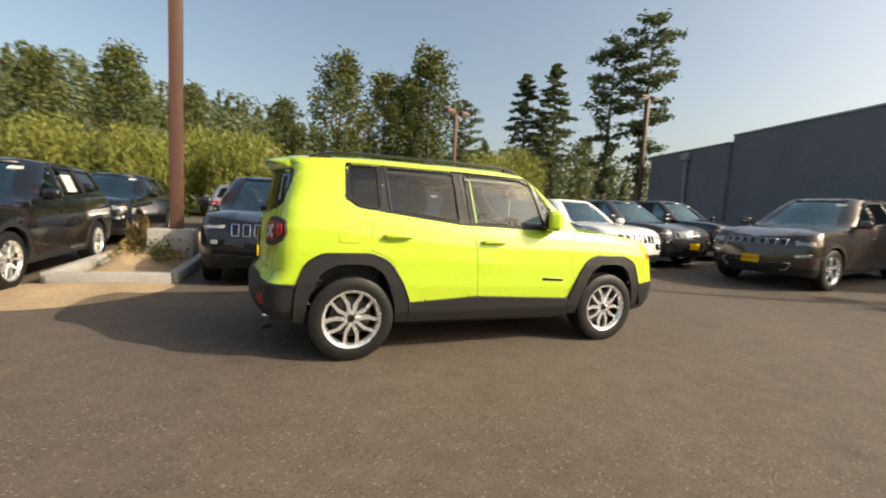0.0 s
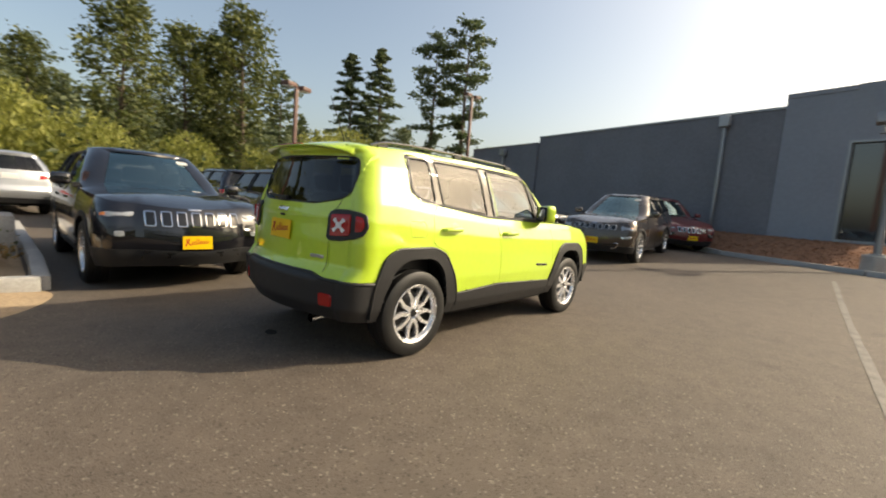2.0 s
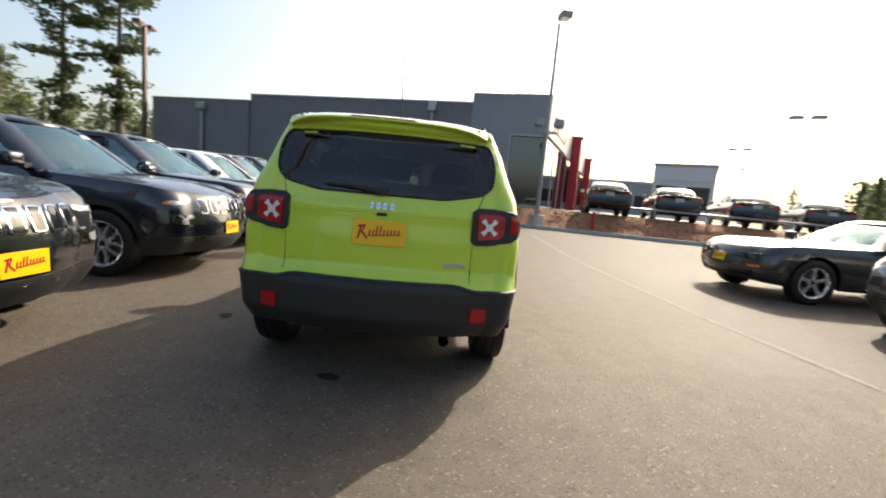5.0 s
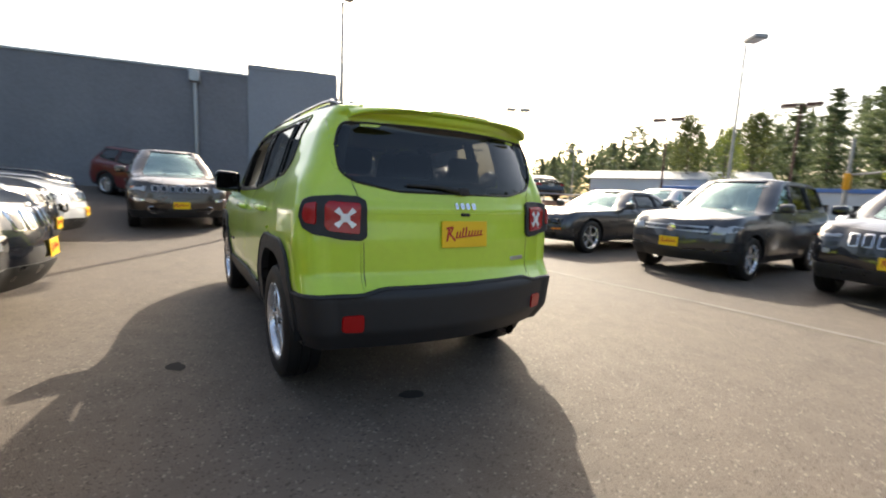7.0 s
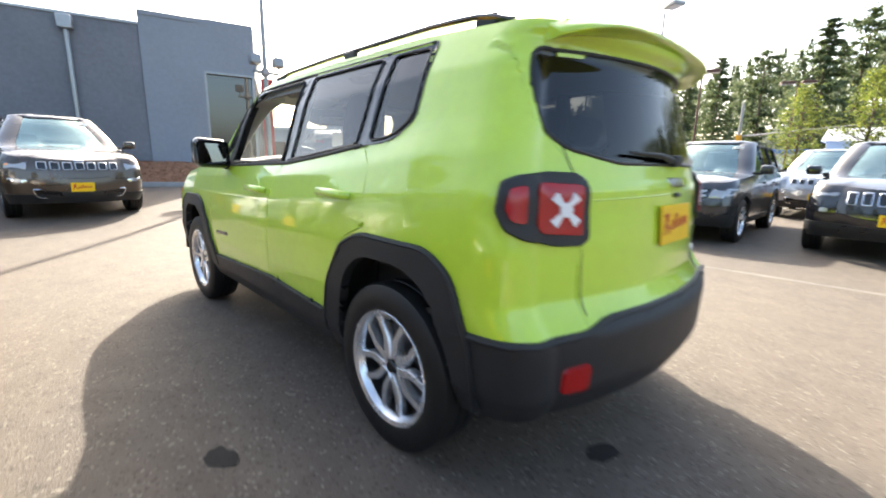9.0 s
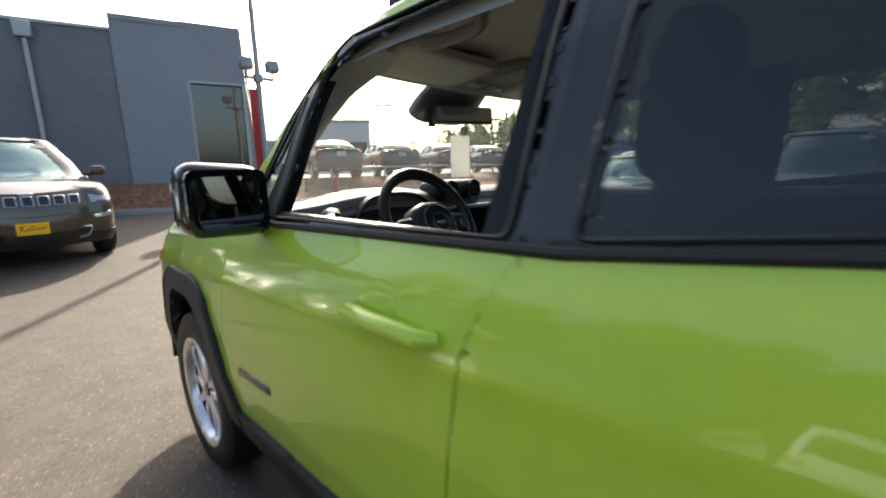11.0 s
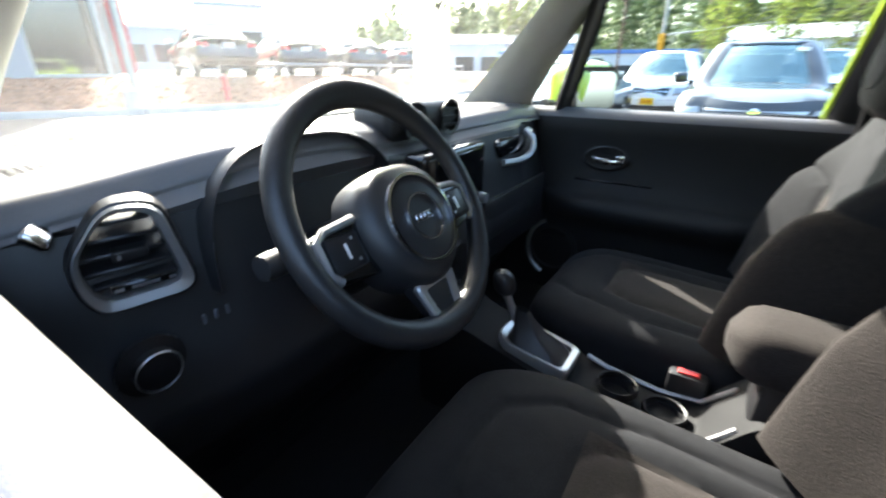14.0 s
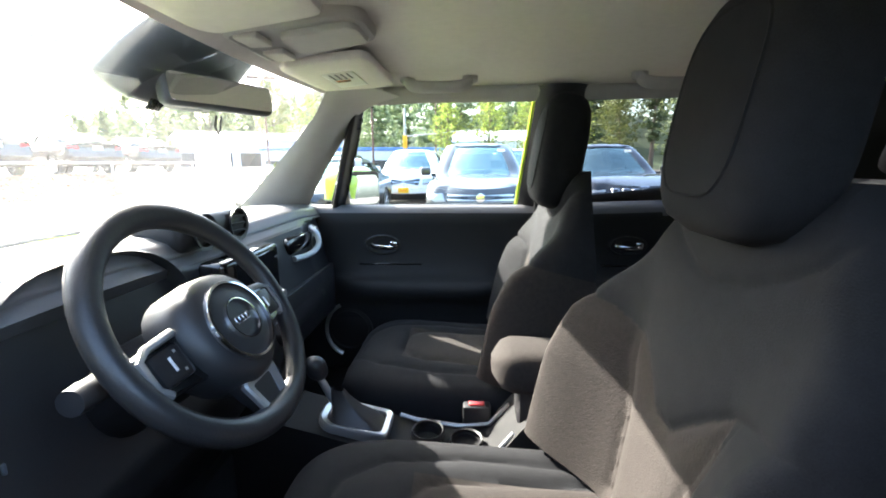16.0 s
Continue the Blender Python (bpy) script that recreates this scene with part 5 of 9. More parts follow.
for y in (-0.06, 0.06):
    part("reading_lamp", boxed(0.40, 0.45, y - 0.034, y + 0.034, 1.546, 1.560, 0.005, 2), LINER, oc)
bm = bmesh.new()
lid = rounded([(0.215, -0.062), (0.375, -0.066), (0.375, 0.066), (0.215, 0.062)], 0.03, 5)
rows = [[bm.verts.new((0.295 + (p[0] - 0.295) * k, p[1] * k, 1.5815 + h - 0.14 * max(0.0, 0.295 + (p[0] - 0.295) * k - 0.24))) for p in lid] for k, h in ((1.0, 0.004), (1.0, -0.006), (0.95, -0.011), (0.80, -0.012), (0.4, -0.012))]
grid_faces(bm, rows, True)
bm.faces.new(rows[-1])
bmesh.ops.recalc_face_normals(bm, faces=bm.faces)
part("glasses_lid", bm, PILLAR, oc)
# inside mirror with its sensor shroud
def shroud(t, a):
    """Soft bell from the roof down the glass."""
    c = Vector((0.50, 0.045, 1.566)).lerp(Vector((0.652, 0.045, 1.450)), t)
    w = 0.162 + 0.012 * math.sin(math.pi * t)
    d = 0.014 + 0.040 * t ** 1.3
    e = (1 - max(0.0, (t - 0.80) / 0.205) ** 3) ** 0.5
    n = Vector((0.67, 0, 0.74))
    return c + Vector((0, w * se(math.cos(a), 0.75) * (0.4 + 0.6 * e), 0)) + n * d * se(math.sin(a), 0.8) * e


part("sensor_shroud", ring_loft(shroud, [i / 24 for i in range(25)], 40), SHROUD, hero, "dark grey sensor shroud behind the mirror")
for k in range(5):
    part("shroud_slot", boxed(-0.002, 0.002, 0.102 + 0.008 * k, 0.106 + 0.008 * k, -0.012, 0.012, 0, 1, m=Matrix.Translation((0.600, 0.0, 1.425)) @ Matrix.Rotation(radians(-42), 4, "Y")), GLOSS_BLACK, hero)
RVM = Matrix.Translation((0.528, 0.018, 1.457)) @ Matrix.Rotation(radians(-22), 4, "Z") @ Matrix.Rotation(radians(8), 4, "Y")
bm = bmesh.new()
box(bm, -0.016, 0.020, -0.130, 0.130, -0.034, 0.034, 0.0155, 4, m=RVM)
cyl(bm, 0.012, 0.014, (0.545, 0, 1.455), (0.60, 0, 1.475), 12)
rvm = part("inside_mirror", bm, SHROUD, hero)
bm = bmesh.new()
prism(bm, rounded([(-0.122, -0.027), (0.122, -0.027), (0.122, 0.027), (-0.122, 0.027)], 0.012, 4), 0, 0.002, RVM @ Matrix.Translation((-0.0155, 0, 0)) @ Matrix.Rotation(radians(-90), 4, "Y") @ Matrix.Rotation(radians(90), 4, "Z"))
part("mirror_glass", bm, MIRROR, rvm)
bm = bmesh.new()
tube(bm, [(0.565, -0.02, 1.42), (0.57, -0.02, 1.395), (0.57, -0.03, 1.38), (0.57, -0.04, 1.395), (0.565, -0.04, 1.42)], 0.0025, 5)
tag_cord = part("tag_cord", bm, CLADDING, rvm)
paper = part("hang_tag", boxed(0.583, 0.586, -0.065, 0.020, 1.215, 1.385, 0.001, 1, m=Matrix.Translation((0.585, -0.02, 1.38)) @ Matrix.Rotation(radians(-25), 4, "Z") @ Matrix.Translation((-0.585, 0.02, -1.38))), PAPER)
tagged(paper, "blank white paper hang tag on the inside mirror", "paper tag")

# dashboard: profile across the car, pulled out along y
DASH = [(0.99, 1.138), (0.97, 1.150), (0.86, 1.160), (0.76, 1.164), (0.68, 1.160), (0.635, 1.146), (0.612, 1.122), (0.612, 1.116), (0.585, 1.095), (0.568, 1.03), (0.555, 0.96), (0.535, 0.90), (0.52, 0.84), (0.54, 0.76), (0.60, 0.68), (0.66, 0.58)]


def dash_fn(u, v):
    y = -0.742 + 1.484 * u
    k = v * (len(DASH) - 1)
    i = min(int(k), len(DASH) - 2)
    x = DASH[i][0] + (DASH[i + 1][0] - DASH[i][0]) * (k - i)
    z = DASH[i][1] + (DASH[i + 1][1] - DASH[i][1]) * (k - i)
    # hood over the dials, rounded ends, swelling middle; the front edge follows the glass
    hood = math.exp(-((y - DRV) / 0.19) ** 4)
    if z > 1.10:
        front = on_front(max(-0.735, min(0.735, y)), 1.14, 0.02).x
        x = 0.60 + (x - 0.60) * (front - 0.60) / 0.39
        z += 0.022 * hood * (1 - smooth(0.70, 0.86, x)) - 0.010 * smooth(0.55, 0.74, abs(y))
        x -= 0.035 * hood * (1 - smooth(0.62, 0.76, x))
    elif z < 1.05:
        x -= 0.03 * math.exp(-(y / 0.16) ** 4)
    x += 0.04 * max(0, abs(y) - 0.5) / 0.25 * (z < 1.10)
    return Vector((x, y, z))


dash = thing("dashboard")
dash.parent = hero
dash["label"] = "black dashboard with silver-ringed vents"
bm = sheet(dash_fn, 80, 60)
bmesh.ops.recalc_face_normals(bm, faces=bm.faces)
# Top faces get the paler trim colour in place of sun glare.
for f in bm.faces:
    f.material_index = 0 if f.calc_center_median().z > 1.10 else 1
part("dash_pad", bm, [SUNLIT_TOP, SOFT_BLACK], dash)
# dial cluster
bm = bmesh.new()
box(bm, 0.605, 0.68, DRV - 0.155, DRV + 0.155, 1.00, 1.145, 0.03, 3)
clus = part("instrument_panel", bm, GLOSS_BLACK, dash)
bm = bmesh.new()
rows = []
for x, k in ((0.700, 0.97), (0.555, 1.0), (0.545, 0.985), (0.555, 0.955), (0.690, 0.93)):
    rows.append([bm.verts.new((x + 0.03 * math.sin(a) ** 2, DRV + 0.195 * k * se(math.cos(a), 0.7), 0.985 + 0.192 * k * se(math.sin(a), 0.7))) for a in (math.pi * i / 24 for i in range(25))])
grid_faces(bm, rows)
bmesh.ops.recalc_face_normals(bm, faces=bm.faces)
part("dial_hood", bm, SOFT_BLACK, dash)
for y in (DRV - 0.088, DRV + 0.089):
    bm = bmesh.new()
    lathe(bm, [(0.048, 0.0), (0.052, 0.012), (0.058, 0.010), (0.060, 0.0)], 28, Matrix.Translation((0.602, y, 1.075)) @ Matrix.Rotation(radians(-90), 4, "Y"))
    d = part("dial_ring", bm, SATIN, clus)
    bm = bmesh.new()
    cyl(bm, 0.047, 0.047, (0.604, y, 1.075), (0.600, y, 1.075), 28)
    part("dial_face", bm, SCREEN, clus)
    bm = bmesh.new()
    box(bm, 0.597, 0.599, y - 0.002, y + 0.002, 1.070, 1.107, 0, 1, m=Matrix.Translation((0, y, 1.070)) @ Matrix.Rotation(radians(60), 4, "X") @ Matrix.Translation((0, -y, -1.070)))
    part("needle", bm, AMBER_LENS, clus)


def vent(name, c, yaw, out, mid, k0=0.80, ring=SATIN, slats=5):
    """A framed air vent facing the cabin; out is its outline, mid the point that the frame thins towards."""
    m = Matrix.Translation(c) @ Matrix.Rotation(radians(yaw), 4, "Z") @ Matrix.Rotation(radians(-8), 4, "Y")
    to = m @ Matrix(((0, 0, -1, 0), (1, 0, 0, 0), (0, 1, 0, 0), (0, 0, 0, 1)))
    out = rounded(out, 0.028, 5)
    shrunk = lambda p, k: (mid[0] + (p[0] - mid[0]) * k, mid[1] + (p[1] - mid[1]) * k)
    bm = bmesh.new()
    rows = []
    for k, d in ((1.10, -0.012), (1.06, 0.004), (1.0, 0.006)):
        rows.append([bm.verts.new(to @ Vector((*shrunk(p, k), d))) for p in out])
    grid_faces(bm, rows, True)
    bmesh.ops.recalc_face_normals(bm, faces=bm.faces)
    ob = part(name, bm, HARD_BLACK, dash)
    bm = bmesh.new()
    rows = []
    for k, d in ((1.0, 0.002), (0.995, 0.010), (0.97, 0.013), (k0 + 0.03, 0.008), (k0, -0.012)):
        rows.append([bm.verts.new(to @ Vector((*shrunk(p, k), d))) for p in out])
    grid_faces(bm, rows, True)
    bmesh.ops.recalc_face_normals(bm, faces=bm.faces)
    part("vent_ring", bm, ring, ob, "silver vent frame")
    well = [shrunk(p, k0 + 0.01) for p in out]
    bm = bmesh.new()
    prism(bm, well, -0.04, -0.035, to)
    part("vent_well", bm, GLOSS_BLACK, ob)
    lo, hi = min(p[1] for p in well), max(p[1] for p in well)
    for i in range(slats):
        z = lo + (hi - lo) * (i + 0.7) / (slats + 0.3)
        xs = []
        for p, q in zip(well, well[1:] + well[:1]):
            if (p[1] - z) * (q[1] - z) < 0:
                xs.append(p[0] + (q[0] - p[0]) * (z - p[1]) / (q[1] - p[1]))
        if len(xs) < 2:
            continue
        bm = bmesh.new()
        box(bm, min(xs), max(xs), z - 0.003, z + 0.003, -0.03, 0.001, 0.002, 1, m=to @ Matrix.Translation((0, z, 0)) @ Matrix.Rotation(radians(14), 4, "X") @ Matrix.Translation((0, -z, 0)))
        part("slat", bm, HARD_BLACK, ob)
    zk = lo + (hi - lo) * 0.5
    bm = bmesh.new()
    box(bm, -0.016, 0.020, zk - 0.007, zk + 0.007, -0.012, 0.007, 0.003, 2, m=to)
    part("vent_knob", bm, HARD_BLACK, ob)
    part("knob_mark", boxed(0.012, 0.016, zk - 0.003, zk + 0.003, 0.006, 0.008, 0, 1, m=to), SATIN, ob)
    return ob, to


v1, to = vent("side_vent", (0.572, 0.615, 1.066), -12, [(-0.062, -0.064), (-0.036, 0.062), (0.016, 0.068), (0.058, 0.010), (0.060, -0.030), (0.045, -0.066)], (0.016, 0.014))
bm = bmesh.new()
box(bm, -0.040, 0.030, -0.047, -0.034, -0.012, 0.004, 0.003, 1, m=to)
wheel_bar = part("vent_dial", bm, GLOSS_BLACK, v1)
for x0, x1 in ((-0.038, -0.030), (-0.020, 0.010), (0.018, 0.027)):
    part("dial_mark", boxed(x0, x1, -0.043, -0.039, 0.003, 0.005, 0, 1, m=to), SATIN, wheel_bar)
vent("side_vent", (0.590, -0.600, 1.035), 12, [(-0.052, -0.052), (-0.058, 0.030), (-0.020, 0.048), (0.032, 0.045), (0.048, 0.020), (0.040, -0.045)], (-0.004, 0.004), slats=3)
bm = bmesh.new()
tube(bm, chaikin([(0.560, -0.36, 1.010), (0.548, -0.44, 1.003), (0.540, -0.50, 1.008), (0.538, -0.535, 1.030), (0.548, -0.545, 1.065), (0.575, -0.55, 1.085)], 2, False), 0.0105, 8)
part("grab_trim", bm, SATIN, dash, "silver grab bar")
bm = bmesh.new()
box(bm, 0.556, 0.60, -0.515, -0.33, 1.020, 1.080, 0.02, 2)
part("dash_shelf", bm, GLOSS_BLACK, dash)
bm = bmesh.new()
box(bm, 0.528, 0.545, -0.66, -0.20, 0.745, 0.930, 0.012, 2, m=Matrix.Translation((0.0, 0, 0)))
part("glove_box_lid", bm, SOFT_BLACK, dash)
# slim demister outlet with a bright end, and the loudspeaker mesh beside the glass
bm = bmesh.new()
box(bm, -0.055, 0.045, -0.010, 0.010, -0.004, 0.004, 0.003, 2, m=Matrix.Translation((0.645, 0.650, 1.122)) @ Matrix.Rotation(radians(-38), 4, "Z") @ Matrix.Rotation(radians(-18), 4, "Y") @ Matrix.Rotation(radians(50), 4, "X"))
dem = part("demister_outlet", bm, GLOSS_BLACK, dash)
bm = bmesh.new()
box(bm, -0.072, -0.050, -0.014, 0.014, -0.007, 0.007, 0.005, 3, m=Matrix.Translation((0.645, 0.650, 1.122)) @ Matrix.Rotation(radians(-38), 4, "Z") @ Matrix.Rotation(radians(-18), 4, "Y") @ Matrix.Rotation(radians(50), 4, "X"))
part("outlet_end", bm, CHROME, dem)
bm = bmesh.new()
for j in range(17):
    y = 0.50 + 0.0105 * j
    line = [dash_fn((y + 0.742) / 1.484, q / 120) for q in range(1, 40)]
    for i in range(20):
        x = 0.735 + 0.0062 * i - 0.3 * (y - 0.5)
        for p, q in zip(line, line[1:]):
            if q.x <= x <= p.x:
                z = q.z + (p.z - q.z) * (x - q.x) / max(1e-6, p.x - q.x)
                box(bm, x - 0.0016, x + 0.0016, y - 0.0038, y + 0.0038, z - 0.002, z + 0.0008, 0, 1)
                break
part("speaker_mesh", bm, SOFT_BLACK, dash)
bm = bmesh.new()
tube(bm, [on_front(0.70 * (2 * i / 24 - 1), 1.135, 0.045) + Vector((0, 0, 0.004 - 0.028 * smooth(0.50, 0.74, abs(0.70 * (2 * i / 24 - 1))))) for i in range(25)], 0.012, 6)
part("screen_seal", bm, CLADDING, dash)
# twin vents in a pod on top
bm = bmesh.new()
box(bm, 0.595, 0.72, -0.185, 0.105, 1.12, 1.203, 0.028, 4)
pod = part("vent_pod", bm, SOFT_BLACK, dash)
for y in (-0.11, 0.03):
    bm = bmesh.new()
    m = Matrix.Translation((0.594, y, 1.162)) @ Matrix.Rotation(radians(-90), 4, "Y")
    lathe(bm, [(0.038, 0.0), (0.042, 0.008), (0.034, 0.006), (0.032, -0.02), (0.0, -0.022)], 24, m)
    part("pod_vent", bm, HARD_BLACK, pod)
    for k in (-1, 0, 1):
        part("slat", boxed(0.588, 0.602, y - 0.03, y + 0.03, 1.162 + k * 0.018 - 0.003, 1.162 + k * 0.018 + 0.003, 0.001, 1), HARD_BLACK, pod)
# screen and heater knobs
bm = bmesh.new()
box(bm, 0.515, 0.58, -0.165, 0.095, 0.945, 1.105, 0.014, 3)
stack = part("centre_panel", bm, GLOSS_BLACK, dash)
part("screen", boxed(0.511, 0.516, -0.13, 0.06, 0.985, 1.092, 0.003, 1), SCREEN, stack)
for y in (-0.14, 0.07):
    part("radio_knob", cyled(0.014, 0.013, (0.516, y, 0.964), (0.497, y, 0.964), 18), SATIN, stack)
for y in (-0.10, 0.0, 0.10):
    bm = bmesh.new()
    lathe(bm, [(0.034, 0.0), (0.034, 0.012), (0.028, 0.028), (0.0, 0.030)], 24, Matrix.Translation((0.515, y, 0.86)) @ Matrix.Rotation(radians(-90), 4, "Y"))
    kn = part("heater_knob", bm, HARD_BLACK, dash)
    bm = bmesh.new()
    lathe(bm, [(0.036, 0.0), (0.038, 0.006), (0.034, 0.008)], 24, Matrix.Translation((0.514, y, 0.86)) @ Matrix.Rotation(radians(-90), 4, "Y"))
    part("knob_ring", bm, SATIN, kn)
part("hazard_switch", boxed(0.512, 0.52, -0.02, 0.01, 0.905, 0.922, 0.003, 1), RED_BUTTON, dash)
# lamp switch panel by the door
bm = bmesh.new()
lathe(bm, [(0.040, 0.0), (0.040, 0.006), (0.026, 0.010), (0.024, 0.024), (0.0, 0.026)], 24, Matrix.Translation((0.545, 0.640, 0.935)) @ Matrix.Rotation(radians(-95), 4, "Y"))
sw = part("lamp_switch", bm, HARD_BLACK, dash)
bm = bmesh.new()
lathe(bm, [(0.0255, 0.020), (0.0275, 0.024), (0.0262, 0.026)], 24, Matrix.Translation((0.545, 0.640, 0.935)) @ Matrix.Rotation(radians(-95), 4, "Y"))
part("switch_ring", bm, SATIN, sw)
for i in range(3):
    part("dimmer_mark", boxed(0.530, 0.534, 0.57 - i * 0.016, 0.575 - i * 0.016, 0.960, 0.974, 0.001, 1), SHROUD, sw)

# steering wheel
SW = Matrix.Translation((0.388, DRV, 1.083)) @ Matrix.Rotation(radians(-58.5), 4, "Y")      # local z looks at the driver
wheel = thing("steering_wheel")
wheel.parent = hero
wheel["label"] = "black leather steering wheel with silver spokes"
bm = bmesh.new()
tube(bm, [SW @ Vector((0.180 * math.cos(2 * math.pi * i / 56), 0.180 * math.sin(2 * math.pi * i / 56), 0)) for i in range(56)], [0.0190 + 0.002 * math.cos(4 * math.pi * i / 56) for i in range(56)], 12, True)
part("rim", bm, LEATHER, wheel)
HUB = SW @ Matrix.Translation((-0.026, 0, -0.004))      # the boss sits a little low in the rim
bm = bmesh.new()
pad = chaikin([(0.085, -0.055), (0.085, 0.055), (0.03, 0.092), (-0.045, 0.085), (-0.09, 0.03), (-0.09, -0.03), (-0.045, -0.085), (0.03, -0.092)], 2)
rows = []
for k, h in ((1.05, -0.035), (1.05, 0.0), (1.0, 0.022), (0.85, 0.036), (0.55, 0.042)):
    rows.append([bm.verts.new(HUB @ Vector((p[0] * k, p[1] * k, h))) for p in pad])
grid_faces(bm, rows, True)
bm.faces.new(rows[-1])
part("airbag_pad", bm, SOFT_BLACK, wheel)
for r0, r1, h in ((0.060, 0.066, 0.0425), (0.031, 0.035, 0.045)):
    bm = bmesh.new()
    lathe(bm, [(r0, h - 0.004), (r0 + 0.001, h + 0.003), (r1 - 0.001, h + 0.003), (r1, h - 0.006)], 36, HUB)
    part("pad_ring", bm, CHROME, wheel)
bm = bmesh.new()
lathe(bm, [(0.0, 0.0435), (0.032, 0.0435), (0.0325, 0.038)], 32, HUB)
part("pad_disc", bm, HARD_BLACK, wheel)
for i in range(4):
    part("badge_shape", boxed(-0.005, 0.006, -0.018 + i * 0.0095, -0.0105 + i * 0.0095, 0.043, 0.0455, 0.001, 1, m=HUB), CHROME, wheel)
for ang in (90, -90, 180):
    m = HUB @ Matrix.Rotation(radians(ang), 4, "Z")
    bm = bmesh.new()
    if ang == 180:
        prism(bm, rounded([(0.07, -0.05), (0.150, -0.022), (0.150, 0.022), (0.07, 0.05)], 0.01, 2), -0.014, 0.008, m, 0.005)
        sp = part("spoke", bm, HARD_BLACK, wheel)
        bm = bmesh.new()
        outer = rounded([(0.080, -0.046), (0.152, -0.030), (0.156, 0.0), (0.152, 0.030), (0.080, 0.046)], 0.012, 4)
        inner = [(0.118 + (x - 0.118) * 0.62, y * 0.58) for x, y in outer]
        rows = [[bm.verts.new(m @ Vector((*p, h))) for p in line] for line, h in ((outer, 0.004), (outer, 0.011), ([((x * 0.8 + u * 0.2), (y * 0.8 + v * 0.2)) for (x, y), (u, v) in zip(outer, inner)], 0.014), (inner, 0.010), (inner, 0.002))]
        grid_faces(bm, rows, True)
        bmesh.ops.recalc_face_normals(bm, faces=bm.faces)
        part("spoke_trim", bm, SATIN, sp, "silver frame round the lower spoke")
    else:
        prism(bm, rounded([(0.07, -0.045), (0.170, -0.030), (0.170, 0.030), (0.07, 0.045)], 0.01, 2), -0.014, 0.010, m, 0.005)
        sp = part("spoke", bm, GLOSS_BLACK, wheel)
        bm = bmesh.new()
        s2 = 1 if ang > 0 else -1
        tube(bm, [m @ Vector(p) for p in ((0.090, s2 * -0.036, 0.009), (0.140, s2 * -0.032, 0.009), (0.157, s2 * -0.022, 0.009), (0.158, s2 * 0.018, 0.009), (0.146, s2 * 0.032, 0.009))], 0.0062, 8)
        part("spoke_trim", bm, SATIN, sp)
        part("switch_panel", boxed(0.098, 0.150, -0.024, 0.024, 0.009, 0.015, 0.006, 2, m=m), HARD_BLACK, sp)
        part("switch_mark", boxed(0.121, 0.125, -0.010, 0.010, 0.0145, 0.0158, 0, 1, m=m), WHITE_LENS, sp)
        for dy in (-0.014, 0.014):
            part("switch_mark", boxed(0.108, 0.112, dy - 0.002, dy + 0.002, 0.0145, 0.0156, 0, 1, m=m), SATIN, sp)
bm = bmesh.new()
cyl(bm, 0.055, 0.07, HUB @ Vector((0, 0, -0.03)), HUB @ Vector((0, 0, -0.22)), 20)
part("column_shroud", bm, HARD_BLACK, wheel)
for sg in (-1, 1):
    bm = bmesh.new()
    tube(bm, [HUB @ Vector((0.01, sg * 0.05, -0.065)), HUB @ Vector((0.02, sg * 0.13, -0.06)), HUB @ Vector((0.025, sg * 0.155, -0.055)), HUB @ Vector((0.025, sg * 0.180, -0.052))], [0.012, 0.013, 0.018, 0.017], 10)
    stalk = part("stalk", bm, HARD_BLACK, wheel)
    part("stalk_tip", cyled(0.0180, 0.016, HUB @ Vector((0.025, sg * 0.177, -0.0525)), HUB @ Vector((0.025, sg * 0.196, -0.050)), 14), SOFT_BLACK, stalk)

# seats
def seam_gap(p, seams):
    best = 9.0
    for line in seams:
        for (x0, y0), (x1, y1) in zip(line, line[1:]):
            dx, dy = x1 - x0, y1 - y0
            t = max(0.0, min(1.0, ((p[0] - x0) * dx + (p[1] - y0) * dy) / (dx * dx + dy * dy)))
            best = min(best, (p[0] - x0 - t * dx) ** 2 + (p[1] - y0 - t * dy) ** 2)
    return math.sqrt(best)


# stitched lines on the front of a backrest: (across, up), in metres
BACK_HALF = [[(0.0, 0.222), (0.028, 0.226), (0.090, 0.285), (0.128, 0.312), (0.190, 0.330), (0.262, 0.338)],
             [(0.0, 0.446), (0.060, 0.455), (0.110, 0.478), (0.150, 0.505), (0.175, 0.56)],
             [(0.132, 0.312), (0.117, 0.25), (0.090, 0.17), (0.076, 0.03)],
             [(0.143, 0.314), (0.128, 0.25), (0.101, 0.17), (0.087, 0.03)]]
BACK_SEAMS = [[(k * x, y) for x, y in line] for line in BACK_HALF for k in (-1, 1)]
CUSH_HALF = [[(0.0, 0.400), (0.060, 0.396), (0.092, 0.372), (0.106, 0.330), (0.120, 0.10), (0.124, 0.0)], [(0.170, 0.0), (0.175, 0.30), (0.150, 0.46), (0.09, 0.535), (0.0, 0.55)]]
CUSH_SEAMS = [[(k * x, y) for x, y in line] for line in CUSH_HALF for k in (-1, 1)]


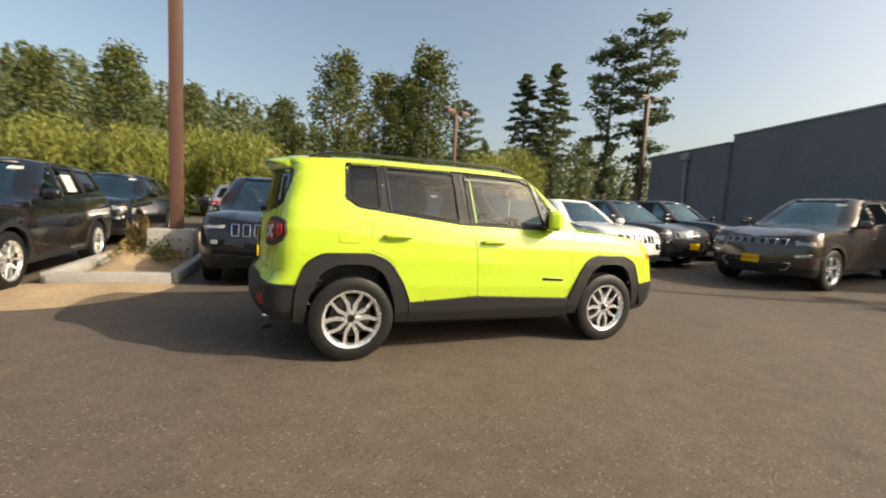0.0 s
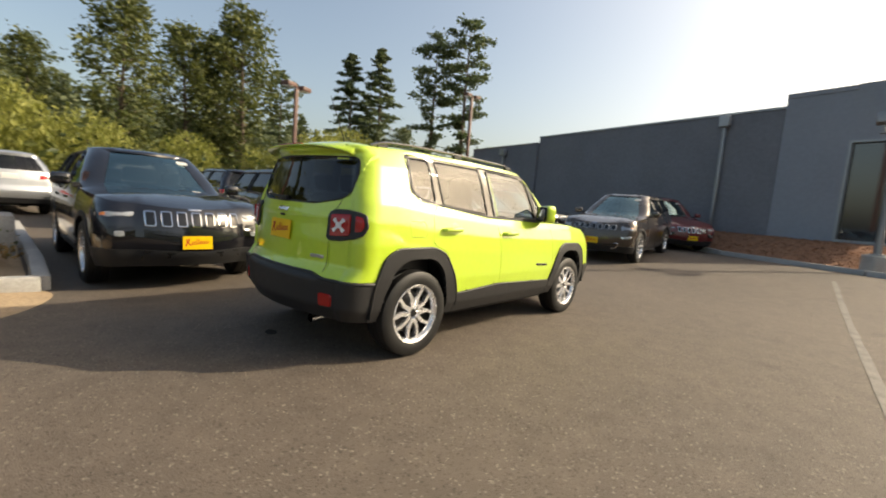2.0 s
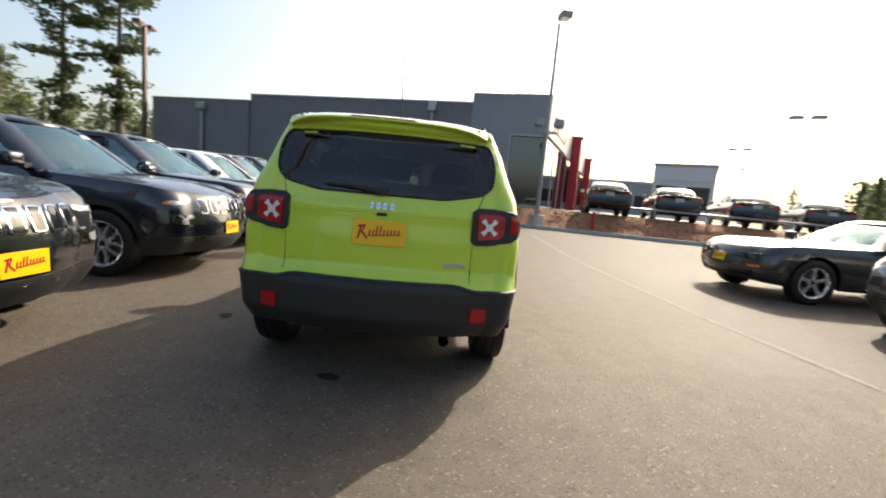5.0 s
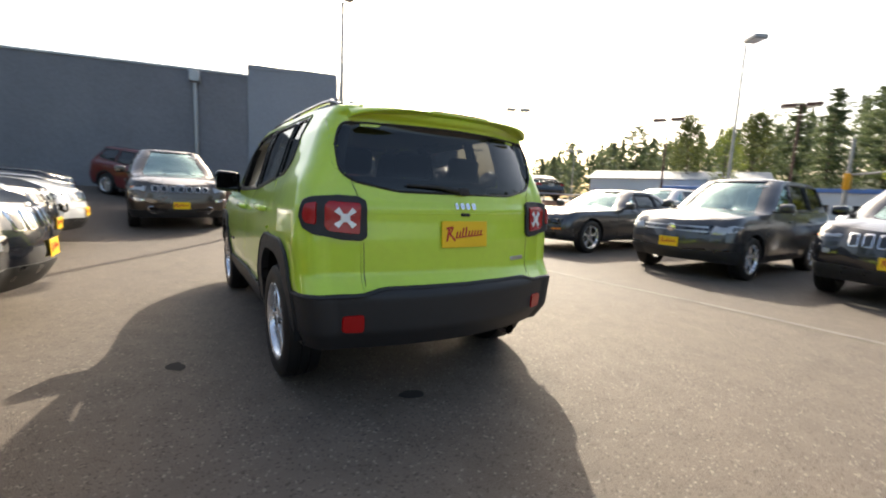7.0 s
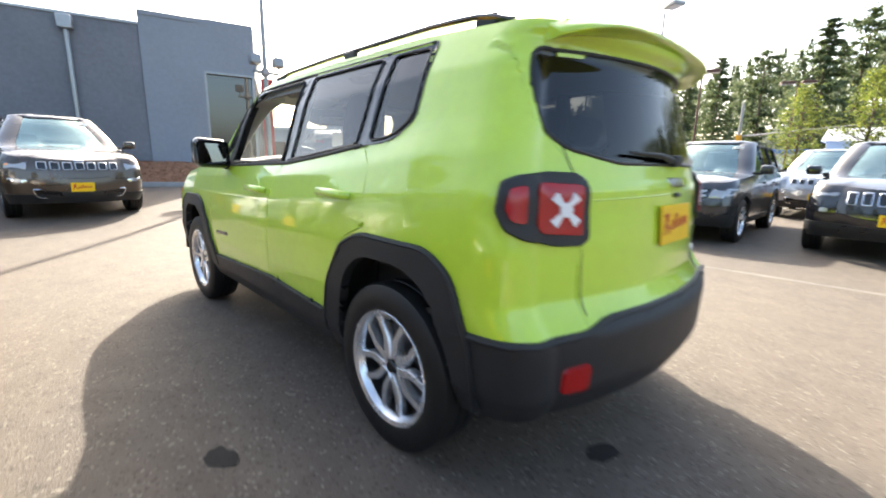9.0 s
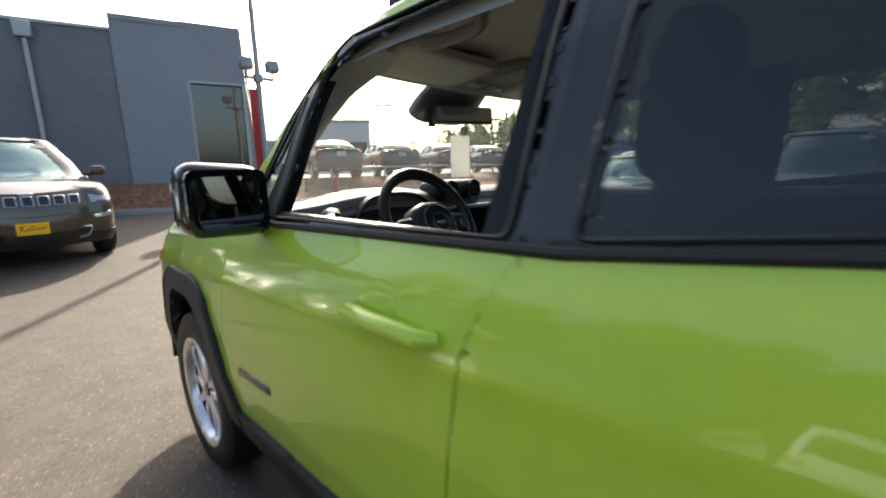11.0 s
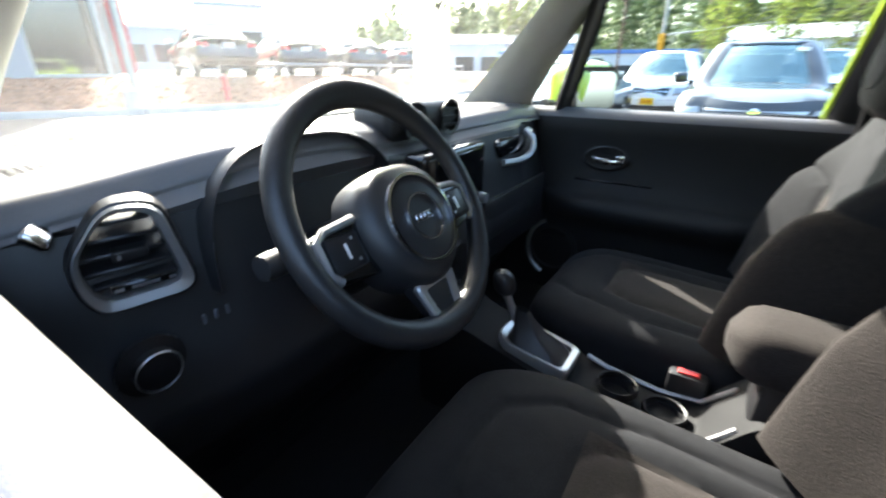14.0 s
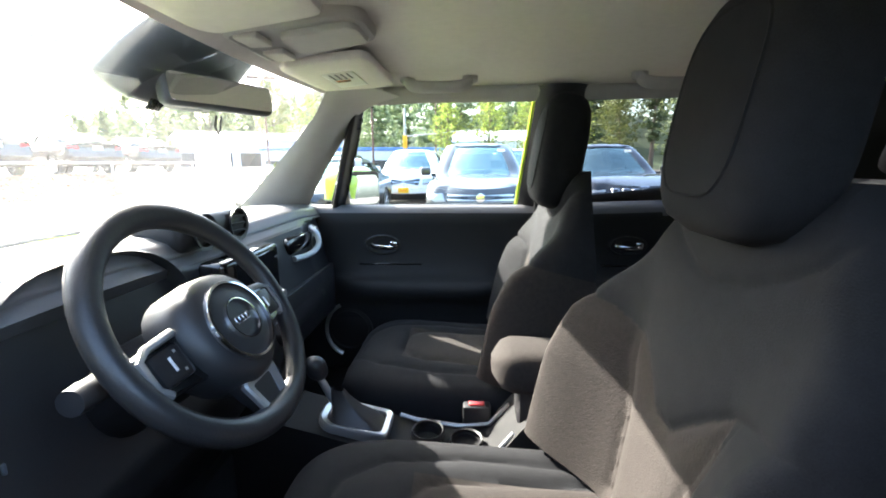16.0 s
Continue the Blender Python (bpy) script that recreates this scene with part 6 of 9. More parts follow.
def front_seat(yc, side, dx=0.0, dz=0.0, reach=0.57, lift=0.0):
    st = thing("seat")
    st.parent = hero
    st.location = (dx, 0, 0)
    st["label"] = "black cloth front seat with brown-black mesh panels"

    def cushion(t, a):
        x = -0.32 + reach * t
        e = math.sqrt(max(0.0, 1 - max(0, (t - 0.74) / 0.26) ** 2.4)) * math.sqrt(max(0.02, 1 - max(0, (0.08 - t) / 0.09) ** 2))
        hw, hh = 0.258 * (0.50 + 0.50 * math.sqrt(max(0.0, 1 - max(0.0, (t - 0.62) / 0.40) ** 2.2))), 0.105 * (0.25 + 0.75 * e)
        y, zz = hw * se(math.cos(a), 0.62), hh * se(math.sin(a), 0.62)
        top = max(0, math.sin(a))
        zz += top * (0.040 * (abs(y) / 0.258) ** 3 * (1 - 0.6 * t) - 0.010)
        if math.sin(a) > 0.05:
            g = seam_gap((y, x + 0.32), CUSH_SEAMS)
            zz += 0.007 * (1 - math.exp(-(g / 0.022) ** 2)) - 0.006 * math.exp(-(g / 0.0075) ** 2)
        return Vector((x, yc + y, 0.628 + dz + 0.04 * t + zz))
    bm = ring_loft(cushion, [i / 90 for i in range(91)], 170)
    for f in bm.faces:
        c = f.calc_center_median()
        f.material_index = 0 if abs(c.y - yc) > 0.115 or c.x > 0.08 else 1
    part("cushion", bm, [CLOTH, CLOTH_MESH], st)
    base, up = Vector((-0.325, yc, 0.70)), Vector((-0.225, 0, 0.974)).normalized()
    fw = Vector((up.z, 0, -up.x))

    def reach_of(y, s):
        """How far the padded front stands out at a place of the backrest."""
        inner = lerp_table(s, [(0.0, 0.105), (0.17, 0.118), (0.27, 0.128), (0.38, 0.155), (0.46, 0.20)])
        pad = smooth(inner - 0.03, inner + 0.145, abs(y)) * (0.62 if y * side > 0 else 1.0)
        d = 0.055 + 0.012 * math.sin(math.pi * s / 0.6) + pad * lerp_table(s, [(0.0, 0.125), (0.20, 0.130), (0.30, 0.112), (0.38, 0.062), (0.46, 0.018), (0.60, 0.0)])
        g = seam_gap((y, s), BACK_SEAMS)
        return d + 0.006 * (1 - math.exp(-(g / 0.024) ** 2)) - 0.006 * math.exp(-(g / 0.0070) ** 2)

    def half_width(s):
        t = s / 0.60
        return (0.284 - 0.012 * t - 0.085 * smooth(0.52, 0.97, t)) * (1 - 0.35 * max(0.0, (t - 0.80) / 0.20) ** 2.5)

    def rear_of(s):
        return -0.045 + 0.055 * smooth(0.25, 0.60, s)

    nu, nv = 124, 132
    bm = bmesh.new()
    rows = []
    for j in range(nv + 1):
        s = 0.60 * j / nv
        w = half_width(s)
        row = []
        for i in range(nu + 1):
            y = w * (2 * i / nu - 1)
            e = min(1.0, (w - abs(y)) / 0.050, (0.60 - s) / 0.080)
            d = rear_of(s) + (reach_of(y, s) - rear_of(s)) * math.sqrt(max(0.0, 1 - (1 - e) ** 2))
            row.append(bm.verts.new(base + up * s + fw * d + Vector((0, y, 0))))
        rows.append(row)
    grid_faces(bm, rows)
    rows = [[bm.verts.new(base + up * s + fw * (rear_of(s) - 0.025 * (1 - (2 * i / 12 - 1) ** 4) * (1 - (s / 0.60) ** 6)) + Vector((0, half_width(s) * (2 * i / 12 - 1), 0))) for i in range(13)] for s in (0.0, 0.15, 0.25, 0.32, 0.38, 0.44, 0.48, 0.52, 0.55, 0.57, 0.585, 0.60)]
    grid_faces(bm, rows)
    bmesh.ops.recalc_face_normals(bm, faces=bm.faces)
    for f in bm.faces:
        c = f.calc_center_median()
        s, y = (c - base).dot(up), abs(c.y - yc)
        low = s < lerp_table(y, [(0.0, 0.222), (0.028, 0.226), (0.090, 0.285), (0.128, 0.312), (0.190, 0.330), (0.262, 0.338)])
        f.material_index = 1 if low and (y < 0.13 or (c.y - yc) * side < 0) and (c - base).dot(fw) > 0 else 0
    part("backrest", bm, [CLOTH, CLOTH_MESH], st)
    hb = base + up * (0.505 + 1.5 * min(0.0, dz) * (side < 0)) + fw * 0.078

    def head(t, a):
        s = 0.325 * t
        e = (1 - abs(2 * t - 1) ** 3.2) ** 0.42
        hw, hh = (0.135 - 0.022 * t) * (0.35 + 0.65 * e), 0.068 * (0.25 + 0.75 * e)
        y, d = hw * se(math.cos(a), 0.55), hh * se(math.sin(a), 0.6)
        return hb + up * s + fw * (d + 0.02 * t) + Vector((0, y, 0))
    part("headrest", ring_loft(head, [0.0005 + i / 22 * 0.999 for i in range(23)], 32), CLOTH, st)
    bm = bmesh.new()
    ring = []
    for i in range(40):
        q = 2 * math.pi * i / 40
        t, yy = 0.50 + 0.36 * se(math.sin(q), 0.5), 0.085 * se(math.cos(q), 0.5)
        ring.append(head(t, math.acos(max(-1, min(1, se(yy / (0.135 - 0.022 * t), 1 / 0.55))))))
    tube(bm, ring, 0.0025, 5, True)
    part("piping", bm, CLOTH, st)
    for k in (-0.06, 0.06):
        bm = bmesh.new()
        cyl(bm, 0.008, 0.008, hb + Vector((0, k, 0)) - up * 0.10 - fw * 0.085, hb + Vector((0, k, 0)) + up * 0.06 - fw * 0.06, 10)
        part("headrest_post", bm, CHROME, st)
    bm = bmesh.new()
    box(bm, -0.36, 0.16, yc - 0.22, yc + 0.22, 0.42, 0.62, 0.04, 2)
    part("seat_base", bm, HARD_BLACK, st)
    # belt buckle on the inner side
    by = yc - 0.275 * side
    bx = -dx
    bm = bmesh.new()
    box(bm, bx - 0.065, bx + 0.01, by - 0.018, by + 0.018, 0.52, 0.658 + lift, 0.008, 2)
    bk = part("belt_buckle", bm, HARD_BLACK, st)
    part("release_button", boxed(bx - 0.048, bx - 0.006, by - 0.009, by + 0.009, 0.6555 + lift, 0.6625 + lift, 0.002, 1), RED_BUTTON, bk, "red release button")


front_seat(DRV + 0.005, 1, 0.02, -0.022, 0.65)
front_seat(-0.36, -1, 0.12, -0.02, 0.57, 0.024)
# rear bench
bm = bmesh.new()
box(bm, -1.22, -0.66, -0.66, 0.66, 0.50, 0.76, 0.06, 3)
bench = thing("rear_bench")
bench.parent = hero
part("cushion", bm, CLOTH, bench)
part("backrest", boxed(-0.06, 0.08, -0.66, 0.66, 0.0, 0.56, 0.05, 3, m=Matrix.Translation((-1.20, 0, 0.70)) @ Matrix.Rotation(radians(-14), 4, "Y")), CLOTH, bench)
for y in (-0.42, 0.0, 0.42):
    part("headrest", boxed(-0.05, 0.05, y - 0.12, y + 0.12, 0.58, 0.74, 0.04, 3, m=Matrix.Translation((-1.20, 0, 0.70)) @ Matrix.Rotation(radians(-14), 4, "Y")), CLOTH, bench)
# centre console
con = thing("centre_console")
con.parent = hero
con.location = (0.0, 0.0, 0.038)
con["label"] = "black centre console with silver shifter frame"
bm = bmesh.new()
prof = [(0.56, 0.80), (0.46, 0.68), (0.36, 0.655), (0.16, 0.60), (-0.05, 0.575), (-0.14, 0.70), (-0.42, 0.70), (-0.42, 0.40), (0.56, 0.40)]
prism(bm, rounded(prof, 0.03, 3), -0.075, 0.075, Matrix(((1, 0, 0, 0), (0, 0, -1, 0), (0, 1, 0, 0), (0, 0, 0, 1))), 0.012)
bmesh.ops.recalc_face_normals(bm, faces=bm.faces)
part("console_body", bm, CONSOLE_BLACK, con)
m = Matrix.Translation((0.272, 0.0, 0.642)) @ Matrix.Rotation(radians(-11), 4, "Y")
bm = bmesh.new()
oc8 = rounded([(-0.085, -0.054), (0.065, -0.060), (0.092, -0.032), (0.092, 0.032), (0.065, 0.060), (-0.085, 0.054)], 0.02, 3)
rows = [[bm.verts.new(m @ Vector((p[0] * k, p[1] * k, h))) for p in oc8] for k, h in ((1.0, -0.02), (1.0, 0.008), (0.95, 0.013), (0.80, 0.010), (0.76, -0.01))]
grid_faces(bm, rows, True)
bmesh.ops.recalc_face_normals(bm, faces=bm.faces)
part("shifter_frame", bm, SATIN, con, "silver shifter frame")
bm = bmesh.new()
rows = [[bm.verts.new(m @ Vector((p[0] * k + dx, p[1] * k, h))) for p in oc8] for k, h, dx in ((0.78, 0.0, 0), (0.6, 0.018, 0.012), (0.42, 0.032, 0.030), (0.26, 0.055, 0.050), (0.17, 0.075, 0.062))]
grid_faces(bm, rows, True)
bmesh.ops.recalc_face_normals(bm, faces=bm.faces)
part("gaiter", bm, LEATHER, con)
bm = bmesh.new()
cyl(bm, 0.009, 0.009, (0.330, -0.002, 0.690), (0.368, -0.002, 0.765), 10)
part("lever", bm, SATIN, con)
bm = ring_loft(lambda t, a: Vector((0.364 + 0.012 * t + (0.021 + 0.006 * math.sin(math.pi * t)) * (1 - abs(2 * t - 1) ** 4) ** 0.5 * math.cos(a), -0.004 + (0.020 + 0.005 * math.sin(math.pi * t)) * (1 - abs(2 * t - 1) ** 4) ** 0.5 * math.sin(a), 0.748 + 0.062 * t)), [0.001 + i / 14 * 0.998 for i in range(15)], 18)
part("gear_knob", bm, LEATHER, con)
for x in (0.095, 0.0):
    bm = bmesh.new()
    lathe(bm, [(0.036, 0.012), (0.040, 0.014), (0.042, 0.0), (0.034, 0.0), (0.032, -0.03), (0.0, -0.03)], 24, Matrix.Translation((x, 0.0, 0.60 + (x - 0.05) * 0.23)))
    part("cup_holder", bm, HARD_BLACK, con)
bm = bmesh.new()
tube(bm, [(0.175, 0.067, 0.618), (0.13, 0.068, 0.604), (0.02, 0.068, 0.59), (-0.06, 0.066, 0.60), (-0.11, 0.06, 0.66)], 0.0055, 6)
tube(bm, [(0.175, -0.067, 0.618), (0.13, -0.068, 0.604), (0.02, -0.068, 0.59), (-0.06, -0.066, 0.60), (-0.11, -0.06, 0.66)], 0.0055, 6)
part("console_trim", bm, SATIN, con)
bm = ring_loft(lambda t, a: Vector((-0.42 + 0.36 * t, -0.0 + 0.075 * se(math.cos(a), 0.5) * (1 - max(0, (t - 0.85) / 0.16) ** 2) ** 0.5, 0.795 + 0.052 * se(math.sin(a), 0.6) * (1 - max(0, (t - 0.85) / 0.16) ** 2) ** 0.5 + 0.012 * t)), [i / 16 for i in range(17)], 24)
part("armrest", bm, CLOTH_MESH, con, "brown-black cloth armrest")
bm = bmesh.new()
box(bm, -0.40, -0.12, -0.05, 0.05, 0.55, 0.77, 0.015, 2)
part("armrest_post", bm, HARD_BLACK, con)
# floor and side walls of the cabin
bm = bmesh.new()
box(bm, -1.9, 0.75, -0.74, 0.74, 0.40, 0.44, 0.0, 1)
box(bm, 0.72, 0.90, -0.74, 0.74, 0.40, 1.06, 0.0, 1)
box(bm, -1.9, -1.35, -0.62, 0.62, 0.44, 0.78, 0.03, 1)
part("carpet", bm, CARPET, hero)
for sg in (-1, 1):
    bm = bmesh.new()
    box(bm, -1.62, -1.04, sg * 0.72 - 0.02, sg * 0.72 + 0.02, 0.44, 1.22, 0.01, 1)
    part("cargo_trim", bm, HARD_BLACK, hero)
    # belt pillar trim below the belt line
    bm = bmesh.new()
    box(bm, -0.335, -0.265, sg * 0.76 - 0.02, sg * 0.76 + 0.02, 0.45, 1.16, 0.01, 1)
    part("pillar_base", bm, HARD_BLACK, hero)
    bm = bmesh.new()
    box(bm, -0.30, -0.255, sg * 0.715 - 0.004, sg * 0.715 + 0.004, 0.55, 1.42, 0.002, 1)
    part("seat_belt", bm, CLOTH, hero)

# ---------------------------------------------------------------- the grey building
WALL_GREY = mat("grey_block_wall", (0.185, 0.19, 0.21), 0.85, var=0.14, scale=0.6, bump=0.3, bscale=30)
WALL_LIGHT = mat("pale_grey_wall", (0.26, 0.28, 0.315), 0.8, var=0.08, scale=0.6, bump=0.2, bscale=30)
COPING = mat("metal_coping", (0.35, 0.36, 0.37), 0.4, metal=0.5, var=0.1)
FACADE = mat("white_facade_panel", (0.72, 0.72, 0.72), 0.5, var=0.05, scale=1)
FRONT_GLASS = glass_mat("mirrored_storefront_glass", (0.20, 0.22, 0.23), 0.0, 0.38)
STORE_GLASS = mat("storefront_glass", (0.02, 0.022, 0.025), 0.04, spec=0.8, coat=1.0)
RED_STEEL = mat("red_painted_steel", (0.42, 0.02, 0.025), 0.4, var=0.1, scale=3)
POLE_BROWN = mat("brown_painted_pole", (0.11, 0.055, 0.042), 0.55, var=0.12, scale=4)
POLE_GREY = mat("galvanised_pole", (0.30, 0.30, 0.30), 0.45, metal=0.6, var=0.1, scale=5)

WA = Vector((15.15, -4.96, 0))
WD = (Vector((16.56, 0.42, 0)) - WA).normalized()
WN = Vector((-WD.y, WD.x, 0))          # towards the lot
if WN.x > 0:
    WN = -WN


def wall_m(along, out=0.0, z=0.0):
    """A pose on the building's long wall: x along it, y outwards, z up."""
    m = Matrix((( WD.x, WN.x, 0, 0), (WD.y, WN.y, 0, 0), (0, 0, 1, 0), (0, 0, 0, 1)))
    p = WA + WD * along + WN * out
    m.translation = (p.x, p.y, z)
    return m


building = thing("showroom_building", label="long grey block showroom with a glass front", category="building")
S2, S1, S0 = 3.62, 15.85, 22.3       # where the wall changes along its length


def wall_box(name, a, b, o0, o1, z0, z1, material, label="", bevel=0.0, parent=None):
    bm = bmesh.new()
    box(bm, a, b, o0, o1, z0, z1, bevel, 1)
    ob = part(name, bm, material, parent or building, label)
    ob.data.transform(wall_m(0))
    if ob.data.transform and Matrix(wall_m(0).to_3x3()).determinant() < 0:
        ob.data.flip_normals()
    return ob


# pale corner bay with its tall window, dark long bay, lower far bay
wall_box("wall", 1.75, S2, -0.35, 0.0, 0.3, 5.95, WALL_LIGHT)
wall_box("wall", 0.0, 1.75, -0.35, 0.0, 4.33, 6.13, WALL_LIGHT)
wall_box("wall", 0.0, 1.75, -0.35, 0.0, 0.3, 1.03, WALL_LIGHT)
wall_box("wall", S2, S1, -0.40, -0.05, 0.0, 5.62, WALL_GREY)
wall_box("wall", S1, S0, -0.25, 0.10, 0.0, 5.28, WALL_GREY)
wall_box("coping", 1.75, S2, -0.40, 0.03, 5.95, 6.10, WALL_LIGHT)
wall_box("coping", S2, S1, -0.45, 0.0, 5.62, 5.70, COPING)
wall_box("coping", S1, S0, -0.30, 0.15, 5.28, 5.34, COPING)
wall_box("storefront_window", 0.12, 1.68, -0.20, -0.16, 1.10, 4.26, STORE_GLASS, "tall dark storefront glass")
for a, b, z0, z1 in ((0.04, 0.12, 1.03, 4.33), (1.68, 1.75, 1.03, 4.33), (0.12, 1.68, 4.26, 4.33), (0.12, 1.68, 1.03, 1.10)):
    wall_box("window_frame", a, b, -0.24, 0.02, z0, z1, COPING)
# block courses: shallow joints as proud panels
for i in range(5):
    z0 = 0.05 + i * 1.1
    wall_box("wall_panel", S2 + 0.05, S1 - 0.05, -0.06, -0.043, z0 + 0.006, z0 + 1.094, WALL_GREY)
for a in (5.55,):
    wall_box("conductor_head", a - 0.20, a + 0.20, 0.0, 0.26, 5.14, 5.56, COPING, "pale grey rainwater head", 0.03)
    wall_box("downpipe", a - 0.06, a + 0.06, 0.02, 0.15, 0.8, 5.14, COPING, "pale grey rainwater pipe", 0.02)
wall_box("conductor_head", 18.5, 19.0, 0.15, 0.45, 4.7, 5.1, COPING, "", 0.03)
wall_box("downpipe", 18.67, 18.83, 0.16, 0.32, 0.8, 4.70, COPING, "", 0.02)
# the showroom front, at a right angle to the long wall
def front_box(name, a, b, o0, o1, z0, z1, material, label="", parent=None):
    """x: depth along the front, away from the lot; y: out of the front."""
    m = Matrix(((0.924, -0.383, 0, WA.x), (-0.383, -0.924, 0, WA.y), (0, 0, 1, 0), (0, 0, 0, 1)))
    bm = bmesh.new()
    box(bm, a, b, o0, o1, z0, z1)
    ob = part(name, bm, material, parent or building, label)
    ob.data.transform(m)
    if m.to_3x3().determinant() < 0:
        ob.data.flip_normals()
    return ob


front_box("facade_band", 0.0, 26.0, -0.4, 0.0, 4.33, 6.13, FACADE, "white fascia band")
for i in range(9):
    front_box("storefront_window", 0.15 + i * 2.9, 2.95 + i * 2.9, -0.15, -0.10, 1.05, 4.28, FRONT_GLASS)
    front_box("mullion", 2.95 + i * 2.9, 3.05 + i * 2.9, -0.14, -0.07, 1.0, 4.33, COPING)
front_box("sign_rail", 1.35, 6.3, 0.005, 0.05, 4.80, 4.84, COPING)
for i in range(8):
    front_box("sign_letter", 1.45 + i * 0.61, 1.83 + i * 0.61, 0.005, 0.05, 4.84, 5.50, COPING, "metal letter shape, unreadable")
front_box("roof", 0.05, 26.0, -22.0, -0.42, 5.2, 5.4, WALL_GREY)
front_box("wall", 25.6, 26.0, -22.0, -0.42, 0.3, 5.6, WALL_GREY)

# red portals in front of the showroom
for a in (9.7, 22.0):
    portal = thing("red_portal", label="red painted steel pillar and panel before the showroom", category="portal", group="red portals")
    front_box("post", a, a + 0.45, 0.03, 0.62, 0.9, 5.70, RED_STEEL, parent=portal)
    front_box("cap", a - 0.06, a + 0.51, 0.02, 0.70, 5.70, 5.86, RED_STEEL, parent=portal)
    front_box("panel", a + 0.46, a + 4.2, 0.03, 0.12, 1.5, 4.1, RED_STEEL, parent=portal)


def street_lamp(x, y, height, pole_mat, heads, r=0.06, pedestal=0.0, square=False, yaw=0.0, head=0.5, label="", group=""):
    z0 = ground_z(x, y)
    t = thing("street_lamp", pose(x, y, z0 - 0.02, 0, 0, yaw), label, "lamp post", group)
    if pedestal:
        bm = bmesh.new()
        lathe(bm, [(0.0, -0.1), (0.30, -0.1), (0.30, pedestal - 0.03), (0.27, pedestal), (0.0, pedestal)], 20)
        part("pedestal", bm, CONCRETE, t, "round concrete footing")
    bm = bmesh.new()
    if square:
        box(bm, -r, r, -r, r, pedestal, height, 0.012, 2)
    else:
        cyl(bm, r, r * 0.7, (0, 0, pedestal), (0, 0, height), 14)
    pole = part("pole", bm, pole_mat, t)
    bm = bmesh.new()
    box(bm, -0.16, 0.16, -0.16, 0.16, pedestal, pedestal + 0.03, 0.005, 1)
    part("base_plate", bm, pole_mat, t)
    for a in heads:
        ca, sa = math.cos(radians(a)), math.sin(radians(a))
        hd = boxed(0.22, 0.22 + head, -head * 0.42, head * 0.42, height - 0.02, height + 0.20, 0.04, 2, m=Matrix.Rotation(radians(a), 4, "Z"))
        h = part("lamp_head", hd, pole_mat, t)
        part("arm", cyled(0.035, 0.035, (0, 0, height + 0.08), (0.25 * ca, 0.25 * sa, height + 0.08), 10), pole_mat, t)
        lens = boxed(0.26, 0.18 + head, -head * 0.34, head * 0.34, height - 0.035, height - 0.018, 0.0, 2, m=Matrix.Rotation(radians(a), 4, "Z"))
        part("lens", lens, WHITE_LENS, h)
    return t


street_lamp(12.2, -4.17, 7.6, POLE_GREY, (190,), 0.085, 0.45, label="tall grey steel lot lamp on a concrete footing")
street_lamp(7.2, 17.4, 6.3, POLE_BROWN, (20, 200), 0.085, 0.0, True, head=0.6, label="brown square-poled lot lamp with two heads")
street_lamp(-3.63, 5.38, 9.5, POLE_BROWN, (0, 180), 0.105, 0.0, True, head=0.6, label="brown square-poled lot lamp on a concrete plinth")
street_lamp(6.8, -23.0, 9.1, POLE_GREY, (150,), 0.08, 0.5, head=0.8, label="tall grey steel lot lamp")
# pair of floodlights clamped to the tall lamp
br = thing("floodlight_bracket", label="pair of grey box floodlights clamped on the lamp pole", category="floodlight")
bm = bmesh.new()
box(bm, 12.14, 12.26, -4.62, -3.80, 3.93, 4.00, 0.01, 1)
box(bm, 12.09, 12.31, -4.28, -4.06, 3.86, 4.07, 0.02, 2)
part("crossarm", bm, POLE_GREY, br)
for y in (-3.86, -4.62):
    m = Matrix.Translation((12.2, y, 4.32)) @ Matrix.Rotation(radians(12), 4, "Y")
    bm = bmesh.new()
    box(bm, -0.15, 0.13, -0.17, 0.17, -0.15, 0.15, 0.04, 2, m=m)
    cyl(bm, 0.03, 0.03, (12.2, y, 3.98), (12.2, y, 4.2), 8)
    fl = part("floodlight", bm, POLE_GREY, br)
    part("floodlight_lens", boxed(0.125, 0.14, -0.14, 0.14, -0.12, 0.12, 0, 1, m=m), LAMP_GLASS, fl)

# ---------------------------------------------------------------- planter, plinth, bark bank, far lots


def blob_sheet(name, outline, height, material, label, cat, seed=0, lift=0.004, cells=26):
    """A low uneven mound inside an outline."""
    xs, ys = [p[0] for p in outline], [p[1] for p in outline]
    bm = bmesh.new()
    rows = []
    for j in range(cells + 1):
        y = min(ys) + (max(ys) - min(ys)) * j / cells
        row = []
        for i in range(cells + 1):
            x = min(xs) + (max(xs) - min(xs)) * i / cells
            d, q = nearest_on((x, y), outline)
            if not inside((x, y), outline):
                x, y2, z = q[0], q[1], 0.0
                row.append(bm.verts.new((x, y2, ground_z(x, y2) + lift)))
                continue
            z = height * smooth(0, 0.5, d) * (0.6 + 0.6 * noise.noise((x * 1.5 + seed, y * 1.5, 0)) + 0.25 * noise.noise((x * 6, y * 6, seed)))
            row.append(bm.verts.new((x, y, ground_z(x, y) + lift + max(0.0, z))))
        rows.append(row)
    grid_faces(bm, rows)
    bmesh.ops.remove_doubles(bm, verts=bm.verts, dist=0.0005)
    ob = part(name, bm, material, smooth=70)
    return tagged(ob, label, cat, kind="structure")


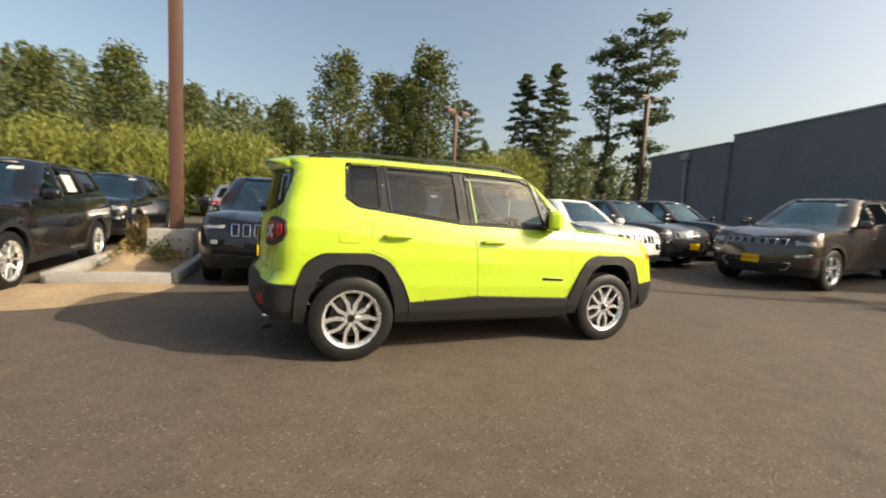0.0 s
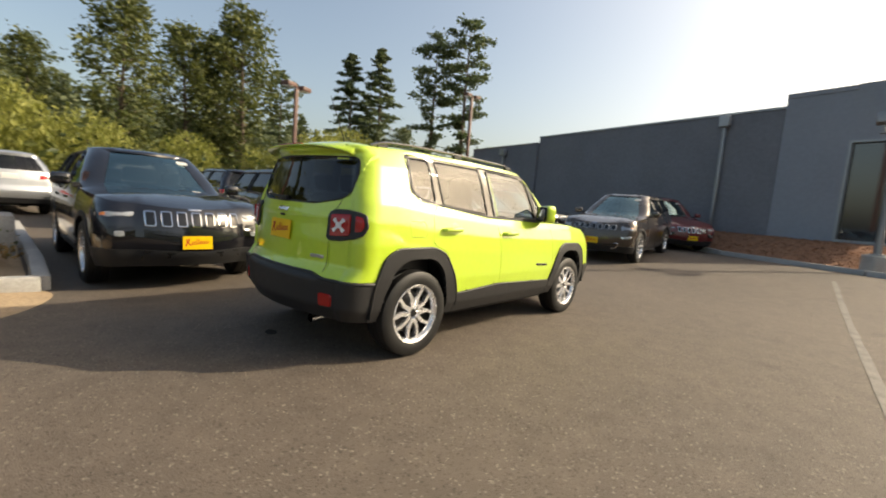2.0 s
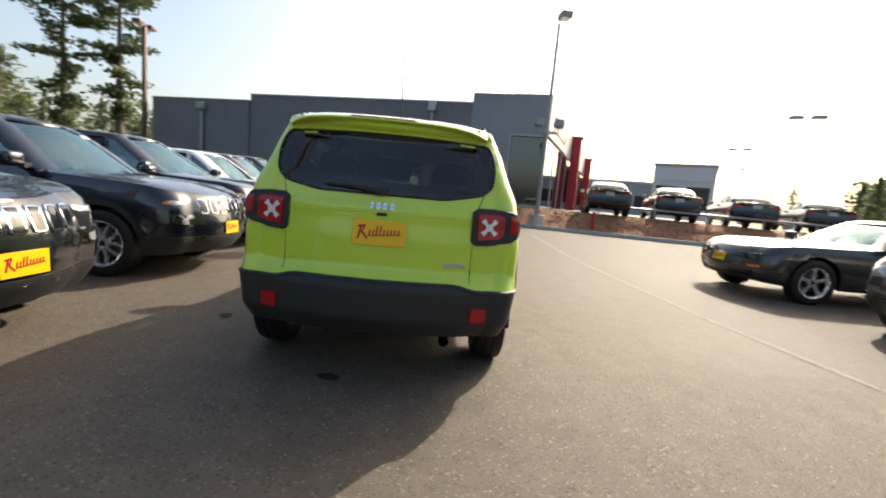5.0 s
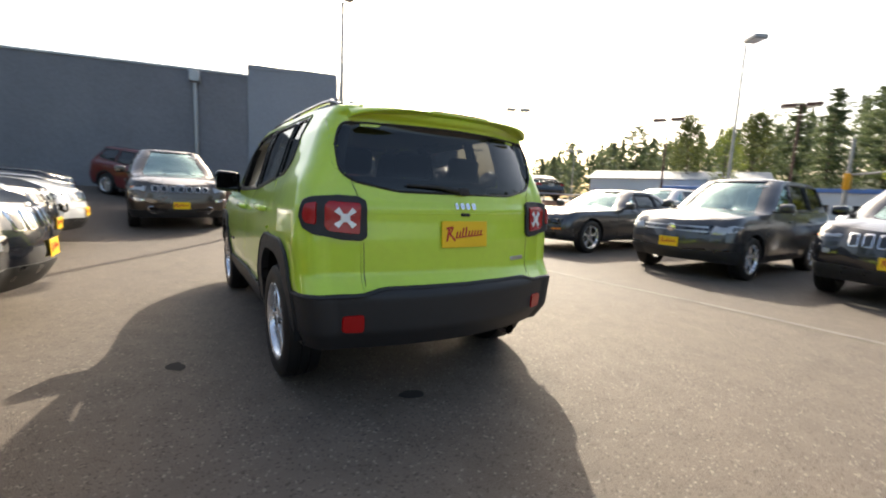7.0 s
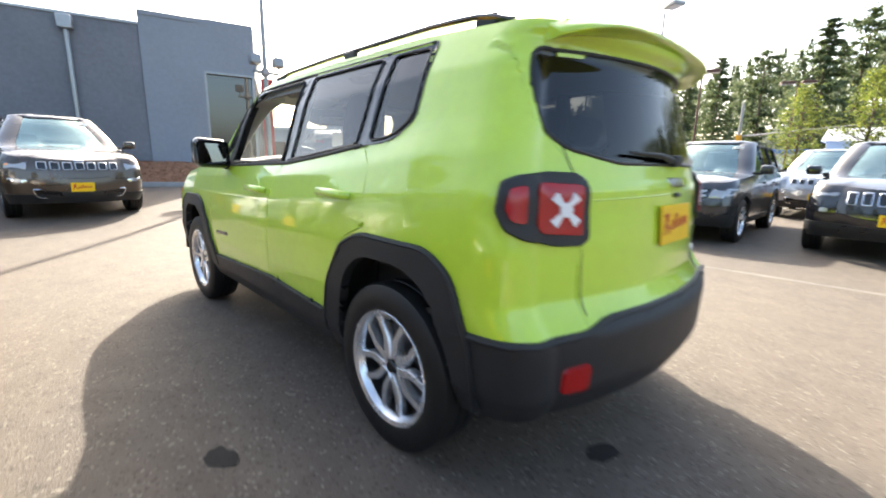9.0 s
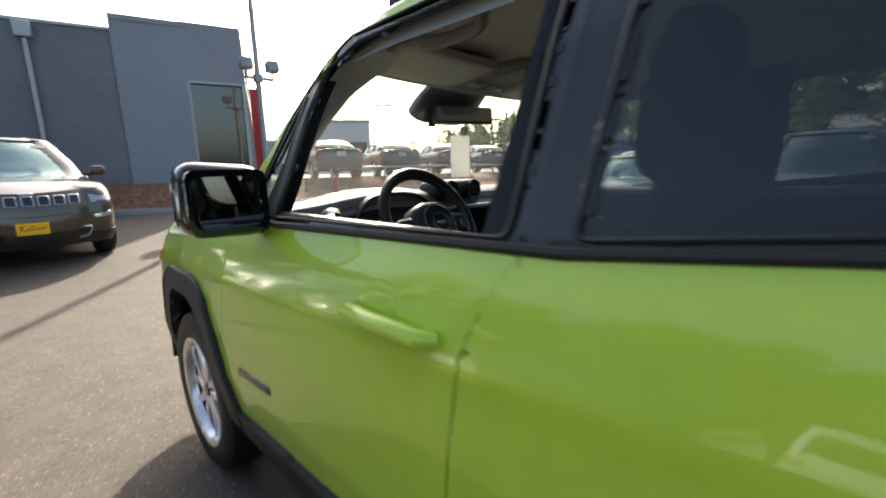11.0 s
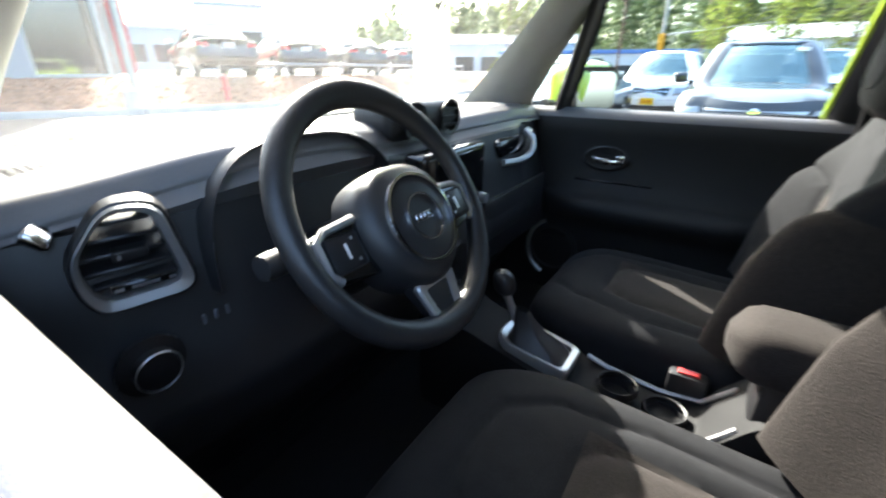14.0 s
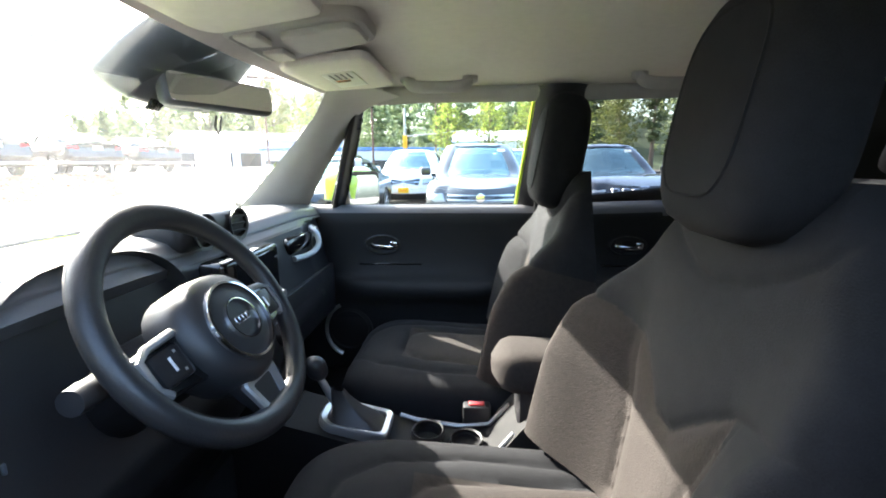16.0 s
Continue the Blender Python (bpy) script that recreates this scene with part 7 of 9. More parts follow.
blob_sheet("sandy_patch", chaikin([(-5.0, 2.9), (-5.3, 1.9), (-4.6, 1.25), (-3.9, 1.35), (-3.3, 1.9), (-3.05, 2.65), (-3.6, 3.0)], 2), 0.07, SAND, "dry sandy soil spilled before the planter", "soil")
blob_sheet("planter_soil", [(-4.55, 2.85), (-3.28, 2.80), (-3.22, 9.5), (-4.60, 9.5)], 0.30, SAND, "dry sandy soil inside the planter", "soil", 3)
planter = thing("planter_kerb", label="weathered concrete kerb round a dry planter", category="kerb", kind="structure")
for (xa, ya), (xb, yb) in zip([(-3.15, 9.5), (-3.15, 7.7), (-3.15, 6.0), (-3.15, 4.3), (-3.20, 2.72), (-4.62, 2.78), (-4.66, 4.3), (-4.66, 6.0)], [(-3.15, 7.7), (-3.15, 6.0), (-3.15, 4.3), (-3.20, 2.72), (-4.62, 2.78), (-4.66, 4.3), (-4.66, 6.0), (-4.66, 9.5)]):
    d = Vector((xb - xa, yb - ya, 0))
    m = Matrix.Translation((xa, ya, 0)) @ Matrix.Rotation(math.atan2(d.y, d.x), 4, "Z")
    part("kerb_stone", boxed(0.006, d.length - 0.006, -0.075, 0.075, -0.05, 0.16, 0.025, 2, m=m), CONCRETE, planter)
plinth = part("plinth", boxed(-4.06, -3.30, 5.06, 5.70, 0.0, 0.60, 0.03, 2), CONCRETE)
tagged(plinth, "square concrete plinth under the brown lamp post", "plinth")
rng0 = np.random.default_rng(9)


def clump(name, x, y, z, r, h, n, size, material, label, droop=0.0, long=1.0, cat="shrub"):
    pts = np.stack([x + rng0.normal(size=n) * r * 0.5, y + rng0.normal(size=n) * r * 0.5, z + np.abs(rng0.normal(size=n)) * h * 0.5], 1)
    me = leaf_mesh(name, pts, size, rng0, droop, long)
    me.materials.append(material)
    return tagged(new(name, me), label, cat)


def bark_chips(n):
    """Loose bark chips on the bank."""
    y = rng0.uniform(-13, 1.0, n)
    x = np.array([kerb_x(v) for v in y]) + 0.2 + rng0.uniform(0, 2.6, n)
    z = np.array([ground_z(a, b) for a, b in zip(x, y)]) + 0.02
    me = leaf_mesh("bark_chips", np.stack([x, y, z], 1), 0.032, rng0, 0.0, 1.2)
    me.materials.append(BARK)
    return tagged(new("bark_chips", me), "loose red-brown bark chips on the bank", "bark", kind="stuff")


# red post on the bank, low pipe rail before the upper lot
post = thing("bollard", pose(12.0, -6.35, ground_z(12.0, -6.35) - 0.02), "red painted steel bollard on the bark bank", "bollard")
part("post", cyled(0.075, 0.075, (0, 0, 0), (0, 0, 0.62), 18), RED_STEEL, post)
bm = bmesh.new()
lathe(bm, [(0.075, 0.62), (0.06, 0.66), (0.03, 0.685), (0.0, 0.69)], 18)
part("cap", bm, RED_STEEL, post)
part("flange", cyled(0.12, 0.12, (0, 0, 0.28), (0, 0, 0.34), 18), RED_STEEL, post)
rail = thing("guard_rail", label="low pale steel guard rail at the upper lot", category="rail")
ry = [-7.0 - 2.2 * i for i in range(7)]
for y in ry:
    x = kerb_x(y) + 2.4
    part("rail_post", cyled(0.04, 0.04, (x, y, ground_z(x, y) - 0.1), (x, y, ground_z(x, y) + 0.42), 10), POLE_GREY, rail)
bm = bmesh.new()
tube(bm, [(kerb_x(y) + 2.4, y, ground_z(kerb_x(y) + 2.4, y) + 0.40) for y in ry], 0.05, 8)
part("rail_bar", bm, POLE_GREY, rail)

# far buildings
FAR_WHITE = mat("far_white_wall", (0.62, 0.62, 0.62), 0.7, var=0.06, scale=0.3)
FAR_GREY = mat("far_grey_wall", (0.36, 0.37, 0.38), 0.7, var=0.08, scale=0.3)
FAR_BLUE = mat("far_blue_band", (0.12, 0.22, 0.48), 0.6, var=0.1, scale=0.5)
FAR_WINDOW = mat("far_window", (0.03, 0.035, 0.04), 0.1)


def far_house(name, label, x, y, yaw, w, d, h, wall, roof_mat, windows=6, z=0.6, band=None, gable=0.0):
    t = thing(name, pose(x, y, z, 0, 0, yaw), label, "building")
    part("wall", boxed(-w / 2, w / 2, -d / 2, d / 2, -1.0, h, 0.02, 1), wall, t)
    if gable:
        bm = bmesh.new()
        prism(bm, [(-d / 2 - 0.4, h + 0.002), (d / 2 + 0.4, h + 0.002), (0, h + gable)], -w / 2 - 0.4, w / 2 + 0.4, Matrix(((0, 0, 1, 0), (1, 0, 0, 0), (0, 1, 0, 0), (0, 0, 0, 1))))
        bmesh.ops.recalc_face_normals(bm, faces=bm.faces)
        part("roof", bm, roof_mat, t)
    else:
        part("roof", boxed(-w / 2 - 0.15, w / 2 + 0.15, -d / 2 - 0.15, d / 2 + 0.15, h + 0.002, h + 0.35, 0.03, 1), roof_mat, t)
    for sg in (-1, 1):
        for i in range(windows):
            cx = -w / 2 + w * (i + 0.5) / windows
            win = part("window", boxed(cx - w / windows * 0.36, cx + w / windows * 0.36, sg * (d / 2 + 0.03) - 0.03, sg * (d / 2 + 0.03) + 0.03, h * 0.2, h * 0.62, 0.0, 1), FAR_WINDOW, t)
        if band:
            part("sign_band", boxed(-w / 2, w / 2, sg * (d / 2 + 0.06) - 0.06, sg * (d / 2 + 0.06) + 0.06, h * 0.72, h * 0.95, 0.02, 1), band, t)
    return t



# ---------------------------------------------------------------- the other cars
def arch(cx, r, z0, k=10):
    return [(cx - r, 0.05)] + [(cx - r * math.cos(math.pi * i / k), z0 + r * math.sin(math.pi * i / k)) for i in range(k + 1)] + [(cx + r, 0.05)]


def car_spec(L=4.62, W=0.93, H=1.67, wb=2.72, front=0.95, wheel_r=0.36, sh_f=1.0, sh_m=1.08, sh_r=1.15, cowl=0.78, roof_f=0.05, roof_r=-1.75, rake_r=0.28, wtop=0.63, hood_h=0.06, kind="suv", nose_low=0.62, belt=None):
    xf, xr = wb / 2 + front, wb / 2 + front - L
    ax = (-wb / 2, wb / 2)
    top = H - 0.05
    sh = [(xr, sh_r), (-0.8, (sh_r + sh_m) / 2), (0.4, sh_m), (cowl + 0.1, sh_m - 0.02), (xf - 0.55, sh_f), (xf - 0.12, sh_f - 0.09), (xf, sh_f - 0.17)]
    roof = [(xr - 0.1, top - 0.10), (roof_r, top - 0.02), (-0.6, top), (roof_f, top - 0.02), (roof_f + 0.3, top - 0.09), (cowl, top - 0.35)]
    ai = [arch(a, wheel_r + 0.055, wheel_r) for a in ax]
    ao = [arch(a, wheel_r + 0.115, wheel_r) for a in ax]
    zb = lambda x: lerp_table(x, sh) + 0.03
    fa = roof_f + 0.16
    fg = rounded([(-0.18, top - 0.07), (fa - 0.10, top - 0.09), (cowl - 0.12, zb(cowl) + 0.0), (-0.14, zb(-0.14))], 0.03)
    rg = rounded([(-0.95, top - 0.07), (-0.28, top - 0.07), (-0.24, zb(-0.24)), (-1.0, zb(-1.0) + 0.01)], 0.03)
    qg = rounded([(xr + rake_r + 0.32, top - 0.08), (-1.05, top - 0.07), (-1.09, zb(-1.1) + 0.01), (xr + rake_r + 0.22, zb(xr) + 0.06)], 0.04)
    if kind == "sedan":
        qg = rounded([(-1.25, top - 0.16), (-1.02, top - 0.08), (-1.05, zb(-1.1) + 0.01), (-1.38, zb(xr) + 0.03)], 0.02)
    sc = rounded([(-wtop + 0.07, top - 0.04), (wtop - 0.07, top - 0.04), (W * 0.80, sh_m + 0.02), (-W * 0.80, sh_m + 0.02)], 0.05)
    rw = rounded([(-wtop + 0.10, top - 0.12), (wtop - 0.10, top - 0.12), (W * 0.72, sh_r + 0.03), (-W * 0.72, sh_r + 0.03)], 0.06)
    doors = [rounded([(-0.21, top - 0.0), (fa, top - 0.04), (cowl + 0.02, zb(cowl) - 0.02), (cowl + 0.05, 0.55), (cowl, 0.33), (-0.16, 0.33)], 0.02), rounded([(-1.0, top), (-0.23, top), (-0.18, 0.33), (-0.86, 0.33), (-0.98, 0.75), (-1.06, zb(-1.06))], 0.02)]

    def split(zone, seg, x, y, z):
        if zone == "hood":
            return "hood" if x > cowl - 0.3 else ("rear_deck" if kind == "sedan" and x < xr + 0.87 else None)
        if zone == "roof":
            return "roof"
        if seg in "RL":
            p = (x, z)
            if zone == "low":
                if any(inside(p, a) for a in ai):
                    return None
                if z < 0.36 or any(inside(p, a) for a in ao):
                    return "lower_trim" if kind == "suv" or z < 0.30 else "body"
            for g, nm in ((fg, "front_door_glass"), (rg, "rear_door_glass"), (qg, "quarter_glass")):
                if inside(p, g):
                    return nm + seg
            for d, nm in zip(doors, ("front_door", "rear_door")):
                if inside(p, d):
                    return nm + seg
            return "body"
        if seg == "F" and zone == "green":
            return "windscreen" if inside((y, z), sc) else "body"
        if seg == "B" and inside((y, z), rw):
            return "rear_window"
        if zone == "low" and z < (0.36 if kind == "sedan" else 0.46):
            return "lower_trim"
        if zone == "low" and seg in "FC" and x > 0:
            return "front_bumper" if z < nose_low else "body"
        if zone == "low" and x < 0 and seg in "BC":
            return "rear_bumper" if z < 0.62 else "body"
        return "body"
    polys = ai + ao + [fg, rg, qg] + doors
    s = dict(cut=lambda y: cowl + 0.165 - 0.17 * (y / 0.7) ** 2, deck=xr + 0.85 if kind == "sedan" else None, cell=0.06, nc=5, xf=xf, xr=xr, taper=[(xr, 0.94), (xr + 0.4, 0.98), (-0.8, 1.0), (0.9, 1.0), (xf - 0.5, 0.975), (xf, 0.90)],
             sill=[(xr, 0.36), (xr + 0.5, 0.28), (xf - 0.6, 0.26), (xf, 0.30)], shoulder=sh, roof=roof,
             low_xf=[(0, xf - 0.10), (0.2, xf - 0.02), (0.45, xf), (0.62, xf - 0.015), (0.8, xf - 0.04), (0.93, xf - 0.08), (1, xf - 0.14)],
             low_xr=[(0, xr + 0.10), (0.2, xr + 0.01), (0.4, xr), (0.5, xr + 0.05), (0.8, xr + 0.08), (1, xr + (0.06 if kind == "sedan" else 0.12))],
             low_w=[(0, W * 0.93), (0.15, W * 0.97), (0.5, W), (0.75, W * 0.99), (0.93, W * 0.955), (1, W * 0.92)],
             g_xf=[(0, cowl + 0.18), (0.5, (cowl + roof_f) / 2 + 0.16), (0.9, roof_f + 0.14), (1, roof_f + 0.02)],
             g_xr=[(0, xr + (0.75 if kind == "sedan" else 0.14)), (0.5, xr + 0.14 + rake_r * 0.55 + (0.35 if kind == "sedan" else 0)), (0.9, xr + 0.14 + rake_r * (1 if kind != "sedan" else 1.8)), (1, xr + 0.12 + rake_r * (1 if kind != "sedan" else 2.2))],
             g_w=[(0, W * 0.905), (0.4, W * 0.84), (0.85, wtop + 0.035), (1, wtop)],
             rf=0.30, rr=0.22, bf=0.16, br=0.05, grf=0.22, grr=0.16, gbf=0.16, gbr=0.05, cowl=cowl, hood_h=hood_h, roof_h=0.05,
             polys={"lowR": polys, "lowL": polys, "greenR": polys, "greenL": polys, "greenF": [sc], "greenB": [rw], "lowB": [rw]}, split=split, glass=[fg, rg, qg], ax=ax, wheel_r=wheel_r, W=W, top=top)
    return s


def build_car(s, name, label, body, trim=None, face="slots", rims=None, lamps=True, plate=True, extra=()):
    car = thing(name, label=label, category="car")
    tree = bvh_of(s)
    for nm, bm in body_parts(s).items():
        plain = nm[:-1] if nm[-1] in "RL" and nm[-2].islower() else nm
        if "glass" in nm or nm in ("windscreen", "rear_window"):
            part(plain, finish(bm, 0.0, 0.0, -0.005), GLASS_DARK if plain in ("quarter_glass", "rear_door_glass", "rear_window") else GLASS_FAR, car)
        elif nm == "lower_trim":
            part(plain, finish(bm, 0.0, 0.03, 0.008), trim or CLADDING, car)
        else:
            part(plain, finish(bm, 0.003, 0.03), body, car)
    W, wr = s["W"], s["wheel_r"]
    add_wheels(car, s["ax"], W - 0.13, wr, 0.225, wr * 0.66, "split" if rims != "five" else "five", None, 0)
    # dark floor and simple cabin
    bm = bmesh.new()
    box(bm, s["xr"] + 0.4, s["xf"] - 0.5, -W * 0.72, W * 0.72, 0.25, 0.62, 0.05, 1)
    part("floor_pan", bm, UNDER, car)
    cab = s["cowl"]
    part("dashboard", boxed(cab - 0.35, cab + 0.05, -W * 0.78, W * 0.78, 0.6, 1.0, 0.06, 2), HARD_BLACK, car)
    for sg in (-1, 1):
        bm = bmesh.new()
        box(bm, -0.28, -0.12, sg * 0.38 - 0.22, sg * 0.38 + 0.22, 0.6, 1.15, 0.06, 2, m=Matrix.Translation((0, 0, 0)))
        box(bm, -0.30, -0.20, sg * 0.38 - 0.13, sg * 0.38 + 0.13, 1.18, 1.36, 0.04, 2)
        part("seat", bm, CLOTH, car)
        # door mirror
        mx, my, mz = cab - 0.22, sg * (W + 0.08), lerp_table(cab, s["shoulder"]) + 0.10
        mir = part("door_mirror", boxed(mx - 0.07, mx + 0.07, my - 0.10, my + 0.10, mz - 0.07, mz + 0.08, 0.045, 3), body if name != "wide" else CHROME, car)
        part("mirror_glass", boxed(mx - 0.076, mx - 0.071, my - 0.075, my + 0.075, mz - 0.05, mz + 0.055, 0.01, 1), MIRROR, mir)
        part("mirror_arm", boxed(mx - 0.03, mx + 0.03, sg * W * 0.86 - 0.03, sg * W * 0.86 + 0.12 * sg + 0.03, mz - 0.08, mz - 0.04, 0.01, 1), CLADDING, mir)
        for hx in (-0.02, -0.92):
            hy = tree.ray_cast(Vector((hx, 3 * sg, 0.93)), Vector((0, -sg, 0)))[0].y
            part("door_handle", boxed(hx - 0.09, hx + 0.09, hy - 0.02, hy + 0.025 * sg + 0.0, 0.915, 0.945, 0.008, 1) if sg > 0 else boxed(hx - 0.09, hx + 0.09, hy - 0.025, hy + 0.02, 0.915, 0.945, 0.008, 1), body, car)
    for sg in (-1, 1):
        for g in s["glass"][1:]:
            bm = bmesh.new()
            line = []
            for x, z in spaced(g, 0.10):
                h = tree.ray_cast(Vector((x, 3 * sg, z)), Vector((0, -sg, 0)))[0]
                if h is not None:
                    line.append(h)
            tube(bm, line, 0.020, 5, True)
            part("window_seal", bm, SEAL, car)
    nose_detail(car, s, tree, face, body)
    if name == "suv":
        zt = s["top"] - 0.13
        part("windscreen_sticker", conform(bmesh.new(), [(0.36, zt), (0.52, zt), (0.51, zt + 0.045), (0.36, zt + 0.045)], tree, "front", 0.004, 0.0), PAPER, car, "white sticker on the windscreen")
    rear_detail(car, s, tree, face)
    if plate:
        plate_on(car, tree, "front", 0.0, 0.56 if face != "bar" else 0.60, 0.31, 0.15)
    return car


def nose_detail(car, s, tree, face, body):
    W = s["W"]
    zf = lerp_table(s["xf"] - 0.1, s["shoulder"])
    if face in ("slots", "wide"):
        zc, hh, pitch, ww = (zf - 0.10, 0.085, 0.145, 0.052) if face == "slots" else (zf - 0.075, 0.062, 0.155, 0.062)
        for k in range(-3, 4):
            y = k * pitch * (1 if face == "slots" else 1)
            bm = conform(bmesh.new(), rounded([(y - ww, zc - hh), (y + ww, zc - hh), (y + ww, zc + hh), (y - ww, zc + hh)], 0.022, 3), tree, "front", 0.014, 0.03)
            fr = part("grille_surround", bm, CHROME if face == "slots" else SATIN, car)
            bm = conform(bmesh.new(), rounded([(y - ww * 0.80, zc - hh * 0.89), (y + ww * 0.80, zc - hh * 0.89), (y + ww * 0.80, zc + hh * 0.89), (y - ww * 0.80, zc + hh * 0.89)], 0.016, 3), tree, "front", 0.0165, 0.0)
            part("grille_slot", bm, GLOSS_BLACK, fr)
        for sg in (-1, 1):
            if face == "slots":
                poly = [(0.56, zf - 0.035), (0.80, zf - 0.045), (0.845, zf - 0.075), (0.80, zf - 0.10), (0.58, zf - 0.085)]
                fog = [(0.56, zf - 0.20), (0.80, zf - 0.19), (0.82, zf - 0.29), (0.74, zf - 0.34), (0.58, zf - 0.33)]
            else:
                poly = [(0.60, zf - 0.03), (0.84, zf - 0.05), (0.86, zf - 0.13), (0.62, zf - 0.145)]
                fog = [(0.62, zf - 0.30), (0.84, zf - 0.27), (0.84, zf - 0.33), (0.64, zf - 0.36)]
            lamp = part("headlamp", conform(bmesh.new(), rounded([(sg * a * W / 0.93, b) for a, b in poly][::sg], 0.02, 3), tree, "front", 0.010, 0.03), LAMP_GLASS, car)
            part("indicator", conform(bmesh.new(), rounded([(sg * a * W / 0.93, b) for a, b in [(0.80, poly[0][1] - 0.015), (0.845, poly[0][1] - 0.03), (0.845, poly[0][1] - 0.055), (0.80, poly[0][1] - 0.045)]][::sg], 0.008, 2), tree, "front", 0.0125, 0.0), AMBER_LENS, lamp)
            part("fog_lamp_bezel", conform(bmesh.new(), rounded([(sg * a * W / 0.93, b) for a, b in fog][::sg], 0.03, 3), tree, "front", 0.008, 0.03), GLOSS_BLACK if face == "slots" else CHROME, car)
            part("fog_lamp", conform(bmesh.new(), rounded([(sg * (sum(a for a, _ in fog) / len(fog) + dx) * W / 0.93, sum(b for _, b in fog) / len(fog) + dz) for dx, dz in ((-0.045, -0.03), (0.045, -0.03), (0.045, 0.03), (-0.045, 0.03))][::sg], 0.025, 3), tree, "front", 0.012, 0.0), LAMP_GLASS, car)
        low = [(-0.50, 0.47), (0.50, 0.47), (0.56, 0.36), (-0.56, 0.36)] if face == "slots" else [(-0.62, 0.52), (0.62, 0.52), (0.55, 0.38), (-0.55, 0.38)]
        part("lower_grille", conform(bmesh.new(), rounded(low, 0.03, 3), tree, "front", 0.012, 0.02), GLOSS_BLACK, car)
        if face == "wide":
            bm = bmesh.new()
            pts = []
            for y, z in rounded(low, 0.05, 4):
                h = tree.ray_cast(Vector((4, y, z)), Vector((-1, 0, 0)))[0]
                pts.append(h + Vector((0.016, 0, 0)))
            tube(bm, pts, 0.012, 6, True)
            part("chrome_trim", bm, CHROME, car)
        part("badge", conform(bmesh.new(), rounded([(-0.07, zf - 0.0), (0.07, zf - 0.0), (0.07, zf + 0.018), (-0.07, zf + 0.018)], 0.006, 2), tree, "front", 0.008, 0.01), CHROME, car)
    elif face == "bars":
        zc = zf - 0.11
        for dz in (-0.035, 0.035):
            part("grille_bar", conform(bmesh.new(), rounded([(-0.50, zc + dz - 0.016), (0.50, zc + dz - 0.016), (0.52, zc + dz + 0.016), (-0.52, zc + dz + 0.016)], 0.01, 2), tree, "front", 0.016, 0.02), SATIN, car)
        part("grille", conform(bmesh.new(), rounded([(-0.52, zc - 0.08), (0.52, zc - 0.08), (0.56, zc + 0.07), (-0.56, zc + 0.07)], 0.02, 3), tree, "front", 0.006, 0.02), GLOSS_BLACK, car)
        h = tree.ray_cast(Vector((4, 0, zc)), Vector((-1, 0, 0)))[0]
        bm = bmesh.new()
        lathe(bm, [(0.0, 0.012), (0.055, 0.012), (0.068, 0.008), (0.070, 0.0)], 24, Matrix.Translation(h + Vector((0.014, 0, 0))) @ Matrix.Rotation(radians(90), 4, "Y"))
        part("badge", bm, CHROME, car)
        for sg in (-1, 1):
            lamp = part("headlamp", conform(bmesh.new(), rounded([(sg * a, b) for a, b in [(0.54, zc - 0.07), (0.58, zc + 0.06), (0.80, zc + 0.085), (0.87, zc + 0.07), (0.84, zc - 0.02), (0.70, zc - 0.075)]][::sg], 0.02, 3), tree, "front", 0.01, 0.03), LAMP_GLASS, car)
            part("fog_lamp", conform(bmesh.new(), rounded([(sg * a, b) for a, b in [(0.58, 0.40), (0.80, 0.42), (0.80, 0.52), (0.60, 0.50)]][::sg], 0.02, 3), tree, "front", 0.008, 0.02), GLOSS_BLACK, car)
        part("lower_grille", conform(bmesh.new(), rounded([(-0.48, 0.38), (0.48, 0.38), (0.52, 0.50), (-0.52, 0.50)], 0.03, 3), tree, "front", 0.008, 0.02), GLOSS_BLACK, car)
    elif face == "bar":
        zc = zf - 0.12
        part("grille", conform(bmesh.new(), rounded([(-0.74, zc - 0.07), (0.74, zc - 0.07), (0.78, zc + 0.06), (-0.78, zc + 0.06)], 0.03, 3), tree, "front", 0.008, 0.02), GLOSS_BLACK, car)
        for sg in (-1, 1):
            for y in (0.46, 0.66):
                h = tree.ray_cast(Vector((4, sg * y, zc)), Vector((-1, 0, 0)))[0]
                bm = bmesh.new()
                lathe(bm, [(0.0, 0.015), (0.05, 0.012), (0.062, 0.0)], 20, Matrix.Translation(h + Vector((0.01, 0, 0))) @ Matrix.Rotation(radians(90), 4, "Y"))
                part("headlamp", bm, DARKENED_ALLOY, car)
            part("indicator", conform(bmesh.new(), [(sg * a, b) for a, b in [(0.55, 0.50), (0.75, 0.51), (0.75, 0.55), (0.55, 0.54)]][::sg], tree, "front", 0.01, 0.02), AMBER_LENS, car)
        part("lower_grille", conform(bmesh.new(), rounded([(-0.60, 0.34), (0.60, 0.34), (0.64, 0.45), (-0.64, 0.45)], 0.03, 3), tree, "front", 0.008, 0.02), GLOSS_BLACK, car)
    elif face == "van":
        zc = zf - 0.13
        part("grille", conform(bmesh.new(), rounded([(-0.42, zc - 0.08), (0.42, zc - 0.08), (0.48, zc + 0.09), (-0.48, zc + 0.09)], 0.03, 3), tree, "front", 0.010, 0.02), GLOSS_BLACK, car)
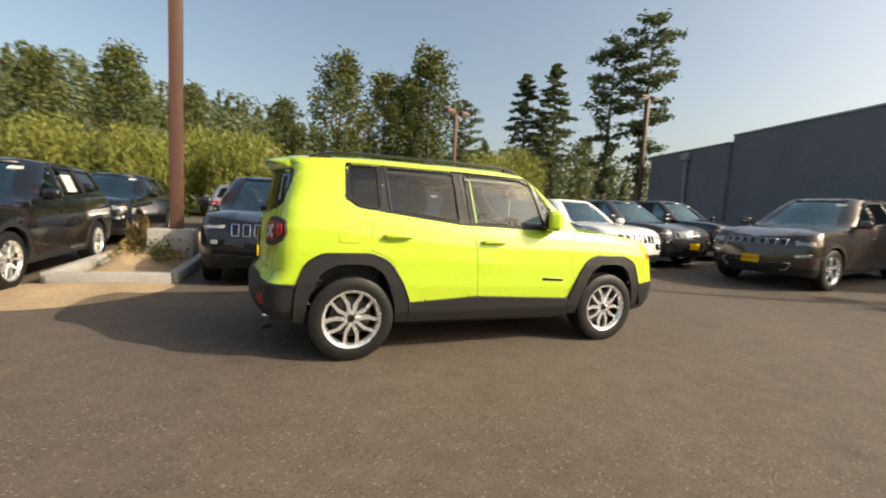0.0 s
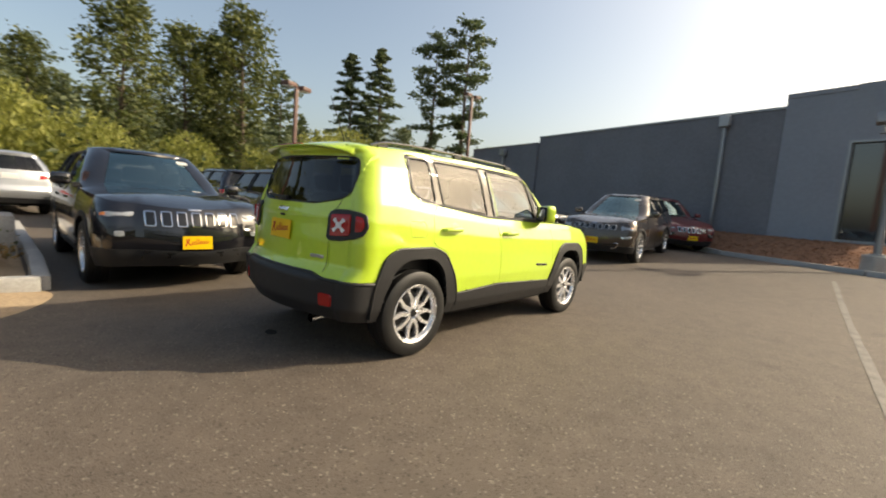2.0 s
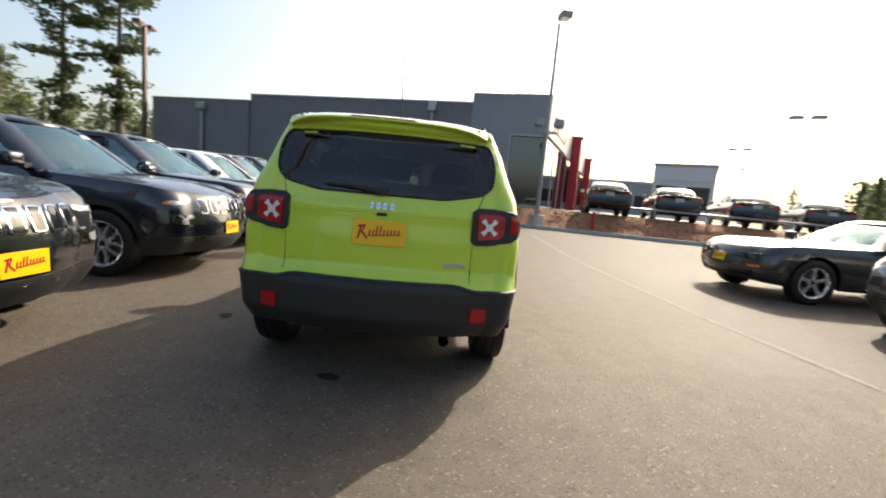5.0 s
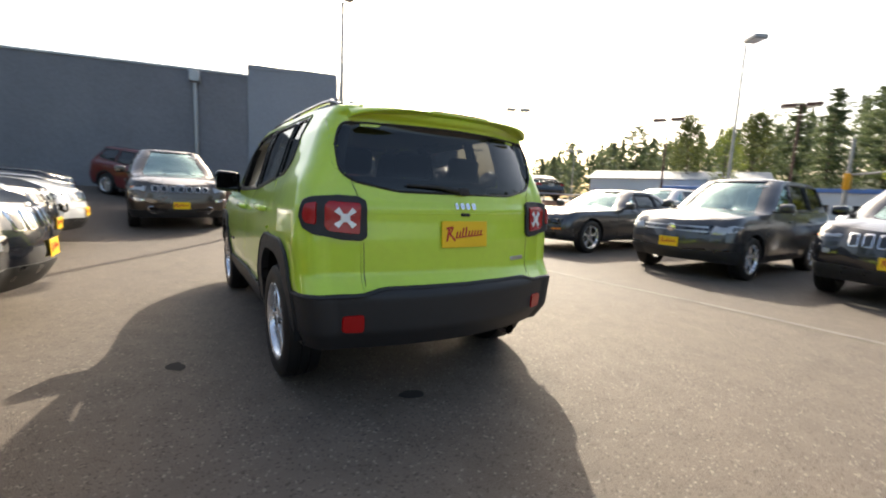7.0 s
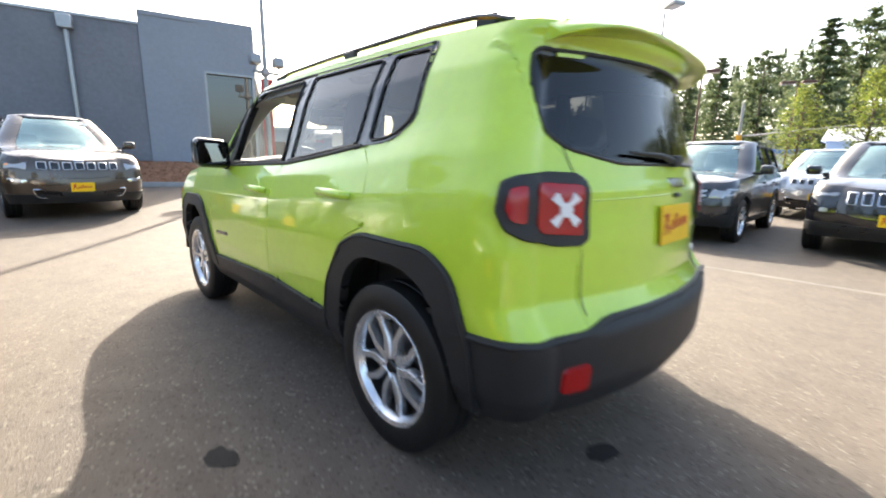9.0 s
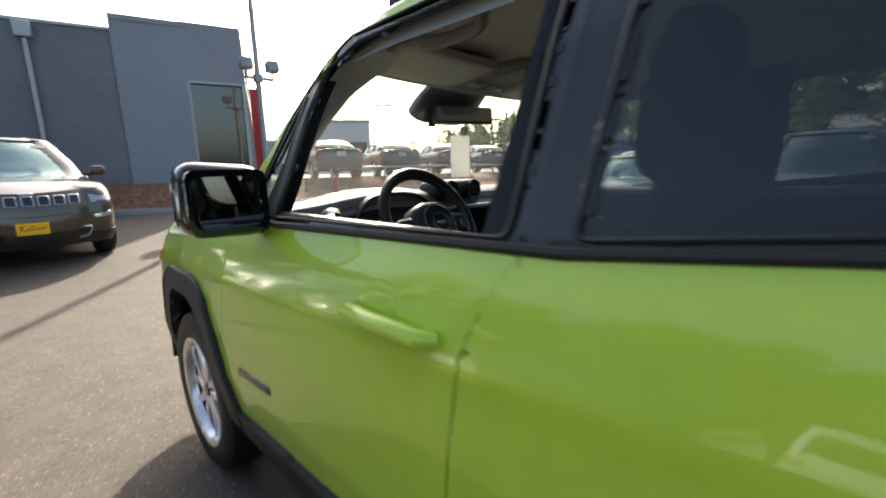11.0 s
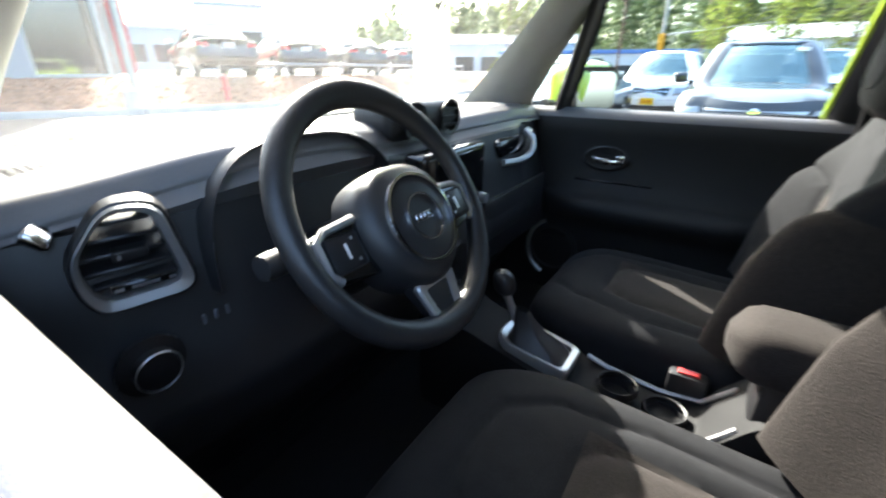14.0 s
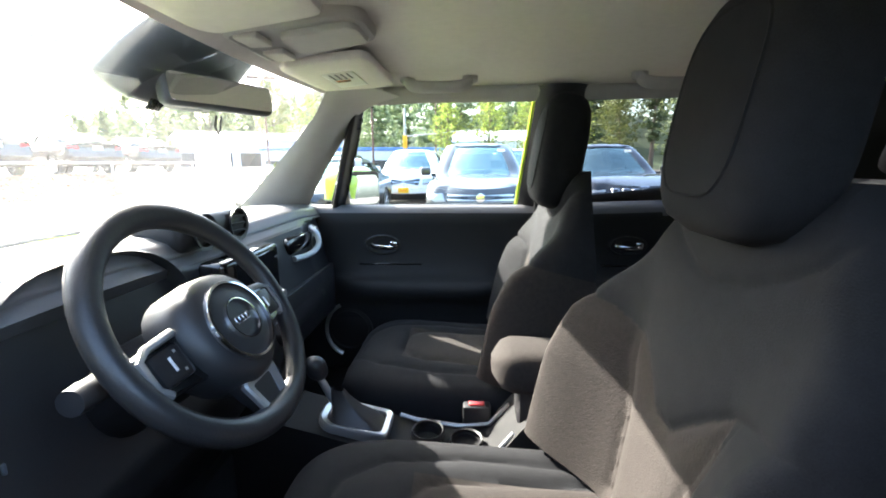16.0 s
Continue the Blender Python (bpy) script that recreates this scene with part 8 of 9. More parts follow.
        for y0, y1, z0, z1 in ((-0.44, 0.44, zc - 0.012, zc + 0.012), (-0.012, 0.012, zc - 0.075, zc + 0.085), (-0.46, 0.46, zc + 0.075, zc + 0.10), (-0.42, 0.42, zc - 0.095, zc - 0.075)):
            part("grille_bar", conform(bmesh.new(), [(y0, z0), (y1, z0), (y1, z1), (y0, z1)], tree, "front", 0.018, 0.0), CHROME, car)
        for sg in (-1, 1):
            part("headlamp", conform(bmesh.new(), rounded([(sg * a, b) for a, b in [(0.52, zc - 0.09), (0.52, zc + 0.08), (0.84, zc + 0.10), (0.84, zc - 0.03)]][::sg], 0.03, 3), tree, "front", 0.01, 0.03), LAMP_GLASS, car)
        part("lower_grille", conform(bmesh.new(), rounded([(-0.60, 0.36), (0.60, 0.36), (0.62, 0.46), (-0.62, 0.46)], 0.03, 3), tree, "front", 0.008, 0.02), GLOSS_BLACK, car)


def rear_detail(car, s, tree, face):
    W = s["W"]
    zr = lerp_table(s["xr"], s["shoulder"])
    for sg in (-1, 1):
        poly = [(0.56, zr - 0.20), (0.86, zr - 0.18), (0.86, zr - 0.06), (0.58, zr - 0.08)]
        part("tail_lamp", conform(bmesh.new(), rounded([(sg * a * W / 0.93, b) for a, b in poly][::sg], 0.03, 3), tree, "rear", 0.010, 0.03), RED_LENS, car)
    part("number_plate", conform(bmesh.new(), [(-0.16, zr - 0.22), (0.16, zr - 0.22), (0.16, zr - 0.07), (-0.16, zr - 0.07)], tree, "rear", 0.008, 0.01), PAPER, car, "pale blank number plate")


MID_SUV = car_spec(L=4.62, W=0.93, H=1.68, wb=2.71, front=0.95, sh_f=1.02, sh_m=1.08, sh_r=1.16)
BIG_SUV = car_spec(L=4.83, W=0.97, H=1.76, wb=2.92, front=0.90, wheel_r=0.385, sh_f=1.08, sh_m=1.14, sh_r=1.2, cowl=0.88, nose_low=0.70)
SMALL_SUV = car_spec(L=4.43, W=0.905, H=1.70, wb=2.60, front=0.86, wheel_r=0.345, sh_f=1.00, sh_m=1.07, sh_r=1.12, cowl=0.74)
COUPE = car_spec(L=5.02, W=0.96, H=1.45, wb=2.95, front=0.95, wheel_r=0.36, sh_f=0.90, sh_m=0.96, sh_r=1.02, cowl=0.55, roof_f=-0.10, roof_r=-1.2, rake_r=0.55, kind="sedan", nose_low=0.5)
SEDAN = car_spec(L=4.85, W=0.92, H=1.46, wb=2.80, front=0.95, wheel_r=0.33, sh_f=0.88, sh_m=0.96, sh_r=1.04, cowl=0.72, roof_f=0.0, roof_r=-1.15, rake_r=0.5, kind="sedan", nose_low=0.5)
VAN = car_spec(L=5.15, W=1.0, H=1.75, wb=3.08, front=0.95, wheel_r=0.34, sh_f=1.02, sh_m=1.06, sh_r=1.10, cowl=1.12, roof_f=0.45, roof_r=-2.1, rake_r=0.18, nose_low=0.6)


def park(ob, nose_x, nose_y, yaw, spec, copy=True):
    """Stands a car with the middle of its nose there; yaw 0 faces +x."""
    a = radians(yaw)
    x, y = nose_x - spec["xf"] * math.cos(a), nose_y - spec["xf"] * math.sin(a)
    wb = spec["ax"][1]
    zf, zr = ground_z(x + wb * math.cos(a), y + wb * math.sin(a)), ground_z(x - wb * math.cos(a), y - wb * math.sin(a))
    m = pose(x, y, (zf + zr) / 2, 0, -math.degrees(math.atan2(zf - zr, 2 * wb)), yaw)
    if copy:
        return copy_thing(ob, m)
    ob.matrix_world = m
    return ob


black_ch = build_car(MID_SUV, "suv", "black mid-size SUV with seven chrome grille slots", BLACK_PAINT)
park(black_ch, -1.93, 2.10, -90, MID_SUV, False)
navy_ch = build_car(MID_SUV, "suv", "dark navy mid-size SUV with chrome grille slots", NAVY_PAINT)
park(navy_ch, 0.90, 2.25, -90, MID_SUV, False)
big_black = build_car(BIG_SUV, "suv", "black large SUV with seven satin grille slots", BLACK_PAINT, face="wide", rims="five")
park(big_black, 3.35, 2.62, -90, BIG_SUV, False)
white_ch = build_car(MID_SUV, "suv", "white mid-size SUV with dark grille slots", WHITE_PAINT)
park(white_ch, 5.45, 2.60, -91, MID_SUV, False)
grey_ch = build_car(MID_SUV, "suv", "dark grey mid-size SUV with black grille slots", GREY_PAINT)
park(grey_ch, 7.60, 3.0, -90, MID_SUV, False)
brown_gc = build_car(BIG_SUV, "suv", "bronze grey large SUV parked across the row", BROWN_PAINT, face="wide", rims="five")
park(brown_gc, 6.80, 1.20, 184, BIG_SUV, False)
park(black_ch, 10.1, 3.4, -90, MID_SUV)
red_ch = build_car(MID_SUV, "suv", "dark red mid-size SUV near the grey wall", RED_PAINT)
park(red_ch, 12.6, 0.2, 222, MID_SUV, False)
park(black_ch, -5.70, 1.45, -90, MID_SUV)
silver_gc = build_car(BIG_SUV, "suv", "silver large SUV in the second row", SILVER_PAINT, face="wide")
park(silver_gc, -1.5, -11.2, 90, BIG_SUV, False)
park(big_black, -5.9, 7.2, -92, BIG_SUV)["label"] = "black large SUV parked beside the planter"
small_suv = build_car(SMALL_SUV, "suv", "dark grey compact SUV with two-bar chrome grille", GREY_PAINT, face="bars", rims="five")
park(small_suv, -0.17, -5.42, 90, SMALL_SUV, False)
park(black_ch, -2.72, -5.70, 90, MID_SUV)
coupe = build_car(COUPE, "coupe", "dark grey two-door muscle coupe", GREY_PAINT, face="bar", rims="five")
park(coupe, 2.95, -5.35, 90, COUPE, False)
van = build_car(VAN, "minivan", "white minivan with cross-bar chrome grille", WHITE_PAINT, face="van")
park(van, 1.85, -10.9, 90, VAN, False)
silver_ch = build_car(MID_SUV, "suv", "silver mid-size SUV in the second row", SILVER_PAINT)
park(silver_ch, 4.7, -11.0, 90, MID_SUV, False)
sedan = build_car(SEDAN, "sedan", "dark sedan seen from behind on the upper lot", BLACK_PAINT, face="bar", plate=False)
park(sedan, 17.6, -8.6, -16, SEDAN, False)
park(sedan, 17.6, -11.7, -18, SEDAN)
park(sedan, 17.4, -15.0, -20, SEDAN)
park(sedan, 17.4, -18.4, -22, SEDAN)

# price sheet in the rear door window of the black SUV beside the planter
sheet_m = Matrix.Translation((-4.925, 4.36, 1.34)) @ Matrix.Rotation(radians(-21), 4, "Y")
price = part("price_sheet", boxed(-0.003, 0.003, -0.16, 0.16, -0.14, 0.14, 0, 1, m=sheet_m), PAPER)
tagged(price, "white price sheet taped in the black SUV's rear window", "paper sheet")

# ---------------------------------------------------------------- trees and far woods
def leaf_mat(name, c0, c1, trans=0.3):
    m = bpy.data.materials.new(name)
    m.use_nodes = True
    nt = m.node_tree
    b = nt.nodes["Principled BSDF"]
    b.inputs["Roughness"].default_value = 0.6
    geo = nt.nodes.new("ShaderNodeNewGeometry")
    mix = nt.nodes.new("ShaderNodeMix")
    mix.data_type = "RGBA"
    mix.inputs[6].default_value, mix.inputs[7].default_value = (*c0, 1), (*c1, 1)
    nt.links.new(geo.outputs["Random Per Island"], mix.inputs[0])
    nt.links.new(mix.outputs[2], b.inputs["Base Color"])
    tr = nt.nodes.new("ShaderNodeBsdfTranslucent")
    nt.links.new(mix.outputs[2], tr.inputs[0])
    ms = nt.nodes.new("ShaderNodeMixShader")
    ms.inputs[0].default_value = trans
    nt.links.new(b.outputs[0], ms.inputs[1])
    nt.links.new(tr.outputs[0], ms.inputs[2])
    nt.links.new(ms.outputs[0], nt.nodes["Material Output"].inputs[0])
    return m


LEAF = leaf_mat("broad_leaves", (0.055, 0.080, 0.024), (0.165, 0.175, 0.042), 0.4)
LEAF_YOUNG = leaf_mat("young_leaves", (0.13, 0.18, 0.03), (0.28, 0.31, 0.06), 0.5)
WILLOW = leaf_mat("willow_leaves", (0.18, 0.20, 0.04), (0.36, 0.36, 0.09), 0.5)
NEEDLE = leaf_mat("needles", (0.05, 0.08, 0.034), (0.14, 0.17, 0.068), 0.38)
WOODS = leaf_mat("far_woods", (0.085, 0.115, 0.06), (0.19, 0.215, 0.10), 0.35)
TRUNK = mat("bark", (0.12, 0.09, 0.065), 0.9, var=0.3, scale=5, bump=0.6, bscale=20, relief=0.02)


def leaf_mesh(name, centres, size, rng, droop=0.0, long=1.0):
    """Many small bent leaf clumps: a quad folded along its middle at each centre."""
    n = len(centres)
    c = np.array(centres)
    a = rng.normal(size=(n, 3))
    a[:, 2] *= 0.6
    a[:, 2] -= droop
    a /= np.linalg.norm(a, axis=1)[:, None]
    b = np.cross(a, rng.normal(size=(n, 3)))
    b /= np.linalg.norm(b, axis=1)[:, None]
    s = size * rng.uniform(0.6, 1.4, (n, 1))
    nrm = np.cross(a, b)
    tip, tail = c + a * s * long, c - a * s * long
    l, r = c + b * s * 0.55 + nrm * s * 0.15, c - b * s * 0.55 + nrm * s * 0.15
    v = np.stack([tail, l, tip, r], 1).reshape(-1, 3)
    f = [(4 * i, 4 * i + 1, 4 * i + 2, 4 * i + 3) for i in range(n)]
    me = bpy.data.meshes.new(name)
    me.from_pydata(v.tolist(), [], f)
    return me


def make_tree(kind, height, seed, label, crown_mat, leaves=4200):
    rng = np.random.default_rng(seed)
    t = thing("tree", label=label, category="tree", group="trees")
    bm = bmesh.new()
    lean = rng.normal(size=2) * 0.02 * height
    spine = [Vector((lean[0] * k, lean[1] * k, height * k)) for k in (0, 0.15, 0.3, 0.5, 0.7, 0.85, 0.97)]
    r0 = 0.018 * height
    tube(bm, spine, [r0, r0 * 0.85, r0 * 0.7, r0 * 0.5, r0 * 0.32, r0 * 0.18, r0 * 0.05], 9)
    pts = []
    if kind == "broad":
        for i in range(46):
            k = 0.16 + 0.80 * (i + rng.uniform()) / 46
            az = i * 2.399 + rng.normal() * 0.3
            prof = math.sin(math.pi * min(1, (k - 0.08) / 0.95)) ** 0.7 * (1.05 - 0.55 * k)
            reach = height * 0.26 * prof * rng.uniform(0.65, 1.15)
            o = Vector((lean[0] * k, lean[1] * k, height * k))
            tip = o + Vector((math.cos(az) * reach, math.sin(az) * reach, reach * 0.55))
            mid = o.lerp(tip, 0.5) + Vector((0, 0, -0.05 * reach))
            tube(bm, [o, mid, tip], [r0 * 0.25 * (1 - k) + 0.02, 0.02, 0.008], 5)
            for q in (0.45, 0.75, 1.0):
                c = np.array(o.lerp(tip, q))
                m = int(leaves / 46 / 3)
                pts.append(c + rng.normal(size=(m, 3)) * np.array([1, 1, 0.8]) * height * 0.028 * (1.25 - 0.3 * q))
        me = leaf_mesh("crown", np.concatenate(pts), 0.0125 * height, rng)
    elif kind == "pine":
        for i in range(52):
            k = 0.22 + 0.77 * (i + rng.uniform()) / 52
            if rng.uniform() < 0.18:
                continue
            az = i * 2.399 + rng.normal() * 0.4
            reach = height * 0.128 * math.sin(math.pi * min(1.0, 0.12 + 0.88 * (1.04 - k) / 0.8)) ** 0.6 * rng.uniform(0.3, 1.35)
            o = Vector((lean[0] * k, lean[1] * k, height * k))
            tip = o + Vector((math.cos(az) * reach, math.sin(az) * reach, reach * rng.uniform(-0.1, 0.5)))
            tube(bm, [o, tip], [0.05, 0.012], 4)
            for q in (0.4, 0.7, 1.0):
                m = int(leaves / 48 / 3)
                pts.append(np.array(o.lerp(tip, q)) + rng.normal(size=(m, 3)) * np.array([1, 1, 0.5]) * height * 0.017)
        me = leaf_mesh("crown", np.concatenate(pts), 0.0105 * height, rng)
    elif kind == "fir":
        for i in range(90):
            k = 0.10 + 0.89 * (i + rng.uniform()) / 90
            az = i * 2.399 + rng.normal() * 0.4
            reach = height * 0.29 * (1.01 - k) ** 0.72 * rng.uniform(0.55, 1.15)
            o = Vector((lean[0] * k, lean[1] * k, height * k))
            tip = o + Vector((math.cos(az) * reach, math.sin(az) * reach, reach * rng.uniform(-0.30, 0.22)))
            tube(bm, [o, tip], [0.04, 0.010], 4)
            for q in (0.3, 0.55, 0.8, 1.0):
                m = int(leaves / 90 / 4)
                pts.append(np.array(o.lerp(tip, q)) + rng.normal(size=(m, 3)) * np.array([1, 1, 0.45]) * height * 0.016 * (1.3 - 0.8 * k))
        me = leaf_mesh("crown", np.concatenate(pts), 0.0105 * height, rng, 0.2)
    elif kind == "willow":
        for i in range(60):
            az = i * 2.399
            reach = height * 0.42 * math.sqrt((i + 1) / 60)
            z0 = height * (0.98 - 0.35 * (i / 60) ** 1.5)
            for q in range(int(leaves / 60)):
                d = rng.uniform() ** 0.8
                pts.append(np.array([[math.cos(az) * reach + rng.normal() * height * 0.035, math.sin(az) * reach + rng.normal() * height * 0.035, z0 * (1 - d * 0.75) + 0.1]]))
        me = leaf_mesh("crown", np.concatenate(pts), 0.018 * height, rng, 1.6, 1.5)
    part("trunk", bm, TRUNK, t)
    me.materials.append(crown_mat)
    crown = new("crown", me)
    crown.parent = t
    return t


def plant(tree, x, y, turn=0.0, k=1.0, z=None):
    m = pose(x, y, (ground_z(x, y) if z is None else z) - 0.05, 0, 0, turn) @ Matrix.Scale(k, 4)
    c = copy_thing(tree, pose(x, y, (ground_z(x, y) if z is None else z) - 0.05, 0, 0, turn))
    c.scale = (k, k, k)
    return c


def polar(az, d, x0=-1.86, y0=-4.17):
    return x0 + d * math.cos(radians(az)), y0 + d * math.sin(radians(az))


broad_a = make_tree("broad", 15.0, 3, "tall green cottonwood tree with an open crown", LEAF, 5200)
broad_b = make_tree("broad", 15.0, 8, "tall green cottonwood tree with a narrow crown", LEAF, 5200)
pine_a = make_tree("pine", 18.0, 5, "tall dark green pine with bare lower trunk", NEEDLE, 5600)
pine_b = make_tree("fir", 18.0, 11, "tall dark green fir with drooping boughs", NEEDLE, 8600)
willow = make_tree("willow", 6.0, 2, "yellow-green weeping willow with hanging branches", WILLOW, 5200)
young = make_tree("broad", 6.5, 21, "young bright green street tree", LEAF_YOUNG, 2600)
broad_a.matrix_world = pose(*polar(82.9, 42), -0.1)
broad_b.matrix_world = pose(*polar(76.3, 46), -0.1)
pine_a.matrix_world = pose(*polar(47.9, 40), -0.1)
pine_a.scale = (0.91, 0.91, 0.91)
pine_b.matrix_world = pose(*polar(58.0, 46), -0.1)
pine_b.scale = (0.89, 0.89, 0.89)
willow.matrix_world = pose(*polar(62.5, 33), -0.1)
young.matrix_world = pose(*polar(-82.0, 36, -3.3, 1.8), -0.1)
for az, d, src, turn, k in ((70.6, 45, broad_a, 140, 1.16), (73.5, 48, broad_b, 60, 1.0), (105.7, 40, broad_b, 200, 0.80), (112.5, 38, broad_a, 80, 0.66), (99.5, 60, broad_a, 20, 0.95), (88.5, 50, broad_b, 310, 0.82), (118, 36, broad_b, 10, 0.8), (126, 36, broad_a, 50, 0.8),
                            (54.2, 46, pine_b, 90, 0.89), (43.9, 38, pine_a, 150, 0.93), (63.5, 64, pine_b, 250, 0.62), (66.0, 60, pine_a, 10, 0.85), (51, 60, broad_a, 0, 0.7), (56.2, 49, pine_b, 200, 0.66),
                            (93.0, 30, willow, 40, 0.95), (98.0, 33, willow, 130, 1.0), (104.0, 31, willow, 220, 0.9), (86, 31, willow, 300, 0.8), (59.0, 36, willow, 80, 1.0), (111, 32, willow, 11, 0.9), (69, 36, willow, 200, 0.7), (77, 35, willow, 100, 0.8)):
    plant(src, *polar(az, d), turn, k)
# south side
for az, d, src, turn, k in ((-86.8, 34, young, 50, 1.05), (-91.5, 33, young, 140, 1.0), (-66.5, 55, young, 200, 1.3), (-63, 60, broad_a, 30, 0.72), (-69.0, 62, broad_b, 100, 0.75), (-98, 36, young, 240, 1.1), (-104, 40, broad_a, 20, 0.55), (-57.0, 95, pine_a, 60, 0.85), (-75, 70, pine_b, 10, 0.82), (-79, 72, pine_a, 80, 0.9), (-83.5, 66, pine_b, 190, 1.0), (-86, 70, pine_a, 260, 1.05), (-89, 66, pine_b, 33, 1.1), (-93, 70, pine_b, 120, 1.1), (-97, 66, pine_a, 290, 1.1), (-72, 85, pine_b, 44, 0.9), (-102, 66, pine_b, 10, 1.1), (-109, 60, pine_a, 10, 1.0), (-46, 110, pine_b, 10, 0.5), (-41, 110, pine_a, 100, 0.42), (-52, 105, pine_b, 210, 0.6)):
    plant(src, *polar(az, d, -3.3, 1.8), turn, k)


def woods(name, label, rng, az0, az1, d0, d1, tops, count, per=150):
    """A far wooded rise: a low hill with small conifers and round trees crowded on it, all one mass."""
    pts = []
    for i in range(count):
        az = rng.uniform(az0, az1)
        d = d0 + (d1 - d0) * rng.uniform() ** 0.8
        el = lerp_table(az, tops)
        x, y = polar(az, d)
        full = d1 * math.tan(radians(el)) - 7
        base = max(0, full) * ((d - d0) / (d1 - d0)) ** 1.2
        h = rng.uniform(7, 13)
        con = rng.uniform() < 0.6
        q = rng.uniform(size=per) ** (0.7 if con else 0.9)
        w = (1 - q) * h * 0.24 if con else np.sqrt(np.clip(1 - (2 * q - 1) ** 2, 0, 1)) * h * 0.30
        a = rng.uniform(0, 2 * math.pi, per)
        rr = w * np.sqrt(rng.uniform(0.2, 1, per))
        pts.append(np.stack([x + rr * np.cos(a), y + rr * np.sin(a), base + 0.1 * h + q * h * 0.95], 1))
    me = leaf_mesh(name, np.concatenate(pts), 0.5, rng)
    me.materials.append(WOODS)
    ob = new(name, me)
    return tagged(ob, label, "woods", kind="stuff")


rng = np.random.default_rng(4)
woods("far_woods", "hazy dark green wooded hill behind the lot", rng, 62, 135, 70, 150, [(62, 6.0), (80, 7.0), (88, 9.0), (93, 10.5), (99, 11.5), (110, 12), (122, 13), (135, 13)], 560)
woods("far_woods", "hazy green wooded hillside across the road", rng, -125, -44, 75, 160, [(-125, 14), (-95, 14), (-85, 12), (-75, 9.5), (-65, 7.5), (-58, 5.5), (-44, 3.5)], 480)
woods("far_woods", "low far tree line", rng, 20, 62, 80, 130, [(20, 4), (45, 5), (62, 6)], 90)
# hills under the woods
for az0, az1, tops, nm in ((55, 140, [(55, 3), (88, 6.5), (99, 8.5), (140, 10)], "north"), (-130, -40, [(-130, 10), (-95, 10), (-75, 6), (-58, 3), (-40, 1)], "south")):
    bm = bmesh.new()
    rows = []
    for i in range(10):
        k = i / 9
        row = []
        for j in range(41):
            az = az0 + (az1 - az0) * j / 40
            edge = math.sin(math.pi * j / 40) ** 0.5
            x, y = polar(az, 70 + 180 * k)
            row.append(bm.verts.new((x, y, -0.3 + edge * max(0, 150 * math.tan(radians(lerp_table(az, tops))) - 5) * smooth(0.0, 0.5, k) * (1 + 0.12 * noise.noise((x / 25, y / 25, 0))))))
        rows.append(row)
    grid_faces(bm, rows)
    bmesh.ops.recalc_face_normals(bm, faces=bm.faces)
    tagged(part("hill", bm, mat("hill_green", (0.04, 0.055, 0.022), 0.95, var=0.4, scale=0.1)), "wooded hill rising behind the lot", "hill", kind="structure")

# undergrowth along the lot's northern edge
pts = []
for i in range(420):
    az, d = rng.uniform(50, 132), rng.uniform(27, 40)
    x, y = polar(az, d)
    h = rng.uniform(1.2, 3.6)
    m = 34
    pts.append(np.stack([x + rng.normal(size=m) * 0.8, y + rng.normal(size=m) * 0.8, np.abs(rng.normal(size=m)) * h * 0.45 + 0.1], 1))
me = leaf_mesh("undergrowth", np.concatenate(pts), 0.21, rng)
me.materials.append(leaf_mat("bush_leaves", (0.028, 0.050, 0.012), (0.15, 0.16, 0.035), 0.4))
tagged(new("undergrowth", me), "tangled green bushes along the edge of the lot", "bushes", kind="stuff")

# ---------------------------------------------------------------- far buildings and lamps
WEST = (-4.4, 0.16)
x, y = polar(-22.5, 70, *WEST)
far_house("dealership", "pale grey far dealership with flat roof", x, y, 64, 16, 12, 4.2, FAR_GREY, FAR_WHITE, 6, 1.0)
x, y = polar(-30.0, 66, *WEST)
far_house("dealership", "far white dealership entrance block with flat roof", x, y, 58, 7.0, 8, 6.6, FAR_WHITE, FAR_GREY, 2, 1.0, FAR_WHITE)
x, y = polar(-61.0, 60, -3.9, 1.4)
far_house("shop", "low white far shop with pitched grey roof", x, y, 25, 18, 9, 3.6, FAR_WHITE, FAR_GREY, 6, 0.3, None, 1.2)
x, y = polar(-74.0, 52, -3.9, 1.4)
far_house("shop", "low white shop with a blue band across the road", x, y, 14, 24, 9, 2.6, FAR_WHITE, FAR_BLUE, 9, 0.0, None)
x, y = polar(-90.0, 56, -3.3, 1.8)
far_house("shop", "small white far shop with pitched roof", x, y, 0, 10, 8, 3.6, FAR_WHITE, FAR_GREY, 4, 0.2, None, 1.4)
x, y = polar(60, 44)
far_house("red_shed", "low red shed behind the trees", x, y, -20, 12, 6, 2.2, RED_STEEL, FAR_GREY, 3, 0.0)
for az, d, el in ((-40.2, 42, 11.0), (-34.8, 60, 7.9), (-35.8, 78, 5.8), (-48.2, 58, 6.0)):
    x, y = polar(az, d, *WEST)
    street_lamp(x, y, 1.15 + d * math.tan(radians(el)) - ground_z(x, y), POLE_GREY, (60, 240), 0.08, 0.4, head=0.9, label="grey steel lot lamp with two heads", group="far lot lamps")
